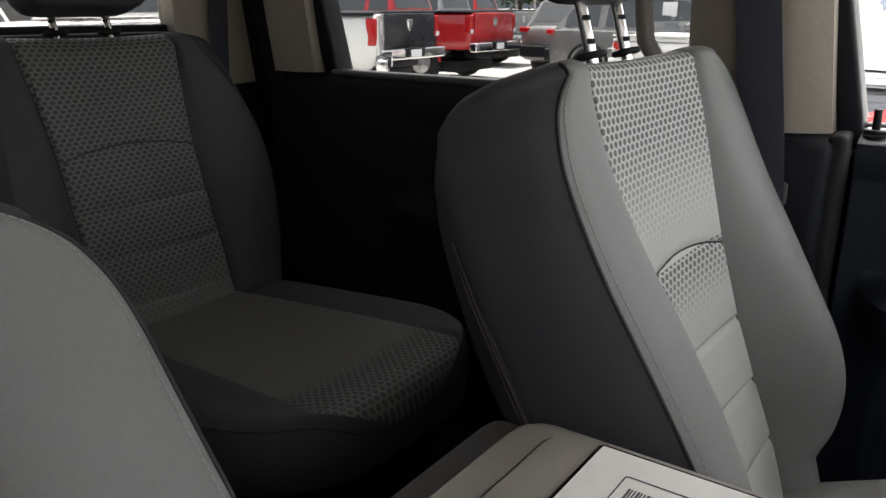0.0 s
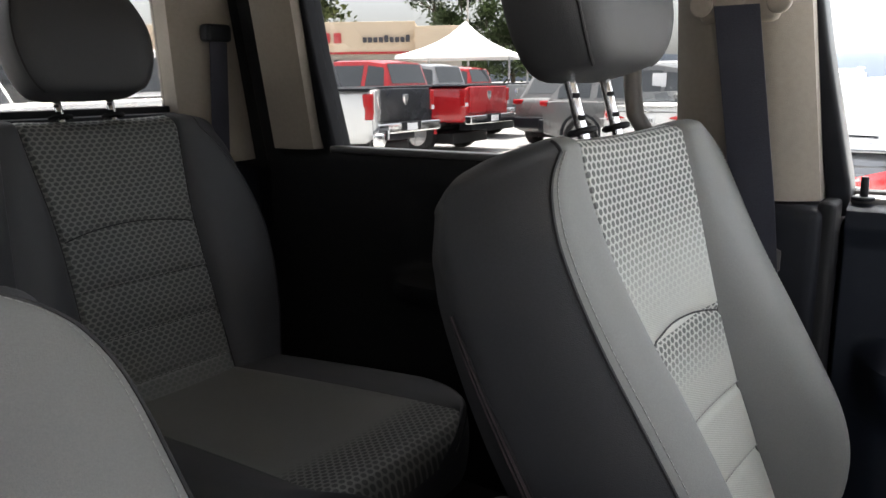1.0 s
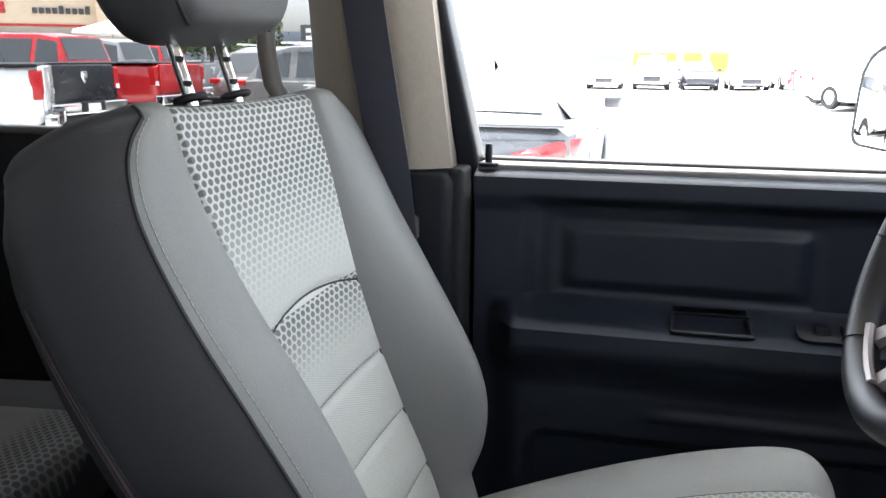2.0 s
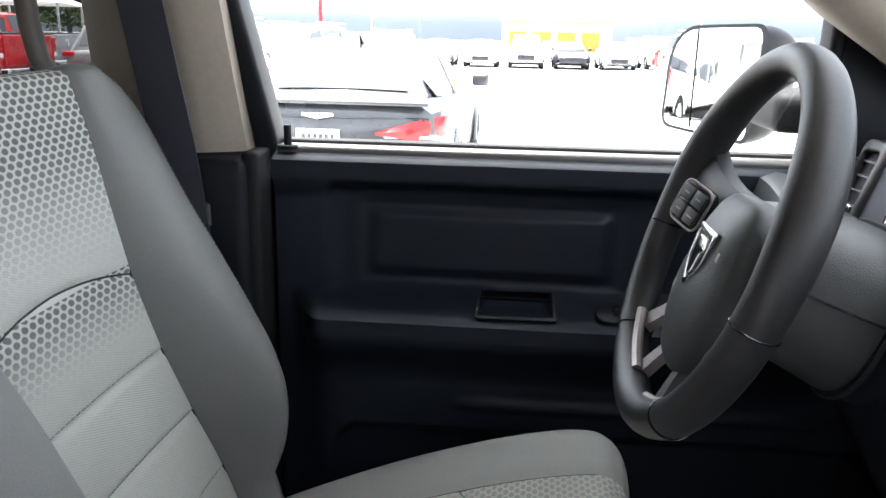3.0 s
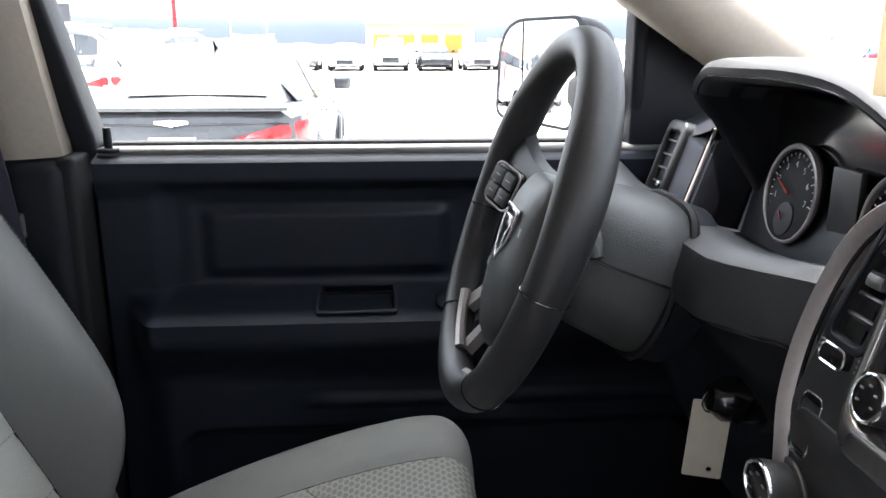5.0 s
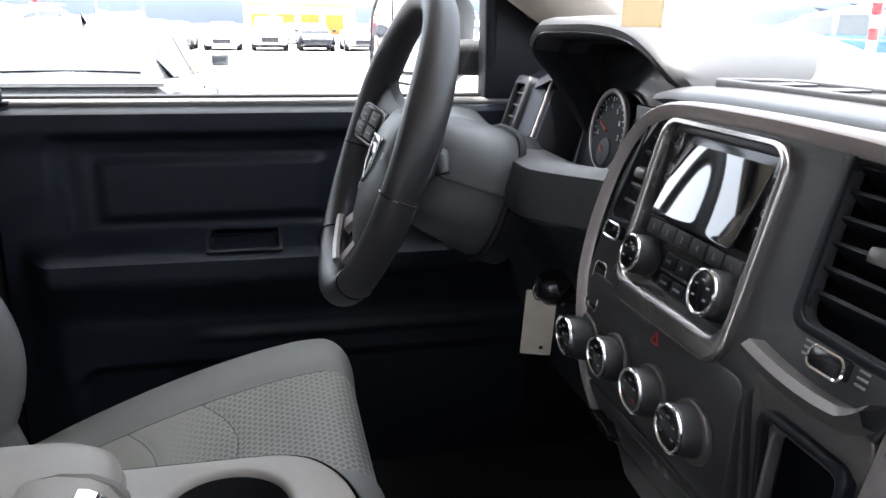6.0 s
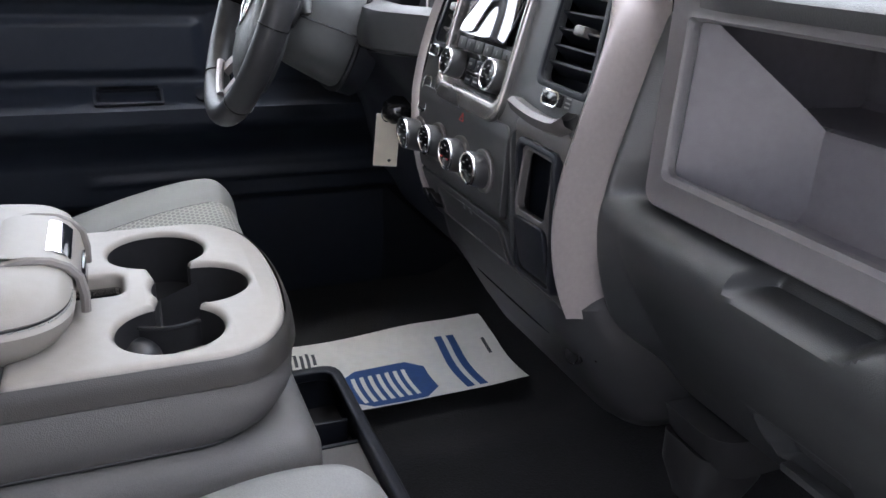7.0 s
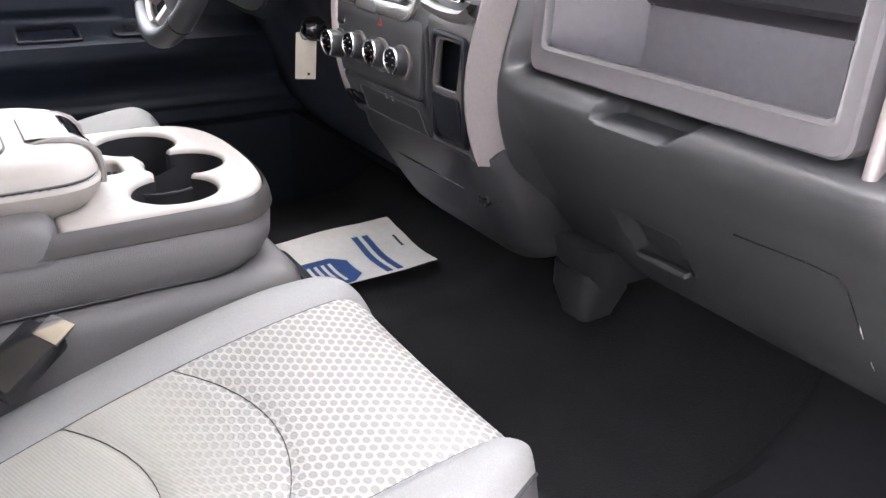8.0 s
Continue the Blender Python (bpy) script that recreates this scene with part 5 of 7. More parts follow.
part("socket_rim", tube([Vector((0.188, 0.075, 0.987)) + Vector((0.011 * math.cos(a), 0, 0.011 * math.sin(a))) for a in spans(0, 2 * math.pi, 21)[:-1]], 0.0014, 5, closed=True), CHROME, lampk)
# ---- driver's side of the dash ----
pod = thing("instrument_pod", "charcoal instrument hood with round gauges", "instrument cluster", (-0.38, 0.15, 1.3))
ARCH = rpoly([(-0.604, 1.262), (-0.604, 1.437), (-0.30, 1.440), (-0.170, 1.402), (-0.140, 1.34), (-0.140, 1.262)], [0.0, 0.075, 0.12, 0.05, 0.05, 0.0], 9)
arch = [Vector(p) for p in ARCH[5:-4]]


def hood_lip(p):
    """How far forward the hood's lip stands: a visor above, its legs fall back."""
    u = (p.x + 0.372) / 0.232
    return 0.112 - 0.014 * u * u + 0.105 * sstep(1.415, 1.275, p.y) + 0.010 * sstep(-0.50, -0.60, p.x)


rows = []
for k, p in enumerate(arch):
    d = (arch[min(k + 1, len(arch) - 1)] - arch[max(k - 1, 0)]).normalized()
    n = Vector((d.y, -d.x))
    lip = hood_lip(p)
    row = []
    for off, dy in ((0.034, 0.075), (0.028, 0.035), (0.024, 0.010), (0.019, 0.0), (0.010, -0.004), (0.003, 0.002), (0.0, 0.016), (-0.001, 0.06), (0.0, 0.14), (0.012, 0.24), (0.045, 0.36)):
        q = p + n * off
        row.append((q.x, lip + dy, q.y))
    rows.append(row)
leg = next(k for k, p in enumerate(arch) if p.y > 1.395)
part("hood", sheet(rows[leg:]), DASH, pod, "grained charcoal instrument hood")
part("hood_side", sheet(rows[:leg + 1]), DARK, pod, "dark side wall of the hood")
part("hood_seam", tube([r[3] for r in rows[leg:]], 0.0012, 5), BLACK, pod)
inner = []
for dy in (0.004, 0.06, 0.12):
    row = []
    for k, p in enumerate(arch):
        d = (arch[min(k + 1, len(arch) - 1)] - arch[max(k - 1, 0)]).normalized()
        q = p + Vector((d.y, -d.x)) * 0.030
        row.append((q.x, max(hood_lip(p) + 0.03, 0.118) + dy, q.y))
    inner.append(row)
part("hood_lining", sheet(inner), DARK, pod)
part("gauge_backing", box(-0.59, -0.225, 0.212, 0.222, 1.21, 1.395, 0.004), BLACK, pod)
FACE = material("gauge_face", (0.045, 0.045, 0.047), 0.6, spec=0.2, vary=0.05, scale=60)
DIAL = material("matte_gauge_dial", (0.010, 0.010, 0.011), 0.65, spec=0.15, vary=0.05, scale=60)
LIT = material("white_dial_print", (0.55, 0.55, 0.54), 0.6, vary=0.03)
for gx, rr in ((-0.300, 0.053), (-0.490, 0.053)):
    g = part("gauge", cyl((gx, 0.128, 1.318), (0, -1, 0.12), rr, 0.006, 48, 0.001), DIAL, pod, "round gauge with silver rim and red needle")
    part("gauge_rim", tube([(gx + rr * math.cos(a), 0.120, 1.318 + rr * math.sin(a)) for a in spans(0, 2 * math.pi, 41)[:-1]], 0.0035, 8, closed=True), SILVER, g)
    for k in range(25):
        a = radians(225 - k * 270 / 24)
        l = 0.006 if k % 3 == 0 else 0.003
        p = Vector((gx, 0.1205, 1.318))
        part("tick", tube([p + Vector((math.cos(a), 0, math.sin(a))) * (rr * 0.86), p + Vector((math.cos(a), 0, math.sin(a))) * (rr * 0.86 - l)], 0.0007, 4), LIT, g)
    for k, txt in enumerate("01234567"):
        a = radians(225 - k * 270 / 8)
        part("dial_number", text_mesh(txt, 0.010, frame_of((gx + rr * 0.62 * math.cos(a), 0.1200, 1.318 + rr * 0.62 * math.sin(a)), (1, 0, 0), (0, 0, 1)), 0.0002), LIT, g)
    part("needle", tube([(gx, 0.117, 1.318), (gx - rr * 0.55, 0.117, 1.318 + rr * 0.25)], [0.002, 0.0008], 6), REDMARK, g, "red needle")
    part("sub_dial", cyl((gx, 0.121, 1.318 - rr * 0.55), (0, -1, 0.1), rr * 0.36, 0.004, 28, 0.001), FACE, g)
    part("sub_needle", tube([(gx, 0.115, 1.318 - rr * 0.55), (gx - 0.008, 0.115, 1.318 - rr * 0.40)], 0.001, 5), REDMARK, g)
for ob in [o for o in pod.children_recursive if o.name.split(".")[0] in ("gauge", "gauge_rim", "tick", "dial_number", "needle", "sub_dial", "sub_needle")]:
    for v in ob.data.vertices:
        v.co = Vector((v.co.x, v.co.y + 0.072 + 0.12 * (v.co.z - 1.318), v.co.z - 0.028))
part("centre_display", box(-0.420, -0.370, 0.196, 0.204, 1.262, 1.332, 0.003), PANEL, pod)

# driver's dash face: shelf below the pod, knee panel
rows = []
for z, y in ((1.395, 0.22), (1.31, 0.21), (1.246, 0.185), (1.250, 0.11), (1.288, 0.055), (1.293, 0.024), (1.284, 0.003), (1.257, -0.006), (1.236, -0.006), (1.229, 0.004), (1.17, 0.056), (1.10, 0.095), (1.00, 0.125), (0.90, 0.17), (0.84, 0.25)):
    rows.append([(x, y + (-0.006 + 0.070 * sstep(-0.26, -0.14, x)) * (1 - sstep(0.05, 0.19, y)) + 0.03 * sstep(-0.55, -0.80, x), z - 0.040 * sstep(-0.30, -0.48, x) * sstep(1.262, 1.235, z) * sstep(1.15, 1.23, z)) for x in spans(-0.80, -0.130, 34)])
# Shelf and knee panel in DARK: their shade is put into the colour.
part("shelf", sheet(rows[1:5]), DARK, dash, "dash shelf under the gauges, shade put into a darker colour")
part("driver_face", sheet(rows[4:10]), DASH, dash, "charcoal rolled driver's side face")
part("knee_panel", sheet(rows[9:]), DARK, dash, "dash knee panel, shade put into a near-black colour")
part("face_seam", tube([(x, -0.008 + 0.070 * sstep(-0.26, -0.14, x) + 0.03 * sstep(-0.55, -0.80, x), 1.232 - 0.040 * sstep(-0.30, -0.48, x)) for x in spans(-0.78, -0.14, 12)], 0.0014, 5), BLACK, dash)
rows = []
for y, z in ((0.20, 0.86), (0.35, 0.82), (0.60, 0.86), (0.80, 0.95)):
    rows.append([(x, y, z) for x in spans(-0.82, -0.10, 6)])
part("under_panel", sheet(rows), DARK, dash)
# left end vent, its block and stripe
VX = Vector((1, 0.06, 0)).normalized()
m = frame_of((-0.722, 0.134, 1.276), VX, (0.22, 0.36, 1))
part("end_vent_frame", plate([rrect(-0.003, 0, 0.058, 0.150, 0.014), rrect(-0.005, -0.004, 0.040, 0.126, 0.008)], 0.012, 0.004, m), PANEL, dash, "charcoal vent surround by the door")
part("end_vent_back", box(-0.034, 0.030, -0.070, 0.062, -0.03, -0.02, 0.001, m=m), BLACK, dash)
for k in range(6):
    part("vane", box(-0.026, 0.018, -0.056 + k * 0.020, -0.053 + k * 0.020, -0.014, 0.006, 0.001, m=m), GRAPHITE, dash)
part("vent_tab", box(-0.008, 0.006, -0.022, -0.014, 0, 0.010, 0.003, m=m), CHROME, dash)
part("vent_stripe", tube([m @ Vector((0.088, q, 0.002)) for q in (-0.080, -0.05, 0.0, 0.05, 0.075)], 0.0026, 8), SILVER, dash, "thin silver stripe beside the vent")
part("stripe_groove", tube([m @ Vector((0.079, q, 0.0)) for q in (-0.080, -0.05, 0.0, 0.05, 0.075)], 0.0028, 6), BLACK, dash)
part("end_block", sheet([[m @ Vector((x, q, w - 0.03 * sstep(0.06, 0.10, q))) for x, w in ((-0.075, -0.05), (-0.050, -0.004), (-0.036, 0.002), (0.036, 0.003), (0.078, -0.002), (0.098, -0.002), (0.110, -0.03), (0.112, -0.10))] for q in spans(-0.14, 0.105, 16)]), DARK, dash)

# steering column
col = thing("steering_column", "charcoal plastic steering column shroud", "steering column", (-0.38, 0.0, 1.2))
AX = Vector((0, -0.9430, 0.3330)).normalized()
CW = Vector((-0.380, -0.136, 1.290))
UPW = Vector((0, 0.3330, 0.9430)).normalized()
rows = []
for d, hw, hu, hd in ((-0.026, 0.050, 0.040, 0.050), (-0.040, 0.066, 0.052, 0.066), (-0.070, 0.076, 0.060, 0.076), (-0.105, 0.082, 0.064, 0.082), (-0.130, 0.085, 0.066, 0.086), (-0.140, 0.081, 0.062, 0.082)):
    c = CW + AX * d
    ring = []
    for k in range(28):
        a = 2 * math.pi * k / 28
        ca, sa = math.cos(a), math.sin(a)
        px = hw * math.copysign(abs(ca) ** 0.6, ca)
        pz = (hu if sa > 0 else hd) * math.copysign(abs(sa) ** 0.7, sa)
        ring.append(c + Vector((px, 0, 0)) + UPW * pz)
    rows.append(ring)
rows_end = rows[4]
part("shroud", sheet(rows, closed=True, cap=True), SHROUD, col)
part("shroud_seam", tube([CW + AX * d + Vector((hw, 0, 0)) - UPW * 0.002 for d, hw in ((-0.04, 0.0675), (-0.07, 0.0775), (-0.105, 0.0835), (-0.13, 0.0865))], 0.0012, 5), BLACK, col)
rows = [[CW + AX * d + Vector((hw * 1.10 * math.cos(a), 0, 0)) + UPW * (hw * 1.0 * math.sin(a) - 0.012) for a in spans(0, 2 * math.pi, 29)[:-1]] for d, hw in ((-0.134, 0.070), (-0.135, 0.078), (-0.142, 0.080), (-0.17, 0.080))]
part("column_collar", sheet(rows, closed=True), DARK, col, "dark collar where the column meets the dash")
ring = [CW + AX * -0.137 + (p - (CW + AX * -0.130)) * 1.02 for p in rows_end]
part("shroud_gap", tube(ring, 0.0042, 6, closed=True), RUBBER, col, "dark gap behind the shroud")
part("tilt_lever", tube([CW + AX * -0.060 + Vector((0.066, 0, 0.020)), CW + AX * -0.058 + Vector((0.084, -0.004, 0.016)), CW + AX * -0.060 + Vector((0.090, -0.004, 0.004))], [0.008, 0.010, 0.007], 10), SHROUD, col)

# steering wheel
wheel = thing("steering_wheel", "black grained steering wheel with chrome emblem and lower spokes", "steering wheel", tuple(CW))
R, r0 = 0.172, 0.0165


def wp(a, r, off=0.0):
    """A point of the wheel: angle from the right, radius, height towards the driver."""
    return CW + Vector((math.cos(a) * r, 0, 0)) + UPW * (math.sin(a) * r) + AX * off


rows = []
NR = 96
for k in range(NR):
    a = 2 * math.pi * k / NR
    c = wp(a, R)
    rad = (wp(a, R + 1) - c).normalized()
    thick = 1.0 + 0.16 * (math.exp(-(((a - radians(25) + math.pi) % (2 * math.pi) - math.pi) / 0.35) ** 2) + math.exp(-(((a - radians(155) + math.pi) % (2 * math.pi) - math.pi) / 0.35) ** 2))
    rows.append([c + rad * (r0 * thick * math.cos(b)) + AX * (r0 * 1.15 * thick * math.sin(b)) for b in (2 * math.pi * j / 18 for j in range(18))])
rows.append(rows[0])
rim = part("rim", sheet(rows, closed=True), LEATHER, wheel, "black grained rim")
for a in (-8, 188, 232, 308):
    a = radians(a)
    c, rad = wp(a, R), (wp(a, R + 1) - wp(a, R)).normalized()
    part("rim_seam", tube([c + rad * (r0 * 1.035 * math.cos(b)) + AX * (r0 * 1.19 * math.sin(b)) for b in spans(0, 2 * math.pi, 25)[:-1]], 0.0008, 5, closed=True), BLACK, rim)
# airbag hub: shield shape, domed
HUB = rpoly([(-0.046, 0.054), (0.046, 0.054), (0.058, 0.0), (0.066, -0.050), (0.034, -0.106), (-0.034, -0.106), (-0.066, -0.050), (-0.058, 0.0)], 0.028, 7)
rows = []
for f, h in ((1.0, -0.055), (1.0, -0.026), (0.975, -0.019), (0.90, -0.014), (0.70, -0.007), (0.45, -0.0035), (0.2, -0.0015), (0.02, -0.001)):
    rows.append([CW + Vector((x * f * 1.12, 0, 0)) + UPW * ((y * 1.10 + 0.012) * f - 0.022) + AX * (h + 0.009) for x, y in HUB])
part("hub", sheet(rows, closed=True, cap=True), SHROUD, wheel, "domed charcoal airbag cover")
for s in (-1, 1):
    # upper spoke with switch pad
    rows = []
    for t in spans(0, 1, 9):
        r = lerp(0.040, 0.170, t)
        wsp = lerp(0.040, 0.032, math.sin(math.pi * t)) + 0.012 * t ** 4
        a = radians(90 - s * 78)
        c = wp(a, r, lerp(-0.036, -0.008, t) - (0.010 * (1 - t) if s > 0 else 0))
        tang = UPW * math.cos(a) * (1) - Vector((math.sin(a), 0, 0))
        tang.normalize()
        rows.append([c + tang * wsp * p + AX * q for p, q in ((-1, -0.008), (-0.9, 0.006), (-0.5, 0.010), (0.5, 0.010), (0.9, 0.006), (1, -0.008), (0.5, -0.014), (-0.5, -0.014))])
    part("spoke", sheet(rows, closed=True, cap=True), LEATHER, wheel)
    a = radians(90 - s * 82)
    pm = frame_of(wp(a, 0.098, -0.028 if s > 0 else 0.002), (wp(a, 1) - wp(a, 0)) * s - AX * (0.5 if s < 0 else 0.0), UPW)
    pad = part("switch_pad", plate([rrect(0, 0, 0.048, 0.046, 0.010)], 0.005, 0.002, pm), BLACK, wheel, "black switch pad")
    part("pad_rim", tube([pm @ Vector((p, q, 0.005)) for p, q in rrect(0, 0, 0.047, 0.045, 0.010, 4)], 0.0014, 6, closed=True), SILVER, pad)
    for i in range(2):
        for j in range(2):
            b = part("button", box(-0.0092, 0.0092, -0.0085, 0.0085, 0, 0.005, 0.002, m=pm @ Matrix.Translation((-0.0100 + i * 0.0200, -0.0095 + j * 0.0190, 0.004))), SHROUD, pad)
            part("button_mark", box(-0.004, 0.004, -0.0008, 0.0008, 0.005, 0.0054, 0, m=pm @ Matrix.Translation((-0.0100 + i * 0.0200, -0.0095 + j * 0.019, 0.004))), MARK, b)
    # split lower spokes, satin
    for a1, a2 in ((-130 if s < 0 else -50, -130 if s < 0 else -50), (-102 if s < 0 else -78, -106 if s < 0 else -74)):
        rows = []
        for t in spans(0, 1, 7):
            a = radians(lerp(a1, a2, t))
            c = wp(a, lerp(0.070, 0.166, t), lerp(-0.030, -0.006, t))
            tang = (UPW * math.cos(a) - Vector((math.sin(a), 0, 0))).normalized()
            w = 0.0085 + 0.004 * t ** 3
            rows.append([c + tang * w * p + AX * q for p, q in ((-1, -0.006), (-0.8, 0.004), (0.8, 0.004), (1, -0.006), (0.0, -0.012))])
        part("lower_spoke", sheet(rows, closed=True, cap=True), SILVER if s < 0 else SHROUD, wheel)
    arc = [wp(radians(lerp(-134, -102, t) if s < 0 else lerp(-78, -46, t)), R - r0 * 0.92, 0.001) for t in spans(0, 1, 9)]
    part("spoke_foot", tube(arc, 0.006, 8), SILVER, wheel)
# emblem: a plain shield outline in chrome
em = frame_of(wp(radians(-90), 0.014, 0.0075), (1, 0, 0), UPW)
sh = [(-0.027, 0.026), (0.027, 0.026), (0.024, -0.008), (0.0, -0.034), (-0.024, -0.008)]
emb = part("emblem", plate([rpoly(sh, 0.006), rpoly([(x * 0.80, y * 0.80) for x, y in sh], 0.005)], 0.002, 0.0008, em), CHROME, wheel, "chrome shield emblem")
part("emblem_field", plate([rpoly([(x * 0.82, y * 0.82) for x, y in sh], 0.005)], 0.0006, 0.0, em), BLACK, emb)
part("emblem_figure", plate([rpoly([(-0.012, 0.016), (0.012, 0.016), (0.017, 0.006), (0.008, 0.0), (0.007, -0.016), (0.0, -0.022), (-0.007, -0.016), (-0.008, 0.0), (-0.017, 0.006)], 0.003)], 0.0022, 0.0008, em), CHROME, emb)
for x, z in ((0.045, -0.005), (-0.035, -0.055)):
    part("hub_mark", box(-0.003, 0.003, -0.004, 0.004, 0, 0.0006, 0, m=frame_of(wp(math.atan2(z, x), math.hypot(x, z), 0.0045), (1, 0, 0), UPW)), MARK, wheel)

# key fob and card tag in the ignition
keys = thing("car_key", "black key fob in the ignition with a cream card tag", "key", (-0.235, 0.03, 1.15))
fob = part("fob", tube([(-0.262, 0.085, 1.145), (-0.264, 0.064, 1.150), (-0.266, 0.040, 1.153), (-0.266, 0.028, 1.154)], [0.016, 0.021, 0.021, 0.012], 16), BLACK, keys, "black key fob")
part("fob_stripe", box(-0.014, 0.014, -0.004, 0.004, 0, 0.001, 0, m=frame_of((-0.2435, 0.052, 1.150), (0, 0.7, 0.7), (0, -0.7, 0.7))), CHROME, fob)
part("ring", tube([(-0.274 + 0.004 * math.sin(a), 0.036 + 0.010 * math.cos(a), 1.147 + 0.014 * math.sin(a)) for a in spans(0, 2 * math.pi, 25)[:-1]], 0.0011, 6, closed=True), CHROME, keys)
tm = frame_of((-0.280, 0.036, 1.104), (0.25, 1, -0.06), (0, -0.10, 1))
part("tag", plate([rpoly([(-0.018, -0.040), (0.018, -0.040), (0.018, 0.040), (-0.018, 0.040)], 0.002), circle(0.006, -0.031, 0.0026, 14)], 0.0006, 0.0, tm), TAGCARD, keys, "cream card tag with a hole")
part("ignition_barrel", cyl((-0.262, 0.105, 1.143), (0, -1, 0.1), 0.024, 0.03, 24, 0.004), DARK, keys)

for ob in keys.children_recursive:
    for v in ob.data.vertices:
        v.co += Vector((-0.022, 0.0, -0.012))

# ---- folded centre seat: console with cup holders and padded armrest ----
console = thing("centre_console", "grey folded centre seat with cup holders and padded armrest lid", "console", (0.02, -0.4, 0.95))
ZC = 1.045
CX0, CX1, CY0, CY1 = -0.150, 0.184, -0.44, -0.202


def console_ring(g, back, fwd=0.0, seg=8):
    """The console's outline in plan, grown by g, its nose pushed forward by fwd."""
    return rpoly([(CX0 - g, back), (CX1 + g, back), (CX1 + g, CY1 - 0.045 + fwd), (CX1 - 0.045 + g * 0.5, CY1 - 0.008 + fwd), (CX1 - 0.12, CY1 + 0.005 + fwd), (CX0 + 0.12, CY1 + 0.005 + fwd), (CX0 + 0.045 - g * 0.5, CY1 - 0.008 + fwd), (CX0 - g, CY1 - 0.045 + fwd)], [0.012, 0.012, 0.035, 0.035, 0.10, 0.10, 0.035, 0.035], seg)



cups = [(-0.074, -0.309, 0.051), (0.026, -0.273, 0.048), (0.117, -0.309, 0.048)]
hub = (0.028, -0.290)


def cup_field(x, y):
    """Below zero inside the joined cup wells."""
    d = min(math.hypot(x - a, y - b) - r for a, b, r in cups)
    for a, b, r in (cups[0], cups[2]):
        ex, ey = a - hub[0], b - hub[1]
        t = max(0, min(1, ((x - hub[0]) * ex + (y - hub[1]) * ey) / (ex * ex + ey * ey)))
        d = min(d, math.hypot(x - hub[0] - ex * t, y - hub[1] - ey * t) - 0.021)
    return d


def cup_loop(step=0.0022, inset=0.0):
    """The outline of the joined wells, walked along its edge."""
    p = Vector((cups[2][0] + cups[2][2] - inset, cups[2][1]))
    out, d = [], Vector((0, 1))
    for _ in range(600):
        e = 0.0004
        g = Vector((cup_field(p.x + e, p.y) - cup_field(p.x - e, p.y), cup_field(p.x, p.y + e) - cup_field(p.x, p.y - e))).normalized()
        p = p - g * (cup_field(p.x, p.y) + inset)
        out.append(tuple(p))
        t = Vector((-g.y, g.x))
        p = p + t * step
        if len(out) > 40 and (p - Vector(out[0])).length < step * 0.9:
            break
    return out


loop = cup_loop()
outline = console_ring(0.0, CY0)
slot = rpoly([(-0.016, -0.43), (0.034, -0.43), (0.034, -0.346), (-0.016, -0.346)], 0.012)
part("cup_tray", plate([outline, loop, slot], 0.014, 0.006, Matrix.Translation((0, 0, ZC - 0.014))), CONSOLE, console, "grey plastic cup holder tray")
well = bmesh.new()
lining = cup_loop(inset=0.0008)
sheet([[(x, y, z) for x, y in lining] for z in (ZC - 0.0055, ZC - 0.066)], closed=True, bm=well)
part("cup_well", well, RUBBER, console, "black cup holder well")
part("well_floor", plate([[(x * 1.0, y) for x, y in loop]], 0.002, 0.0, Matrix.Translation((0, 0, ZC - 0.0645))), RUBBER, console)
part("slot_well", plate([slot], 0.002, 0, Matrix.Translation((0, 0, ZC - 0.030))), CONSOLE, console)
sheetm = sheet([[(x, y, z) for x, y in slot] for z in (ZC - 0.0145, ZC - 0.031)], closed=True)
part("slot_wall", sheetm, RUBBER, console)
part("well_web", sheet([[(0.070 + 0.016 * math.sin(a * 3.0), lerp(-0.350, -0.268, a), z) for a in spans(0, 1, 8)] for z in (ZC - 0.064, ZC - 0.018)]), RUBBER, console, "black curved divider in the cup wells")
part("web_edge", tube([(0.070 + 0.016 * math.sin(a * 3.0), lerp(-0.350, -0.268, a), ZC - 0.018) for a in spans(0, 1, 8)], 0.0022, 6), RUBBER, console)
part("well_step", box(0.054, 0.100, -0.306, -0.272, ZC - 0.064, ZC - 0.045, 0.004, 3), CONSOLE, console, "grey step in the cup well")
dome = bmesh.new()
bmesh.ops.create_uvsphere(dome, u_segments=20, v_segments=12, radius=0.021, matrix=Matrix.Translation((0.082, -0.337, ZC - 0.048)))
part("well_dome", dome, PANEL, console, "black rounded holder spring")
part("web_far", sheet([[(lerp(-0.030, 0.012, a), -0.262 - 0.05 * a, z) for a in spans(0, 1, 5)] for z in (ZC - 0.064, ZC - 0.022)]), RUBBER, console)

# cloth body under the tray, flaring a little
rows = []
for dz, grow, fwd in ((-0.016, 0.002, 0.0), (-0.024, 0.005, 0.002), (-0.040, 0.011, 0.006), (-0.060, 0.013, 0.004), (-0.076, 0.009, -0.006), (-0.086, 0.003, -0.020), (-0.090, -0.010, -0.040)):
    rows.append([(x, y, ZC + dz) for x, y in console_ring(grow, -0.90, fwd)])
part("console_body", sheet(rows, closed=True), CLOTH, console, "grey cloth-covered folded seat back")
part("body_piping", tube([(x, y, ZC - 0.085) for x, y, z in rows[5]], 0.0025, 6, closed=True), PIPING, console)
rows2 = []
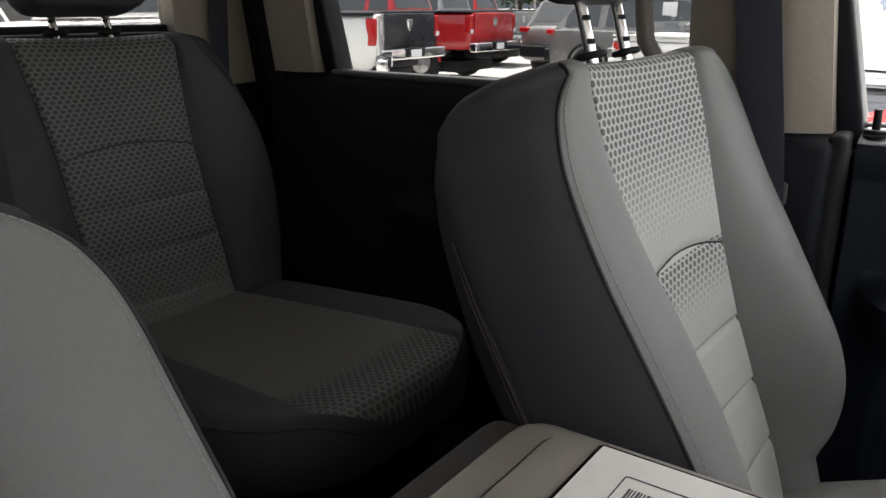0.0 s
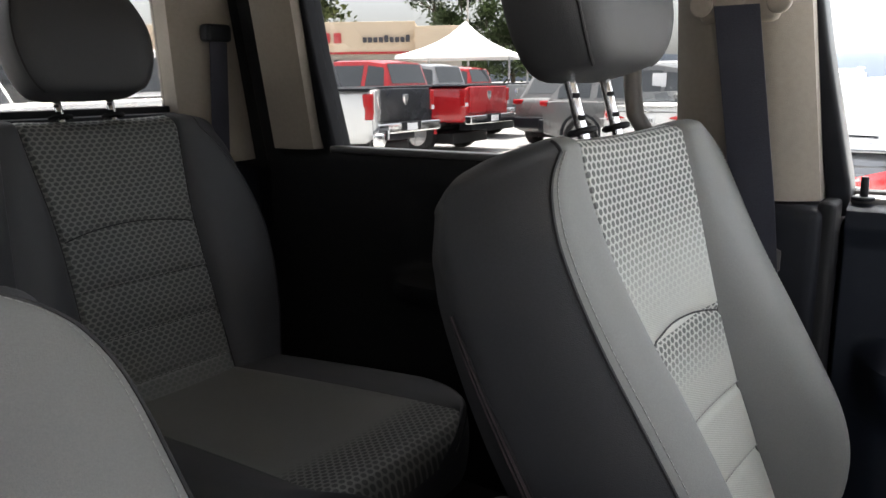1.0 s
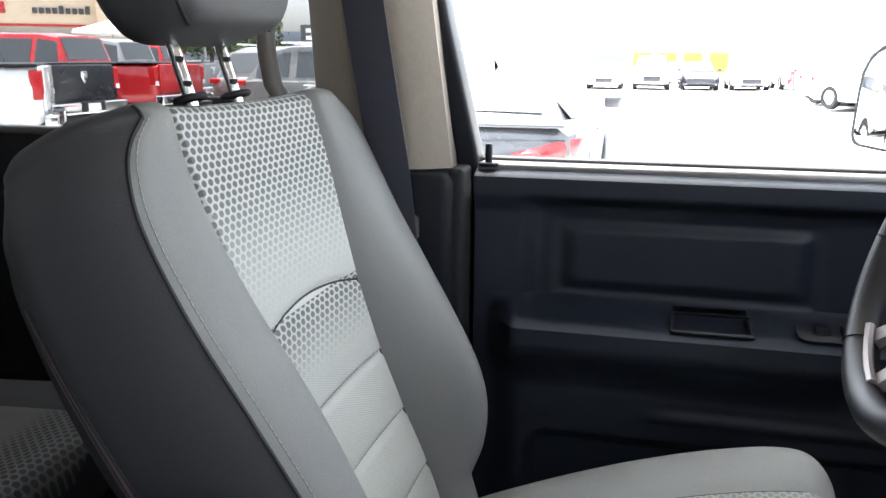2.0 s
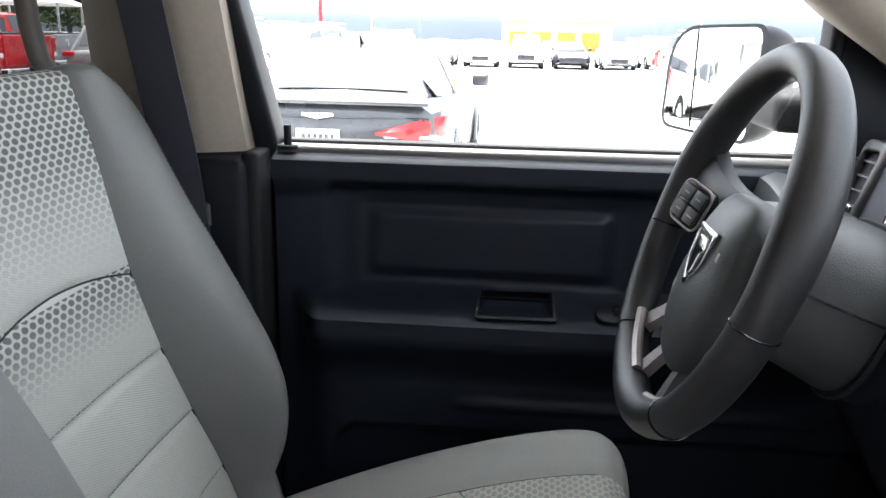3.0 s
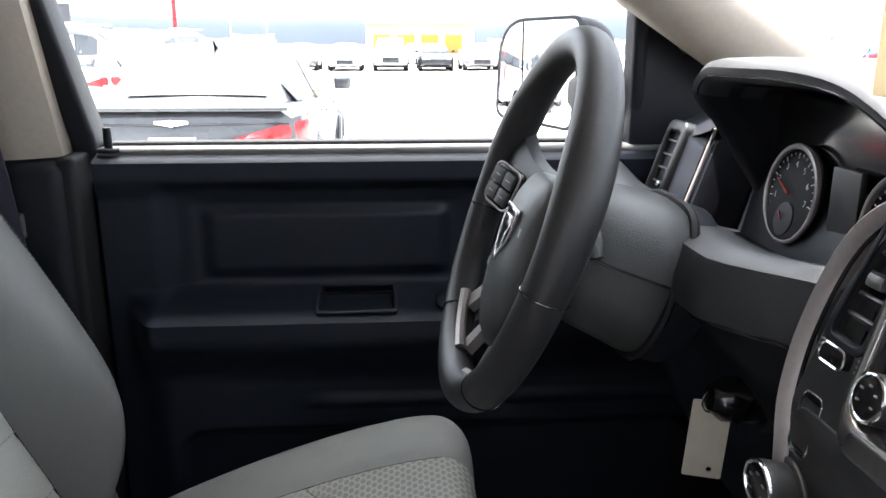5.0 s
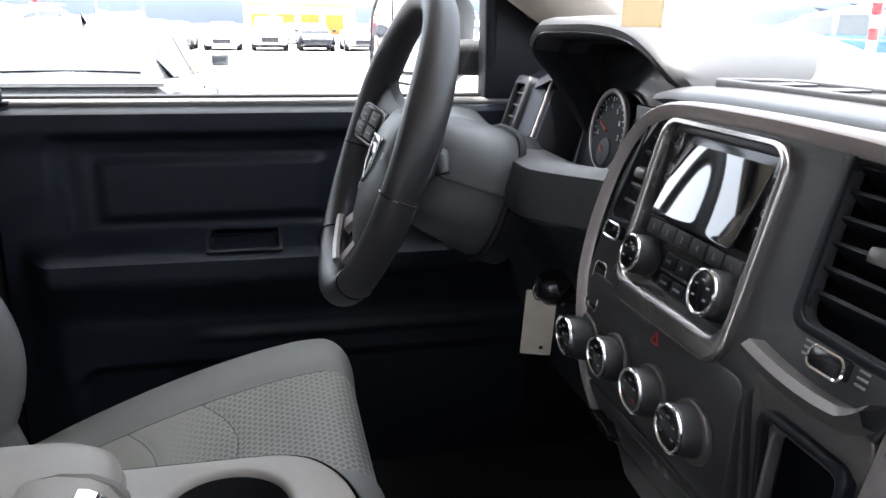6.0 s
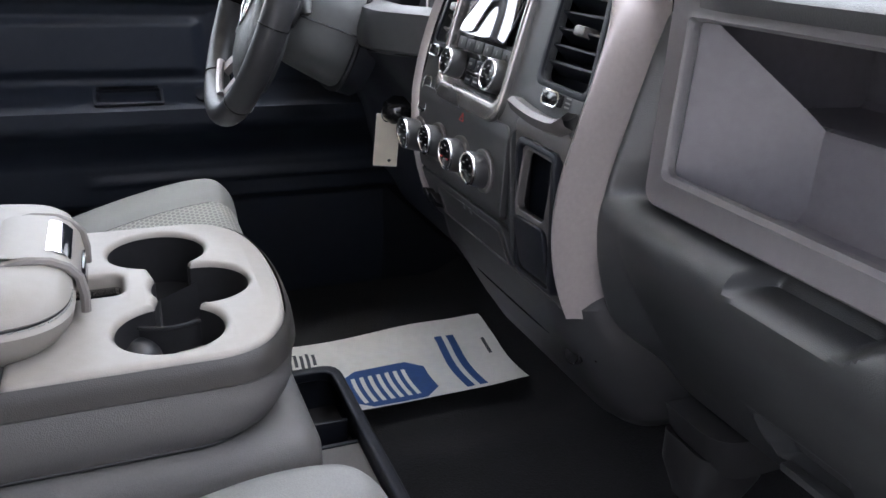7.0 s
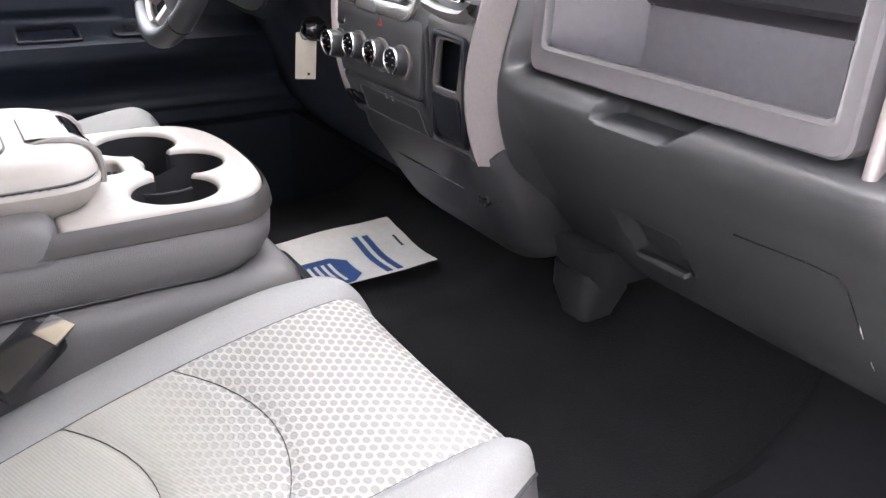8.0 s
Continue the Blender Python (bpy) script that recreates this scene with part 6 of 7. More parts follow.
for dz, g in ((0.001, 0.0015), (-0.004, 0.0055), (-0.012, 0.0080), (-0.022, 0.0095), (-0.025, 0.006)):
    ring = console_ring(g, -0.60, g)
    rows2.append([(x, y, ZC - 0.004 + dz) for x, y in ring])
part("tray_edge", sheet(rows2, closed=True), TRAYEDGE, console, "darker edge of the tray")
# cloth sides that rise to the lid behind the tray
rows = [[(x, y, ZC + dz) for x, y in rpoly([(CX0 - g, -0.90), (CX1 + g, -0.90), (CX1 + g, -0.425 - h), (CX0 - g, -0.425 - h)], [0.02, 0.02, 0.03, 0.03], 8)] for dz, g, h in ((-0.030, 0.0095, 0.010), (-0.005, 0.0095, 0.014), (0.008, 0.006, 0.020), (0.014, -0.002, 0.028), (0.016, -0.016, 0.04))]
part("lid_base", sheet(rows, closed=True, cap=True), CLOTH, console, "grey cloth sides below the armrest lid")
# padded armrest lid
rows = []
for dz, g in ((-0.004, 0.020), (0.006, 0.010), (0.018, 0.002), (0.030, -0.001), (0.034, 0.001), (0.036, 0.0035), (0.039, 0.001), (0.046, 0.003), (0.053, 0.010), (0.058, 0.022), (0.060, 0.040)):
    ring = rpoly([(-0.118 + g, -0.835), (0.166 - g, -0.835), (0.166 - g, -0.384 - g), (-0.118 + g, -0.384 - g)], [0.03, 0.03, 0.060, 0.060], 10)
    rows.append([(x, y, ZC + dz) for x, y in ring])
arm = part("armrest_lid", sheet(rows, closed=True, cap=True), CONSOLE, console, "padded grey armrest lid with stitched top")
part("lid_seam", tube(rows[5], 0.0020, 6, closed=True), PIPING, arm)
part("lid_stitching", stitches([(x, y, z + 0.0012) for x, y, z in rows[4]], 0.008, 0.005), THREAD, arm)
pad_ring = rpoly([(-0.078, -0.80), (0.126, -0.80), (0.126, -0.468), (-0.078, -0.468)], [0.02, 0.02, 0.05, 0.05], 8)
part("top_pad", plate([pad_ring], 0.004, 0.0038, Matrix.Translation((0, 0, ZC + 0.0605))), CONSOLE, arm, "raised stitched pad")
part("pad_seam", tube([(x, y, ZC + 0.0608) for x, y in pad_ring], 0.0018, 6, closed=True), PIPING, arm)
# latch in the lid's front
lat = part("latch", sheet([[(x, y, ZC + z) for x in spans(-0.036 + ins, 0.080 - ins, 6)] for y, z, ins in ((-0.448, 0.0575, 0.014), (-0.446, 0.0625, 0.008), (-0.440, 0.0645, 0.003), (-0.420, 0.0645, 0.0), (-0.400, 0.0615, 0.0), (-0.388, 0.0545, 0.0), (-0.3805, 0.0430, 0.0), (-0.378, 0.0250, 0.002), (-0.379, 0.0080, 0.006))]), CONSOLE, arm, "grey latch handle")
for x in (-0.037, 0.081):
    part("latch_side", tube([(x, y, ZC + z) for y, z in ((-0.440, 0.0575), (-0.420, 0.0610), (-0.400, 0.0585), (-0.387, 0.0520), (-0.379, 0.0420), (-0.3765, 0.0250), (-0.3775, 0.0080))], 0.0045, 8), TAUPE, lat, "taupe edge of the latch")
part("latch_slot", sheet([[(x, y, ZC + z) for x in (-0.018, 0.062)] for y, z in ((-0.4045, 0.0630), (-0.398, 0.0620), (-0.390, 0.0573), (-0.385, 0.0515))]), MIRROR, lat, "bright polished latch strip")
part("latch_recess", box(0.004, 0.052, -0.3785, -0.3755, ZC + 0.014, ZC + 0.038, 0.0015, 2), BLACK, lat)

# centre cushion below the console and the floor tray before it
mid = thing("centre_seat_cushion", "grey cloth middle seat cushion under the console", "seat", (0.0, -0.5, 0.8))
part("pad", box(-0.16, 0.205, -0.80, -0.186, 0.80, 0.958, 0.040, 5), CLOTH, mid)
part("pad_base", box(-0.155, 0.16, -0.72, -0.24, 0.65, 0.81, 0.02, 3), DARK, mid)
tray = thing("floor_tray", "black plastic storage tray on the floor before the middle seat", "tray", (0.0, -0.1, 0.66))
part("tray_frame", plate([rpoly([(-0.165, -0.235), (0.165, -0.235), (0.165, -0.08), (-0.165, -0.08)], 0.03), rpoly([(-0.150, -0.22), (0.150, -0.22), (0.150, -0.095), (-0.150, -0.095)], 0.02)], 0.008, 0.003, Matrix.Translation((0, 0, 0.800))), DARK, tray)
part("tray_wall", sheet([[(x, y, z) for x, y in rpoly([(-0.165, -0.235), (0.165, -0.235), (0.165, -0.08), (-0.165, -0.08)], 0.03)] for z in (0.798, 0.64)], closed=True), DARK, tray)
part("tray_floor", box(-0.16, 0.16, -0.23, -0.085, 0.735, 0.742, 0.001), RUBBER, tray)
for x in (-0.06, -0.01):
    part("tray_rib", box(x - 0.003, x + 0.003, -0.22, -0.095, 0.742, 0.785, 0.002), DARK, tray)
part("tray_lid", box(-0.005, 0.15, -0.22, -0.095, 0.775, 0.785, 0.003), GRAPHITE, tray)

# ---- paper mat, rubber mat, buckle ----
matp = thing("paper_floor_mat", "white paper floor mat with blue print on the driver's floor", "floor mat", (-0.40, 0.1, 0.64))
NM = 24
outl = lambda u, v: (lerp(-0.515, -0.27, u) + 0.006 * math.sin(v * 7) * (1 - u), lerp(-0.12, 0.305, v) + 0.008 * math.sin(u * 5 + 1))
rows = []
for i in range(NM + 1):
    row = []
    for j in range(NM + 1):
        u, v = j / NM, i / NM
        x, y = outl(u, v)
        z = 0.646 + 0.003 * noise.noise((x * 7, y * 7, 3)) + 0.006 * sstep(0.80, 1.0, v) + 0.008 * sstep(0.2, 0.0, u) * v
        row.append((x, y, z))
    rows.append(row)


def mat_point(u, v, up=0.0012):
    i, j = min(NM - 1e-6, v * NM), min(NM - 1e-6, u * NM)
    a, b = int(i), int(j)
    p = [Vector(rows[a + p][b + q]) for p, q in ((0, 0), (0, 1), (1, 0), (1, 1))]
    fu, fv = j - b, i - a
    return p[0].lerp(p[1], fu).lerp(p[2].lerp(p[3], fu), fv) + Vector((0, 0, up))


def print_patch(u0, u1, v0, v1, mat, name, cut=0.0, n=10):
    g = []
    for i in range(n + 1):
        v = lerp(v0, v1, i / n)
        e = cut * max(0, abs(i / n - 0.5) - 0.30) / 0.20
        g.append([mat_point(lerp(u0 + e, u1 - e, j / n), v) for j in range(n + 1)])
    return part(name, sheet(g), mat, matp)


part("sheet", sheet(rows), PAPER, matp, "white creased paper")
print_patch(0.50, 0.99, 0.24, 0.62, INK, "logo_shape", 0.10)
for k in range(2):
    print_patch(0.22, 0.97, 0.725 + k * 0.058, 0.760 + k * 0.058, INK, "blue_stripe")
for k in range(7):
    v = 0.29 + k * 0.037
    g = [[mat_point(lerp(0.60, 0.94, j / 6), v + q, 0.0024) for j in range(7)] for q in (0.0, 0.018)]
    part("logo_bar", sheet(g), PAPER, matp)
for k in range(6):
    print_patch(0.14 + (k % 2) * 0.02, 0.40 - (k % 3) * 0.04, 0.02 + k * 0.026, 0.034 + k * 0.026, GREYINK, "text_bar", n=4)
print_patch(0.35, 0.60, 0.93, 0.945, GREYINK, "text_bar", n=4)

# rubber mat in the passenger footwell, following the toe board
pmat = thing("rubber_floor_mat", "dark grey rubber mat in the passenger footwell", "floor mat", (0.64, 0.3, 0.63))
grid = [[(x, y, floor_z(x, y)) for x in spans(0.485, 0.80, 16)] for y in spans(-0.05, 0.60, 34)]
edge = lambda i, j: min(i, 33 - i, j, 15 - j)
part("mat_sheet", sheet([[(x, y, z + (0.004 if edge(i, j) == 0 else 0.016 if edge(i, j) == 1 else 0.011)) for j, (x, y, z) in enumerate(r)] for i, r in enumerate(grid)]), MATRUBBER, pmat)

# seat belt at the driver's pillar
belt = thing("seat_belt", "black seat belt hanging on the tan pillar", "seat belt", (-0.77, -0.83, 1.0))
rows = []
for t in spans(0, 1, 20):
    z = lerp(1.585, 0.75, t)
    x = lean(-0.752, z) + 0.010 * math.sin(t * 3)
    yc = lerp(-0.840, -0.745, t)
    w = 0.032
    rows.append([(x, yc - w, z), (x + 0.0015, yc, z), (x, yc + w, z), (x - 0.0025, yc + w, z), (x - 0.0025, yc - w, z)])
part("webbing", sheet(rows, closed=True, cap=True), BELT, belt)
part("guide", box(-0.775, -0.715, -0.898, -0.783, 1.560, 1.615, 0.018, 4), TAN, belt, "tan belt guide")
for y in (-0.893, -0.783):
    part("guide_bolt", cyl((-0.722, y, 1.588), (1, 0, 0), 0.017, 0.014, 24, 0.004), TAN, belt)
part("hook", tube([(-0.762, -0.775, 1.222), (-0.748, -0.765, 1.222), (-0.748, -0.765, 1.196), (-0.760, -0.768, 1.190)], 0.004, 8), GRAPHITE, belt, "grey belt stop")
rbelt = thing("rear_seat_belt", "black rear seat belt from the corner trim", "seat belt", (-0.7, -2.0, 1.0))
rows = []
for t in spans(0, 1, 12):
    z = lerp(1.585, 1.30, t)
    xc = lerp(-0.715, -0.700, t)
    rows.append([(xc - 0.024, -1.985, z), (xc, -1.983, z), (xc + 0.024, -1.985, z), (xc + 0.024, -1.988, z), (xc - 0.024, -1.988, z)])
part("webbing", sheet(rows, closed=True, cap=True), BELT, rbelt)
part("guide", box(-0.745, -0.675, -2.005, -1.970, 1.575, 1.615, 0.012, 3, m=None), DARK, rbelt, "black belt guide")
buck = thing("belt_buckle", "black seat belt buckle between seat and console", "buckle", (0.226, -0.5, 0.96))
bkm = pose(0.232, -0.496, 0.940, 20, 15, 40)
part("buckle_body", box(-0.022, 0.022, -0.042, 0.036, -0.013, 0.013, 0.006, m=bkm), BLACK, buck)
part("tongue", box(-0.014, 0.014, 0.030, 0.058, -0.002, 0.002, 0.001, m=bkm @ Matrix.Translation((0.01, -0.01, 0.012))), CHROME, buck, "bright metal latch tongue")
part("buckle_button", box(-0.012, 0.015, 0.034, 0.040, -0.007, 0.007, 0.002, m=bkm), DARK, buck)
part("buckle_strap", tube([(0.215, -0.53, 0.968), (0.205, -0.58, 0.94), (0.20, -0.64, 0.90)], 0.012, 8), BELT, buck)

# document in a clear sleeve on the armrest
doc = thing("document_sleeve", "white printed document in a clear plastic sleeve on the armrest", "document", (0.02, -0.68, 1.108))
dm = Matrix.Translation((0.020, -0.675, ZC + 0.0660))
part("sleeve", plate([rrect(0, 0, 0.203, 0.158, 0.006)], 0.0012, 0.0004, dm), BLACK, doc, "dark edge of the plastic sleeve")
part("document_sheet", plate([rrect(0, 0, 0.195, 0.150, 0.002)], 0.0005, 0.0, dm @ Matrix.Translation((0, 0, 0.0018))), PAPER, doc, "white printed sheet")
part("box_line", tube([dm @ Vector((p, q, 0.0026)) for p, q in rrect(0.01, 0.012, 0.150, 0.105, 0.003, 2)], 0.0007, 4, closed=True), GREYINK, doc)
for k in range(14):
    part("code_bar", box(-0.050, -0.034, -0.032 + k * 0.0026, -0.032 + k * 0.0026 + (0.0012 if k % 3 else 0.0019), 0.0023, 0.0027, 0, m=dm), GREYINK, doc)
for k in range(9):
    part("text_bar", box(-0.022, 0.045 - (k % 4) * 0.009, -0.034 + k * 0.0105, -0.030 + k * 0.0105, 0.0023, 0.0027, 0, m=dm), REDMARK if k == 2 else GREYINK, doc)

# outside mirror
mir = thing("door_mirror", "black door mirror with rounded glass on the driver's door", "mirror", (-1.0, 0.1, 1.3))
mm = frame_of((-1.130, 0.020, 1.404), (0.89, 0.45, 0), (0, 0, 1))
MIRROR_CORNERS = [(-0.126, -0.094), (0.116, -0.104), (0.136, 0.096), (-0.112, 0.094)]
MIRROR_RIM = rpoly(MIRROR_CORNERS, [0.03, 0.025, 0.03, 0.08], 7)
rows = []
for k in range(8):
    t = k / 7
    f = math.sin(math.pi / 2 * (1 - t * 0.75)) ** 0.6
    rows.append([mm @ Vector((p * f, q * f, 0.004 - 0.13 * t)) for p, q in MIRROR_RIM])
part("mirror_shell", sheet(rows, closed=True, cap=True), DARK, mir, "black mirror housing")
part("mirror_glass", plate([rpoly([(x * 0.93, y * 0.94) for x, y in MIRROR_CORNERS], [0.028, 0.02, 0.028, 0.075])], 0.002, 0.001, mm @ Matrix.Translation((0, 0, 0.003))), MIRROR, mir, "mirror glass")
part("glass_divider", tube([mm @ Vector((-0.036, y, 0.0055)) for y in (-0.088, 0.0, 0.088)], 0.0012, 5), BLACK, mir)
part("mirror_arm", box(-1.06, -0.87, 0.060, 0.150, 1.338, 1.400, 0.022, 4), RUBBER, mir)

# mirror tag that hangs before the dash
tag = thing("hanging_card_tag", "cream-yellow card tag hanging from the mirror on a thread", "tag", (0.074, -0.058, 1.42))
CARD = material("cream_yellow_card", (0.90, 0.79, 0.58), 0.7, vary=0.04, scale=60, stain=0.06)
cn = CARD.node_tree
thin = cn.nodes.new("ShaderNodeBsdfTranslucent")
thin.inputs[0].default_value = (0.96, 0.84, 0.62, 1)
blend = cn.nodes.new("ShaderNodeMixShader")
blend.inputs[0].default_value = 0.55
cn.links.new(cn.nodes["Principled BSDF"].outputs[0], blend.inputs[1])
cn.links.new(thin.outputs[0], blend.inputs[2])
cn.links.new(blend.outputs[0], cn.nodes["Material Output"].inputs[0])
part("card", plate([rpoly([(-0.079, 0.0), (0.079, 0.0), (0.079, 0.22), (-0.079, 0.22)], 0.004)], 0.0008, 0.0, frame_of((-0.003, -0.013, 1.4255), (0.957, -0.29, 0), (0, 0, 1))), CARD, tag)
part("thread", tube([(-0.003, -0.013, 1.64), (0.0, -0.02, 1.72), (0.0, -0.03, 1.79)], 0.0012, 6), PIPING, tag)

# ---- outside: the car lot ----
ASPHALT = material("sunlit_asphalt", (0.40, 0.395, 0.385), 0.9, vary=0.2, scale=20, stain=0.2, stain_scale=0.15)
g = [-3000, -600, -150, -60, -50, -40, -30, -25, -12, 0, 4, 8, 12, 16, 20, 25, 34, 60, 150, 600, 3000]


def lot_z(x, y):
    """The lot is level beside the truck and climbs a little ahead of it."""
    return 0.055 * min(30.0, max(0.0, y - 4.0)) * sstep(-50, -30, x)


setting("ground", sheet([[(x, y, lot_z(x, y)) for x in g] for y in g]), ASPHALT, "pale dry asphalt of a car lot", "ground")

WHITEP = material("white_car_paint", (0.78, 0.78, 0.77), 0.25, vary=0.02, coat=0.6)
SILVERP = material("silver_grey_car_paint", (0.28, 0.29, 0.30), 0.3, metal=0.3, vary=0.03, coat=0.6)
GREYP = material("grey_car_paint", (0.17, 0.17, 0.17), 0.3, metal=0.3, vary=0.03, coat=0.6)
GRAPHP = material("graphite_car_paint", (0.045, 0.047, 0.052), 0.25, metal=0.1, vary=0.03, coat=0.6)
REDP = material("red_car_paint", (0.42, 0.012, 0.016), 0.28, vary=0.04, coat=0.6)
BLUEP = material("blue_car_paint", (0.03, 0.10, 0.42), 0.28, metal=0.2, vary=0.04, coat=0.6)
BLACKP = material("black_car_paint", (0.006, 0.007, 0.012), 0.3, vary=0.04, coat=0.2)
AUTOGLASS = material("dark_car_glass", (0.035, 0.04, 0.045), 0.06, vary=0.03, spec=0.9)
LAMPRED = material("red_lamp_lens", (0.42, 0.012, 0.014), 0.15, vary=0.08, scale=60)
LAMPWHITE = material("clear_lamp_lens", (0.75, 0.76, 0.78), 0.12, vary=0.05, scale=40)
RIM = material("alloy_rim", (0.5, 0.5, 0.51), 0.3, metal=0.8, vary=0.05)
PLATE = material("white_number_plate", (0.75, 0.76, 0.78), 0.5, vary=0.03)

# side profiles: (y, underside, shoulder, half width); greenhouse: (y, sill, top, half width at sill, half width at top)
SHAPES = {
    "sedan": dict(L=4.9, low=[(-2.45, 0.42, 0.93, 0.70), (-2.38, 0.30, 1.00, 0.84), (-2.1, 0.24, 1.015, 0.91), (-1.4, 0.22, 0.99, 0.935), (0.0, 0.22, 0.96, 0.935), (1.0, 0.22, 0.96, 0.93), (1.7, 0.22, 0.90, 0.92), (2.2, 0.25, 0.78, 0.86), (2.45, 0.34, 0.62, 0.66)],
                  top=[(-1.75, 0.98, 1.00, 0.72, 0.60), (-1.1, 0.97, 1.34, 0.80, 0.60), (-0.55, 0.96, 1.44, 0.82, 0.60), (0.1, 0.95, 1.45, 0.83, 0.62), (0.55, 0.95, 1.36, 0.82, 0.62), (1.25, 0.94, 0.96, 0.76, 0.66)], wheels=(-1.42, 1.50), r=0.335),
    "suv": dict(L=4.8, low=[(-2.40, 0.50, 1.00, 0.74), (-2.33, 0.36, 1.08, 0.88), (-2.0, 0.30, 1.10, 0.95), (0.0, 0.28, 1.08, 0.96), (1.2, 0.28, 1.08, 0.95), (1.9, 0.30, 1.02, 0.93), (2.25, 0.34, 0.92, 0.86), (2.40, 0.42, 0.75, 0.72)],
                top=[(-2.25, 1.07, 1.10, 0.82, 0.74), (-1.85, 1.07, 1.62, 0.86, 0.68), (-1.3, 1.06, 1.73, 0.88, 0.68), (0.0, 1.05, 1.76, 0.88, 0.68), (0.5, 1.05, 1.68, 0.88, 0.68), (1.30, 1.05, 1.08, 0.82, 0.74)], wheels=(-1.45, 1.46), r=0.37),
    "truck": dict(L=5.8, low=[(-2.90, 0.72, 1.36, 0.94), (-2.80, 0.66, 1.38, 0.99), (-1.0, 0.60, 1.37, 1.00), (-0.55, 0.52, 1.36, 1.00), (1.0, 0.50, 1.30, 1.00), (1.4, 0.50, 1.28, 1.00), (2.4, 0.55, 1.22, 0.98), (2.85, 0.60, 1.10, 0.90), (2.9, 0.66, 0.9, 0.80)],
                  top=[(-0.98, 1.35, 1.37, 0.86, 0.74), (-0.80, 1.35, 1.88, 0.90, 0.72), (-0.4, 1.34, 1.94, 0.92, 0.72), (0.5, 1.32, 1.95, 0.92, 0.72), (0.9, 1.31, 1.86, 0.92, 0.72), (1.55, 1.29, 1.32, 0.86, 0.76)], wheels=(-1.75, 1.95), r=0.42),
}


def wheel_mesh(r):
    t = bmesh.new()
    prof = [(r * 0.62, -0.10), (r * 0.90, -0.115), (r, -0.08), (r, 0.08), (r * 0.90, 0.115), (r * 0.62, 0.10)]
    rows = [[(w, p * math.cos(a), p * math.sin(a)) for p, w in prof] for a in spans(0, 2 * math.pi, 25)]
    sheet(rows, bm=t)
    d = bmesh.new()
    cyl((-0.07, 0, 0), (1, 0, 0), r * 0.63, 0.14, 24, 0.01, bm=d)
    for k in range(5):
        a = 2 * math.pi * k / 5
        box(-0.085, 0.085, r * 0.10, r * 0.58, -0.03, 0.03, 0.01, m=pose(0, 0, 0, math.degrees(a), 0, 0), bm=d)
    return t, d


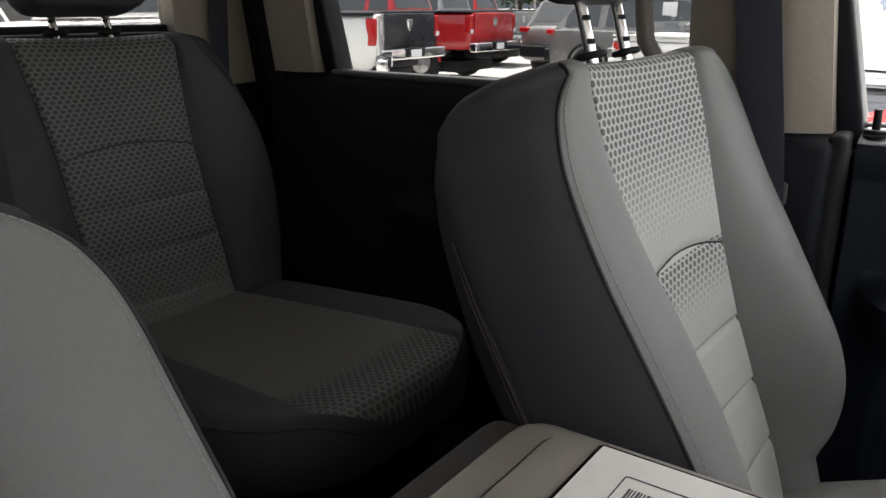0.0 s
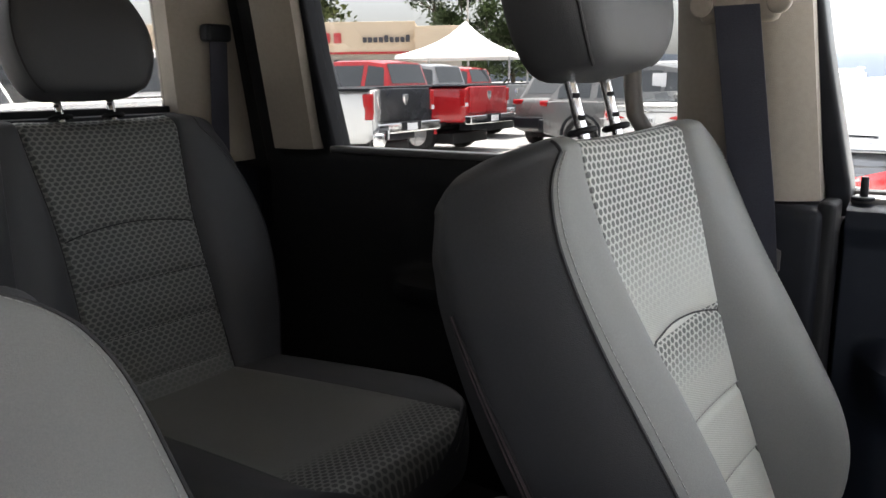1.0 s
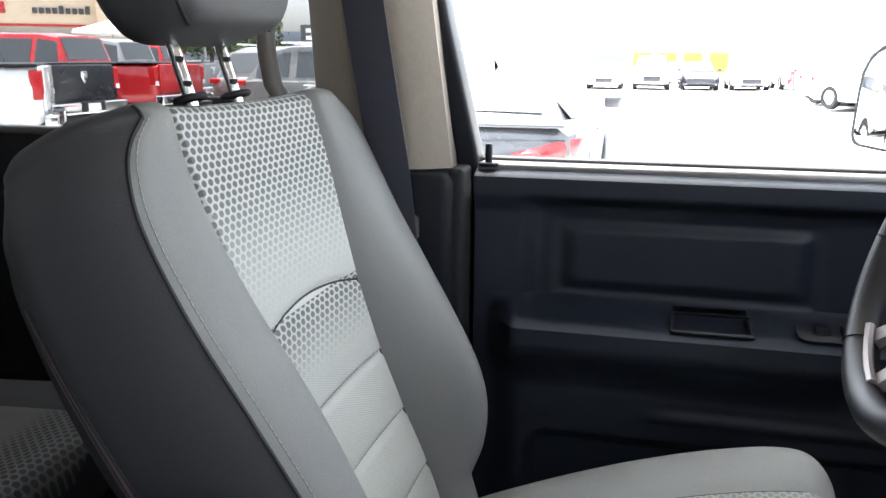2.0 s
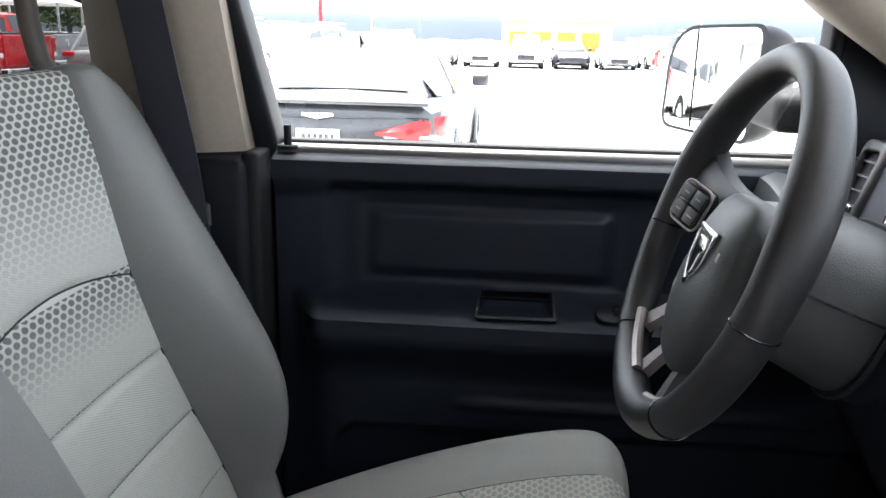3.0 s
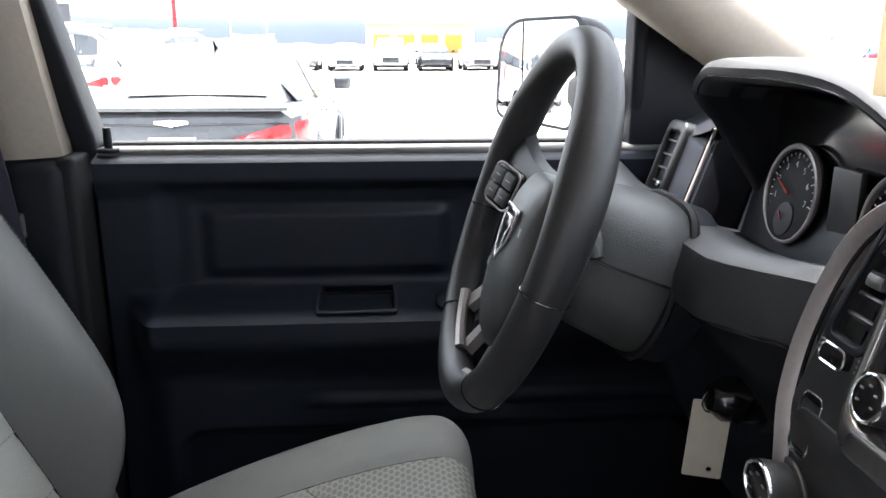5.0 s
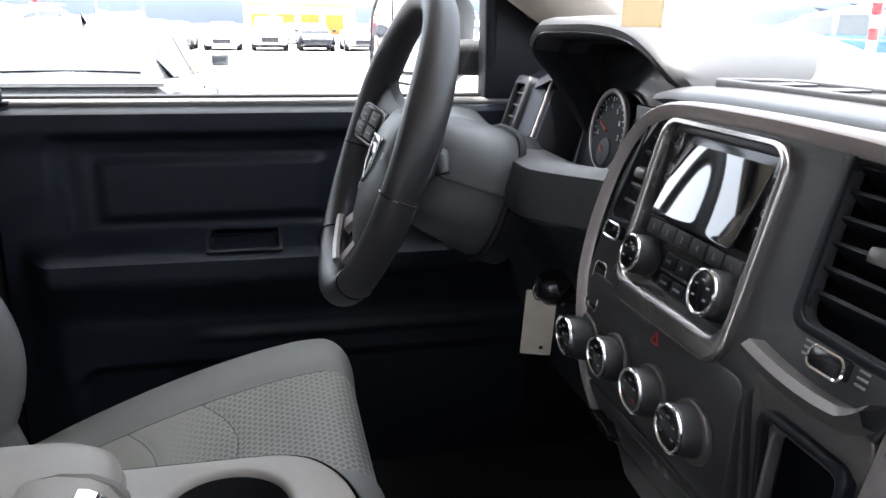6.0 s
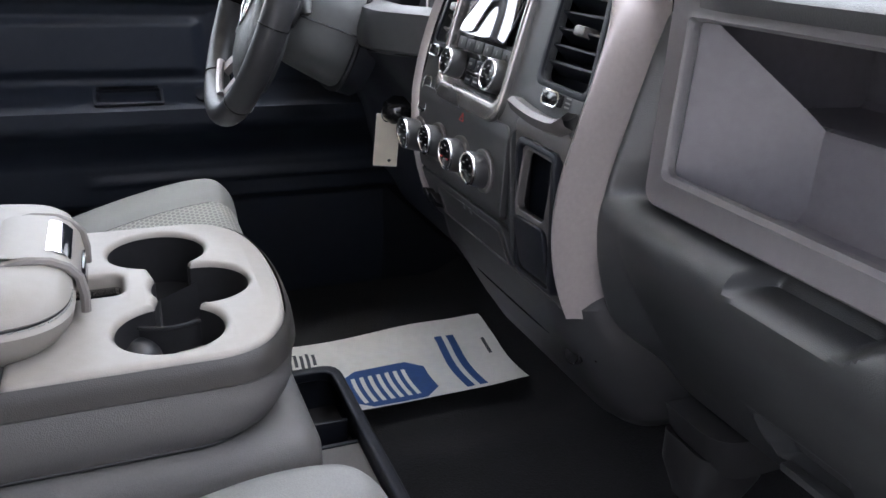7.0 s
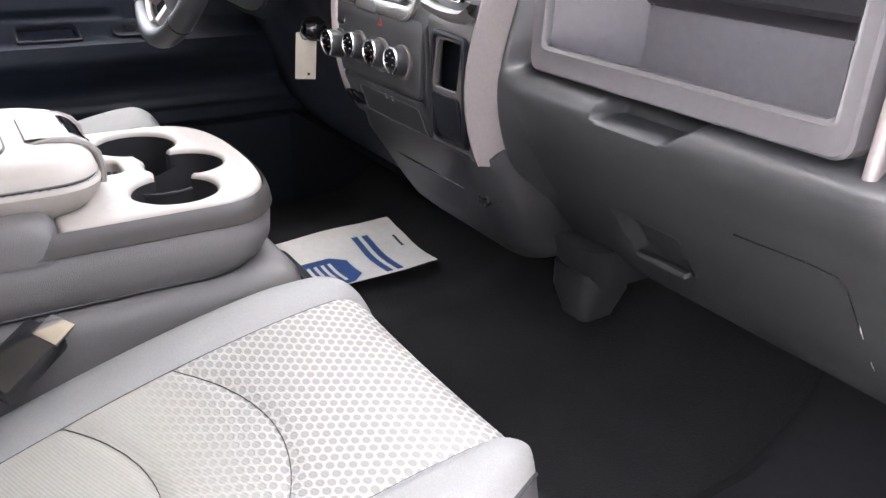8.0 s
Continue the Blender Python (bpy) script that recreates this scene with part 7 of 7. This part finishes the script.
def vehicle(kind, label, category, paint, m, group=""):
    """A parked vehicle in its own frame (y ahead, x right, z up), then put at m."""
    S = SHAPES[kind]
    name = {"sedan": "car", "suv": "suv", "truck": "pickup_truck"}[kind]
    v = thing(name, label, category, (0, 0, 0), group)
    rows = []
    for y, z0, z1, hw in S["low"]:
        zm = lerp(z0, z1, 0.62)
        half = [(0.0, z1 + 0.012), (hw * 0.55, z1 + 0.010), (hw * 0.86, z1 - 0.005), (hw * 0.97, z1 - 0.06), (hw, zm), (hw * 0.985, lerp(z0, zm, 0.4)), (hw * 0.94, z0 + 0.03), (hw * 0.80, z0), (0.0, z0)]
        rows.append([(x, y, z) for x, z in half] + [(-x, y, z) for x, z in reversed(half[1:-1])])
    body = part("body", sheet(rows, closed=True, cap=True), paint, v, angle=50)
    rows = []
    for y, zs, zt, hs, ht in S["top"]:
        half = [(0.0, zt + 0.015), (ht * 0.85, zt), (ht, zt - 0.03 * (zt - zs > 0.1)), (hs, zs)]
        rows.append([(x, y, z) for x, z in half] + [(-x, y, z) for x, z in reversed(half[1:])])
    part("cabin", sheet(rows, closed=True, cap=True), paint, v, angle=50)
    # glass: side lights, windscreen, back light, each a little proud of the cabin
    T = S["top"]

    def side_point(s, i, f, up):
        y0, zs0, zt0, hs0, ht0 = T[i]
        y1, zs1, zt1, hs1, ht1 = T[i + 1]
        y = lerp(y0, y1, f)
        zs, zt, hs, ht = lerp(zs0, zs1, f), lerp(zt0, zt1, f), lerp(hs0, hs1, f), lerp(ht0, ht1, f)
        return (s * (lerp(hs, ht, up) + 0.008), y, lerp(zs, zt - 0.03, up))
    mids = len(T)
    for s in (-1, 1):
        for (i0, f0), (i1, f1) in (((0, 0.55), (2, 0.0)), ((2, 0.12), (3, 0.25)), ((3, 0.40), (4, 0.55))) if mids >= 6 else ():
            pts = [(i0, f0)] + [(i, 0.0) for i in range(i0 + 1, i1 + (1 if f1 == 0 else 1)) if (i, 0.0) != (i1, f1)] + [(i1, f1)]
            pts = [(min(i, mids - 2), f) for i, f in pts]
            lo = [side_point(s, i, f, 0.10) for i, f in pts]
            hi = [side_point(s, i, f, 0.86) for i, f in pts]
            part("side_window", sheet([lo, hi]), AUTOGLASS, v)

    def end_glass(i, j, f0, f1, dy, nm):
        r = []
        for f in spans(f0, f1, 4):
            y = lerp(T[i][0], T[j][0], f) + dy
            z = lerp(T[i][2], T[j][2], f) + 0.022
            w = lerp(T[i][4], T[j][4], f) * 0.90
            r.append([(x, y, z - 0.010 * (abs(x) / w) ** 2) for x in (-w, -w * 0.5, 0, w * 0.5, w)])
        part(nm, sheet(r), AUTOGLASS, v)
    end_glass(0, 1, 0.12, 0.92, -0.004, "back_window")
    end_glass(mids - 1, mids - 2, 0.12, 0.92, 0.004, "windscreen")
    tyre, disc = wheel_mesh(S["r"])
    tm, dm = None, None
    for s in (-1, 1):
        for wy in S["wheels"]:
            hw = 0.84 if kind != "truck" else 0.90
            w = part("wheel", tyre if tm is None else tm, RUBBER, v)
            w.matrix_local = Matrix.Translation((s * hw, wy, S["r"]))
            tm = w.data
            d = part("rim", disc if dm is None else dm, RIM, v)
            d.parent = w
            d.matrix_parent_inverse = Matrix.Identity(4)
            d.matrix_local = Matrix.Identity(4)
            dm = d.data
            part("wheel_arch", tube([(s * (hw + 0.095), wy + (S["r"] + 0.06) * math.cos(a), S["r"] + (S["r"] + 0.06) * math.sin(a)) for a in spans(0, math.pi, 13)], 0.035, 8), paint if kind != "suv" else DARK, v)
    r0, f0 = S["low"][0], S["low"][-1]
    for s in (-1, 1):
        if kind == "truck":
            part("tail_lamp", box(s * 0.92 - 0.065, s * 0.92 + 0.065, -2.925, -2.78, 0.98, 1.33, 0.03, 3), LAMPRED, v, "red tail lamp")
            part("reverse_lamp", box(s * 0.925 - 0.05, s * 0.925 + 0.05, -2.935, -2.80, 0.98, 1.06, 0.012, 2), LAMPWHITE, v)
        elif kind == "suv":
            part("tail_lamp", box(s * 0.79 - 0.13, s * 0.79 + 0.13, -2.40, -2.24, 0.95, 1.06, 0.03, 3), LAMPRED, v, "red tail lamp")
        else:
            lens = bmesh.new()
            rr = []
            for t in spans(0, 1, 9):
                x = s * lerp(0.42, 0.915, t)
                yb = -2.46 + 0.28 * max(0, t - 0.55) ** 1.6 / 0.28
                zc = lerp(0.80, 0.86, t)
                h = lerp(0.012, 0.085, min(1, t * 1.6))
                rr.append([(x, yb - 0.02, zc - h), (x, yb - 0.035, zc), (x, yb - 0.01, zc + h * 0.7), (x, yb + 0.1, zc)])
            sheet(rr, closed=True, cap=True, bm=lens)
            part("tail_lamp", lens, LAMPRED, v, "slanting red tail lamp")
            part("lamp_strip", box(s * 0.68 - 0.20, s * 0.68 + 0.20, -2.46, -2.38, 0.765, 0.785, 0.006), LAMPWHITE, v)
        fy = f0[0]
        part("head_lamp", box(s * f0[3] * 0.95 - 0.14, s * f0[3] * 0.95 + 0.14, fy - 0.22, fy - 0.02, f0[2] + 0.0, f0[2] + 0.13, 0.04, 3), LAMPWHITE, v)
        part("door_mirror", box(s * 1.02 - 0.09, s * 1.02 + 0.09, T[-2][0] - 0.02, T[-2][0] + 0.10, T[-2][1] + 0.03, T[-2][1] + 0.16, 0.035, 3), paint, v)
        for hy in (-0.75, 0.25):
            part("door_handle", box(s * (S["low"][3][3] + 0.008) - 0.012, s * (S["low"][3][3] + 0.008) + 0.012, hy - 0.09, hy + 0.09, S["low"][3][2] - 0.13, S["low"][3][2] - 0.105, 0.008), CHROME if kind != "sedan" else paint, v)
    if kind == "truck":
        bp = bmesh.new()
        box(-0.98, 0.98, -3.06, -2.90, 0.62, 0.80, 0.03, 3, bm=bp)
        part("rear_bumper", bp, CHROME, v, "chrome step bumper")
        part("bumper_step", box(-0.30, 0.30, -3.075, -2.95, 0.66, 0.81, 0.02), DARK, v)
        part("tailgate", box(-0.80, 0.80, -2.935, -2.86, 0.84, 1.37, 0.02, 3), paint, v)
        part("tailgate_emblem", plate([rpoly([(-0.09, 0.09), (0.09, 0.09), (0.08, -0.02), (0, -0.11), (-0.08, -0.02)], 0.03)], 0.008, 0.003, frame_of((0, -2.942, 1.18), (1, 0, 0), (0, 0, 1))), CHROME, v, "chrome shield emblem")
        part("bed_rail", box(-0.99, 0.99, -2.88, -1.0, 1.37, 1.40, 0.012), DARK, v, "black bed cap rail")
        part("plate", box(-0.16, 0.16, -3.085, -3.07, 0.66, 0.78, 0.003), PLATE, v)
        part("axle", tube([(-0.8, -1.75, 0.45), (0.8, -1.75, 0.45)], 0.07, 10), DARK, v)
        part("hitch", box(-0.5, 0.5, -2.8, -2.5, 0.48, 0.60, 0.02), DARK, v)
    elif kind == "sedan":
        part("rear_bumper", box(-0.86, 0.86, -2.50, -2.36, 0.36, 0.62, 0.05, 3), paint, v)
        part("boot_line", tube([(x, -2.455 + 0.02 * (abs(x) / 0.8) ** 2, 0.905) for x in spans(-0.80, 0.80, 12)], 0.008, 6), BLACKP, v)
        part("boot_lip", box(-0.80, 0.80, -2.47, -2.36, 0.995, 1.022, 0.010, 2), paint, v)
        pl = part("plate", box(-0.16, 0.16, -2.485, -2.462, 0.70, 0.82, 0.004), PLATE, v, "white number plate with plain bars")
        for k in range(6):
            part("plate_bar", box(-0.115 + k * 0.042, -0.090 + k * 0.042, -2.489, -2.484, 0.73, 0.785, 0), GREYINK, pl)
        wing = bmesh.new()
        for s in (-1, 1):
            rr = [[(s * lerp(0.02, 0.115, t), -2.475, 0.915 + lerp(0.020, 0.010, t) * q + 0.008 * t) for q in (-1, -0.2, 0.6, 1)] for t in spans(0, 1, 6)]
            sheet(rr, bm=wing)
        cyl((0, -2.47, 0.915), (0, -1, 0), 0.026, 0.012, 20, 0.003, bm=wing)
        part("winged_emblem", wing, CHROME, v, "chrome winged emblem")
        part("roof_fin", sheet([[(x, y, z) for x, y, z in ((-0.02, -0.80, 1.40), (0, -0.95, 1.49), (0.02, -0.80, 1.40))], [(-0.005, -0.65, 1.44), (0, -0.70, 1.45), (0.005, -0.65, 1.44)]]), BLACKP, v, "dark roof aerial fin")
    else:
        part("roof_rail", tube([(0.70, y, 1.79) for y in (-1.5, -0.5, 0.4)], 0.02, 8), CHROME, v)
        part("roof_rail", tube([(-0.70, y, 1.79) for y in (-1.5, -0.5, 0.4)], 0.02, 8), CHROME, v)
        part("window_sticker", box(0.79, 0.80, -0.05, 0.22, 1.30, 1.58, 0.002), PLATE, v, "white sheet in the side window")
        part("rear_bumper", box(-0.86, 0.86, -2.47, -2.33, 0.42, 0.68, 0.05, 3), DARK, v)
    part("underbody", box(-0.75, 0.75, -S["L"] / 2 + 0.4, S["L"] / 2 - 0.4, 0.20, 0.42, 0.02), RUBBER, v)
    part("front_grille", box(-0.45, 0.45, f0[0] - 0.06, f0[0] + 0.01, f0[1] + 0.02, f0[2] - 0.02, 0.02), BLACKP, v)
    v.matrix_world = m
    return v


def repaint(v, m, paint, label=""):
    """A copy of a vehicle in another colour."""
    c = copy_thing(v, m)
    old = next(o for o in v.children if o.name.split(".")[0] == "body").data.materials[0]
    for o in c.children:
        if o.data.materials[0] == old:
            o.material_slots[0].link = "OBJECT"
            o.material_slots[0].material = paint
    if label:
        c["label"] = label
    return c


def at(x, y, heading):
    """heading: degrees from +y, turning left."""
    return pose(x, y, lot_z(x, y), 0, 0, heading)


near_sedan = vehicle("sedan", "graphite sedan with winged emblem, parked tail towards the truck", "car", GRAPHP, at(-7.67, -1.74, 90))
white_truck = vehicle("truck", "white pickup truck parked side-on in the lot", "truck", WHITEP, at(-6.60, -10.22, 216.9), "parked pickups")
repaint(white_truck, at(-10.21, -11.89, 184), BLACKP, "black pickup truck with chrome bumper in the row")
repaint(white_truck, at(-13.44, -12.18, 184), REDP, "bright red pickup truck with chrome bumper in the row")
repaint(white_truck, at(-17.6, -13.9, 184), SILVERP, "silver pickup truck behind the red one")
repaint(white_truck, at(-22.8, -16.2, 184), REDP, "red pickup truck far back in the row")
grey_suv = vehicle("suv", "grey suv parked with a white sheet in its window", "suv", GREYP, at(-15.0, -5.9, 0))
paints = [WHITEP, WHITEP, SILVERP, WHITEP, GREYP, WHITEP, WHITEP, BLACKP, SILVERP, WHITEP]
words = {WHITEP: "white", SILVERP: "silver", GREYP: "grey", BLACKP: "black", REDP: "red", BLUEP: "blue"}
rng = random.Random(4)
for k in range(13):
    p = paints[k % 10]
    c = repaint(near_sedan if k % 3 else grey_suv, at(-45 + rng.uniform(-0.4, 0.4), -2.45 - 12.2 + 2.45 * k, -90), p, words[p] + " car parked nose towards the lane in the far row")
    c["group"] = "far row of cars"
for k, (x, y, h, p, s) in enumerate(((-15.5, -5.6, 90, WHITEP, 0), (-17.5, -8.6, 90, GREYP, 1), (-21.0, -5.8, 80, WHITEP, 1), (-25.5, -4.6, 90, BLUEP, 0), (-29.0, -5.2, 90, WHITEP, 0), (-33.0, -5.5, 90, SILVERP, 1), (-24.0, -9.0, 90, SILVERP, 0),
                                     (-24.0, 6.4, -60, WHITEP, 0), (-27.0, 6.6, -60, SILVERP, 0), (-30.0, 7.0, -60, WHITEP, 1), (-33.5, 7.4, -60, REDP, 0), (-37.0, 7.8, -60, WHITEP, 0), (-21.0, 9.6, -60, WHITEP, 1), (-58.0, -12.0, 90, WHITEP, 1), (-60.0, 2.0, 90, WHITEP, 0), (-58.0, 8.0, 90, SILVERP, 1))):
    c = repaint((near_sedan, grey_suv)[s], at(x, y, h), p, words[p] + " car parked on the lot in glaring light")
    c["group"] = "cars across the lot"
repaint(near_sedan, at(-12.4, 10.6, -40), BLUEP, "blue coupe parked before the truck's nose")["group"] = "cars ahead"
for x, y, h, p in ((-17.0, 9.6, -50, WHITEP), (-20.5, 11.5, -50, WHITEP), (-20, 17.5, -40, SILVERP), (-25.0, 13.0, -50, WHITEP)):
    repaint(near_sedan, at(x, y, h), p, words[p] + " car parked ahead in glaring light")["group"] = "cars ahead"
for x, y, p in ((-5.2, -15.5, WHITEP), (-1.5, -13.0, WHITEP), (1.6, -13.5, WHITEP)):
    repaint(grey_suv, at(x, y, 180), p, words[p] + " suv parked behind the truck")["group"] = "cars behind"

# dealership building behind the trucks
STUCCO = material("cream_stucco", (0.62, 0.50, 0.37), 0.9, vary=0.05, scale=3, stain=0.06, stain_scale=0.5)
STUCCO2 = material("grey_wall_paint", (0.45, 0.43, 0.40), 0.9, vary=0.05, scale=3, stain=0.06, stain_scale=0.5)
SHOP = thing("dealership_building", "low cream stucco dealership with flat roof and sign band", "building", (-37, -26, 0))
bmx = frame_of((-39.0, -23.3, 0), (0.57, -0.82, 0), (0.82, 0.57, 0))
part("parapet", box(5.5, 48, -14, 0.6, 3.0, 4.75, 0.05, m=bmx), STUCCO, SHOP, "cream stucco parapet")
part("entry_block", box(2.6, 5.5, -14, 1.2, 2.9, 4.45, 0.05, m=bmx), STUCCO, SHOP, "cream stucco entry block")
part("wall", box(2.9, 47.5, -13.5, -0.4, 0, 3.0, 0.02, m=bmx), STUCCO2, SHOP, "grey lower wall")
part("red_band", box(5.5, 48, 0.6, 0.66, 3.0, 3.12, 0.01, m=bmx), REDP, SHOP, "thin red band")
for k in range(10):
    w = part("shop_window", box(7.0 + k * 4.0, 10.2 + k * 4.0, -0.42, -0.34, 0.5, 2.7, 0.01, m=bmx), AUTOGLASS, SHOP)
    part("window_frame", box(6.9 + k * 4.0, 10.3 + k * 4.0, -0.36, -0.30, 0.38, 0.5, 0.01, m=bmx), RIM, w)
for k in range(9):
    part("sign_bar", box(4.2 + k * 0.30 + 1.6, 4.42 + k * 0.30 + 1.6, 0.62, 0.72, 3.62, 3.90 + 0.12 * (k in (0, 4)), 0.02, m=bmx), GREYINK, SHOP)
for k in range(6):
    part("sign_block", box(9.6 + k * 0.62, 10.02 + k * 0.62, 0.62, 0.72, 3.6, 4.15, 0.06, m=bmx), REDP, SHOP)

# marquee tent
CANVAS = material("white_tent_canvas", (0.82, 0.82, 0.81), 0.8, vary=0.03, scale=4, stain=0.04, stain_scale=1)
tent = thing("marquee_tent", "white peaked marquee tent", "tent", (-25.4, -16, 0))
tm2 = pose(-25.6, -17.7, 0, 0, 0, 20)
rows = []
for f, z in ((1.0, 2.30), (0.98, 2.42), (0.8, 2.55), (0.6, 2.72), (0.4, 2.95), (0.2, 3.28), (0.08, 3.55), (0.0, 3.75)):
    rows.append([tm2 @ Vector((2.2 * f * math.cos(a) / max(abs(math.cos(a)), abs(math.sin(a))), 2.2 * f * math.sin(a) / max(abs(math.cos(a)), abs(math.sin(a))), z)) for a in spans(0, 2 * math.pi, 33)[:-1]])
part("canopy", sheet(rows, closed=True), CANVAS, tent)
for sx in (-1, 1):
    for sy in (-1, 1):
        part("pole", tube([tm2 @ Vector((2.1 * sx, 2.1 * sy, 0)), tm2 @ Vector((2.1 * sx, 2.1 * sy, 2.35))], 0.04, 8), RIM, tent)

# yellow-roofed hall far across the lot
YEL = material("yellow_sheet_metal", (0.34, 0.17, 0.02), 0.6, vary=0.05, scale=2)
hall = thing("yellow_hall", "pale hall with a yellow roof across the lot", "building", (-115, 4, 0))
part("wall", box(-135, -115, -2.9, 12.6, 0, 4.2, 0.05), material("pale_yellow_sheet", (0.50, 0.40, 0.20), 0.7, vary=0.05, scale=1.5, stain=0.08, stain_scale=0.2), hall, "pale yellow wall")
part("roof", sheet([[(x, y, z) for y in (-3.1, 12.9)] for x, z in ((-114.5, 4.1), (-116, 4.5), (-125, 5.95), (-134, 4.5), (-135.5, 4.1))]), YEL, hall, "yellow metal roof")
for k in range(4):
    part("gate", box(-115.1, -114.9, -1.8 + k * 3.4, 0.6 + k * 3.4, 0, 2.6, 0.02), YEL, hall)

# hills on the skyline
HILL = material("hazy_blue_hills", (0.026, 0.036, 0.052), 1.0, vary=0.1, scale=0.02, stain=0.2, stain_scale=0.004)
rows = [[], [], []]
for k in range(241):
    a = 2 * math.pi * k / 240
    h = 56 + 24 * noise.noise((math.cos(a) * 5, math.sin(a) * 5, 1)) + 8 * noise.noise((math.cos(a) * 22, math.sin(a) * 22, 2))
    for i, (r, f) in enumerate(((820, 0), (840, 0.32), (870, 0.44))):
        rows[i].append((r * math.cos(a), r * math.sin(a), h * f))
setting("backdrop", sheet(rows), HILL, "hazy blue hills on the horizon", "hills")

# poles, lot sign, striped post
STEEL = material("galvanised_pole", (0.5, 0.5, 0.5), 0.5, metal=0.4, vary=0.08)
for x, y, h, mat, lab in ((-28, -7.4, 9.0, REDP, "slim red flag pole"), (-60, -11.5, 3.4, STEEL, "grey lot lamp pole"), (-75, 16, 8, STEEL, "grey lot lamp pole"), (-40, -27, 8, STEEL, "grey lot lamp pole")):
    p = thing("lamp_pole", lab + " standing on the lot", "pole", (x, y, 0), "poles on the lot")
    part("shaft", tube([(x, y, 0), (x, y, h)], [0.08, 0.05], 10), mat, p)
    part("foot", box(x - 0.2, x + 0.2, y - 0.2, y + 0.2, 0, 0.12, 0.02), STEEL, p)
    part("cap", cyl((x, y, h), (0, 0, 1), 0.07, 0.08, 12, 0.01), STEEL, p)
sgn = thing("lot_sign", "dark roadside sign board with pale unreadable bars", "sign", (-38, -15, 0))
part("board", box(-38.1, -37.9, -17.5, -14.6, 2.2, 3.2, 0.03), GREYINK, sgn)
part("leg", tube([(-38, -16, 0), (-38, -16, 2.3)], 0.09, 8), STEEL, sgn)
for k in range(2):
    part("writing_bar", box(-37.9, -37.88, -17.2, -15.0 - 0.5 * k, 2.45 + 0.36 * k, 2.65 + 0.36 * k, 0), PLATE, sgn)
post = thing("striped_post", "red and white striped post by the lot", "post", (-8.7, 7.6, 0.2))
for k in range(12):
    part("band", tube([(-8.7, 7.6, 0.19 + k * 0.16), (-8.7, 7.6, 0.19 + k * 0.16 + 0.16)], 0.065, 12), REDP if k % 2 else PLATE, post)

# trees behind the dealership
BARK = material("brown_bark", (0.10, 0.075, 0.055), 0.9, vary=0.25, scale=8, bump=0.4, bump_scale=20)
LEAF = material("green_foliage", (0.065, 0.095, 0.035), 0.7, vary=0.35, scale=0.9, stain=0.3, stain_scale=0.3)


def tree(x, y, h, spread, seed, label):
    r = random.Random(seed)
    t = thing("tree", label, "tree", (x, y, 0), "trees behind the building")
    pts = [Vector((x, y, 0)), Vector((x + 0.1, y, h * 0.3)), Vector((x, y + 0.2, h * 0.6)), Vector((x + 0.1, y, h * 0.92))]
    trunk = tube(pts, [h * 0.028, h * 0.022, h * 0.014, h * 0.004], 8)
    limbs = []
    for k in range(16):
        z = h * r.uniform(0.25, 0.92)
        a = r.uniform(0, 2 * math.pi)
        ln = spread * (1.05 - z / h) * r.uniform(0.7, 1.15) + 0.4
        e = Vector((x + ln * math.cos(a), y + ln * math.sin(a), z + ln * r.uniform(-0.05, 0.4)))
        tube([Vector((x, y, z - 0.3)), e], [h * 0.008, h * 0.002], 5, bm=trunk)
        limbs.append((Vector((x, y, z)), e))
    part("trunk", trunk, BARK, t)
    verts, faces = [], []
    for _ in range(2600):
        a, b = r.choice(limbs)
        f = r.uniform(0.25, 1.08)
        c = a.lerp(b, f) + Vector((r.gauss(0, 0.45), r.gauss(0, 0.45), r.gauss(0, 0.40)))
        s = r.uniform(0.12, 0.30)
        u = Vector((r.gauss(0, 1), r.gauss(0, 1), r.gauss(0, 1))).normalized()
        w = u.orthogonal().normalized()
        n = len(verts)
        verts += [c + u * s, c + w * s * 0.6, c - u * s, c - w * s * 0.6]
        faces.append((n, n + 1, n + 2, n + 3))
    me = bpy.data.meshes.new("crown")
    me.from_pydata(verts, [], faces)
    part("crown", me, LEAF, t, smooth=False)


for i, (px, k, h, sp) in enumerate(((0.02, 72, 9.5, 4.5), (-0.015, 75, 12, 3.6), (0.05, 70, 8.5, 4.8), (0.085, 68, 7.6, 4.2), (0.12, 66, 7.0, 4.4), (-0.155, 60, 9.0, 4.4), (-0.19, 62, 10.0, 4.0))):
    tree(0.5 + k * (-0.82 - 0.57 * px), -0.5 + k * (-0.57 + 0.82 * px), h, sp, 30 + i, "green leafy tree behind the dealership")
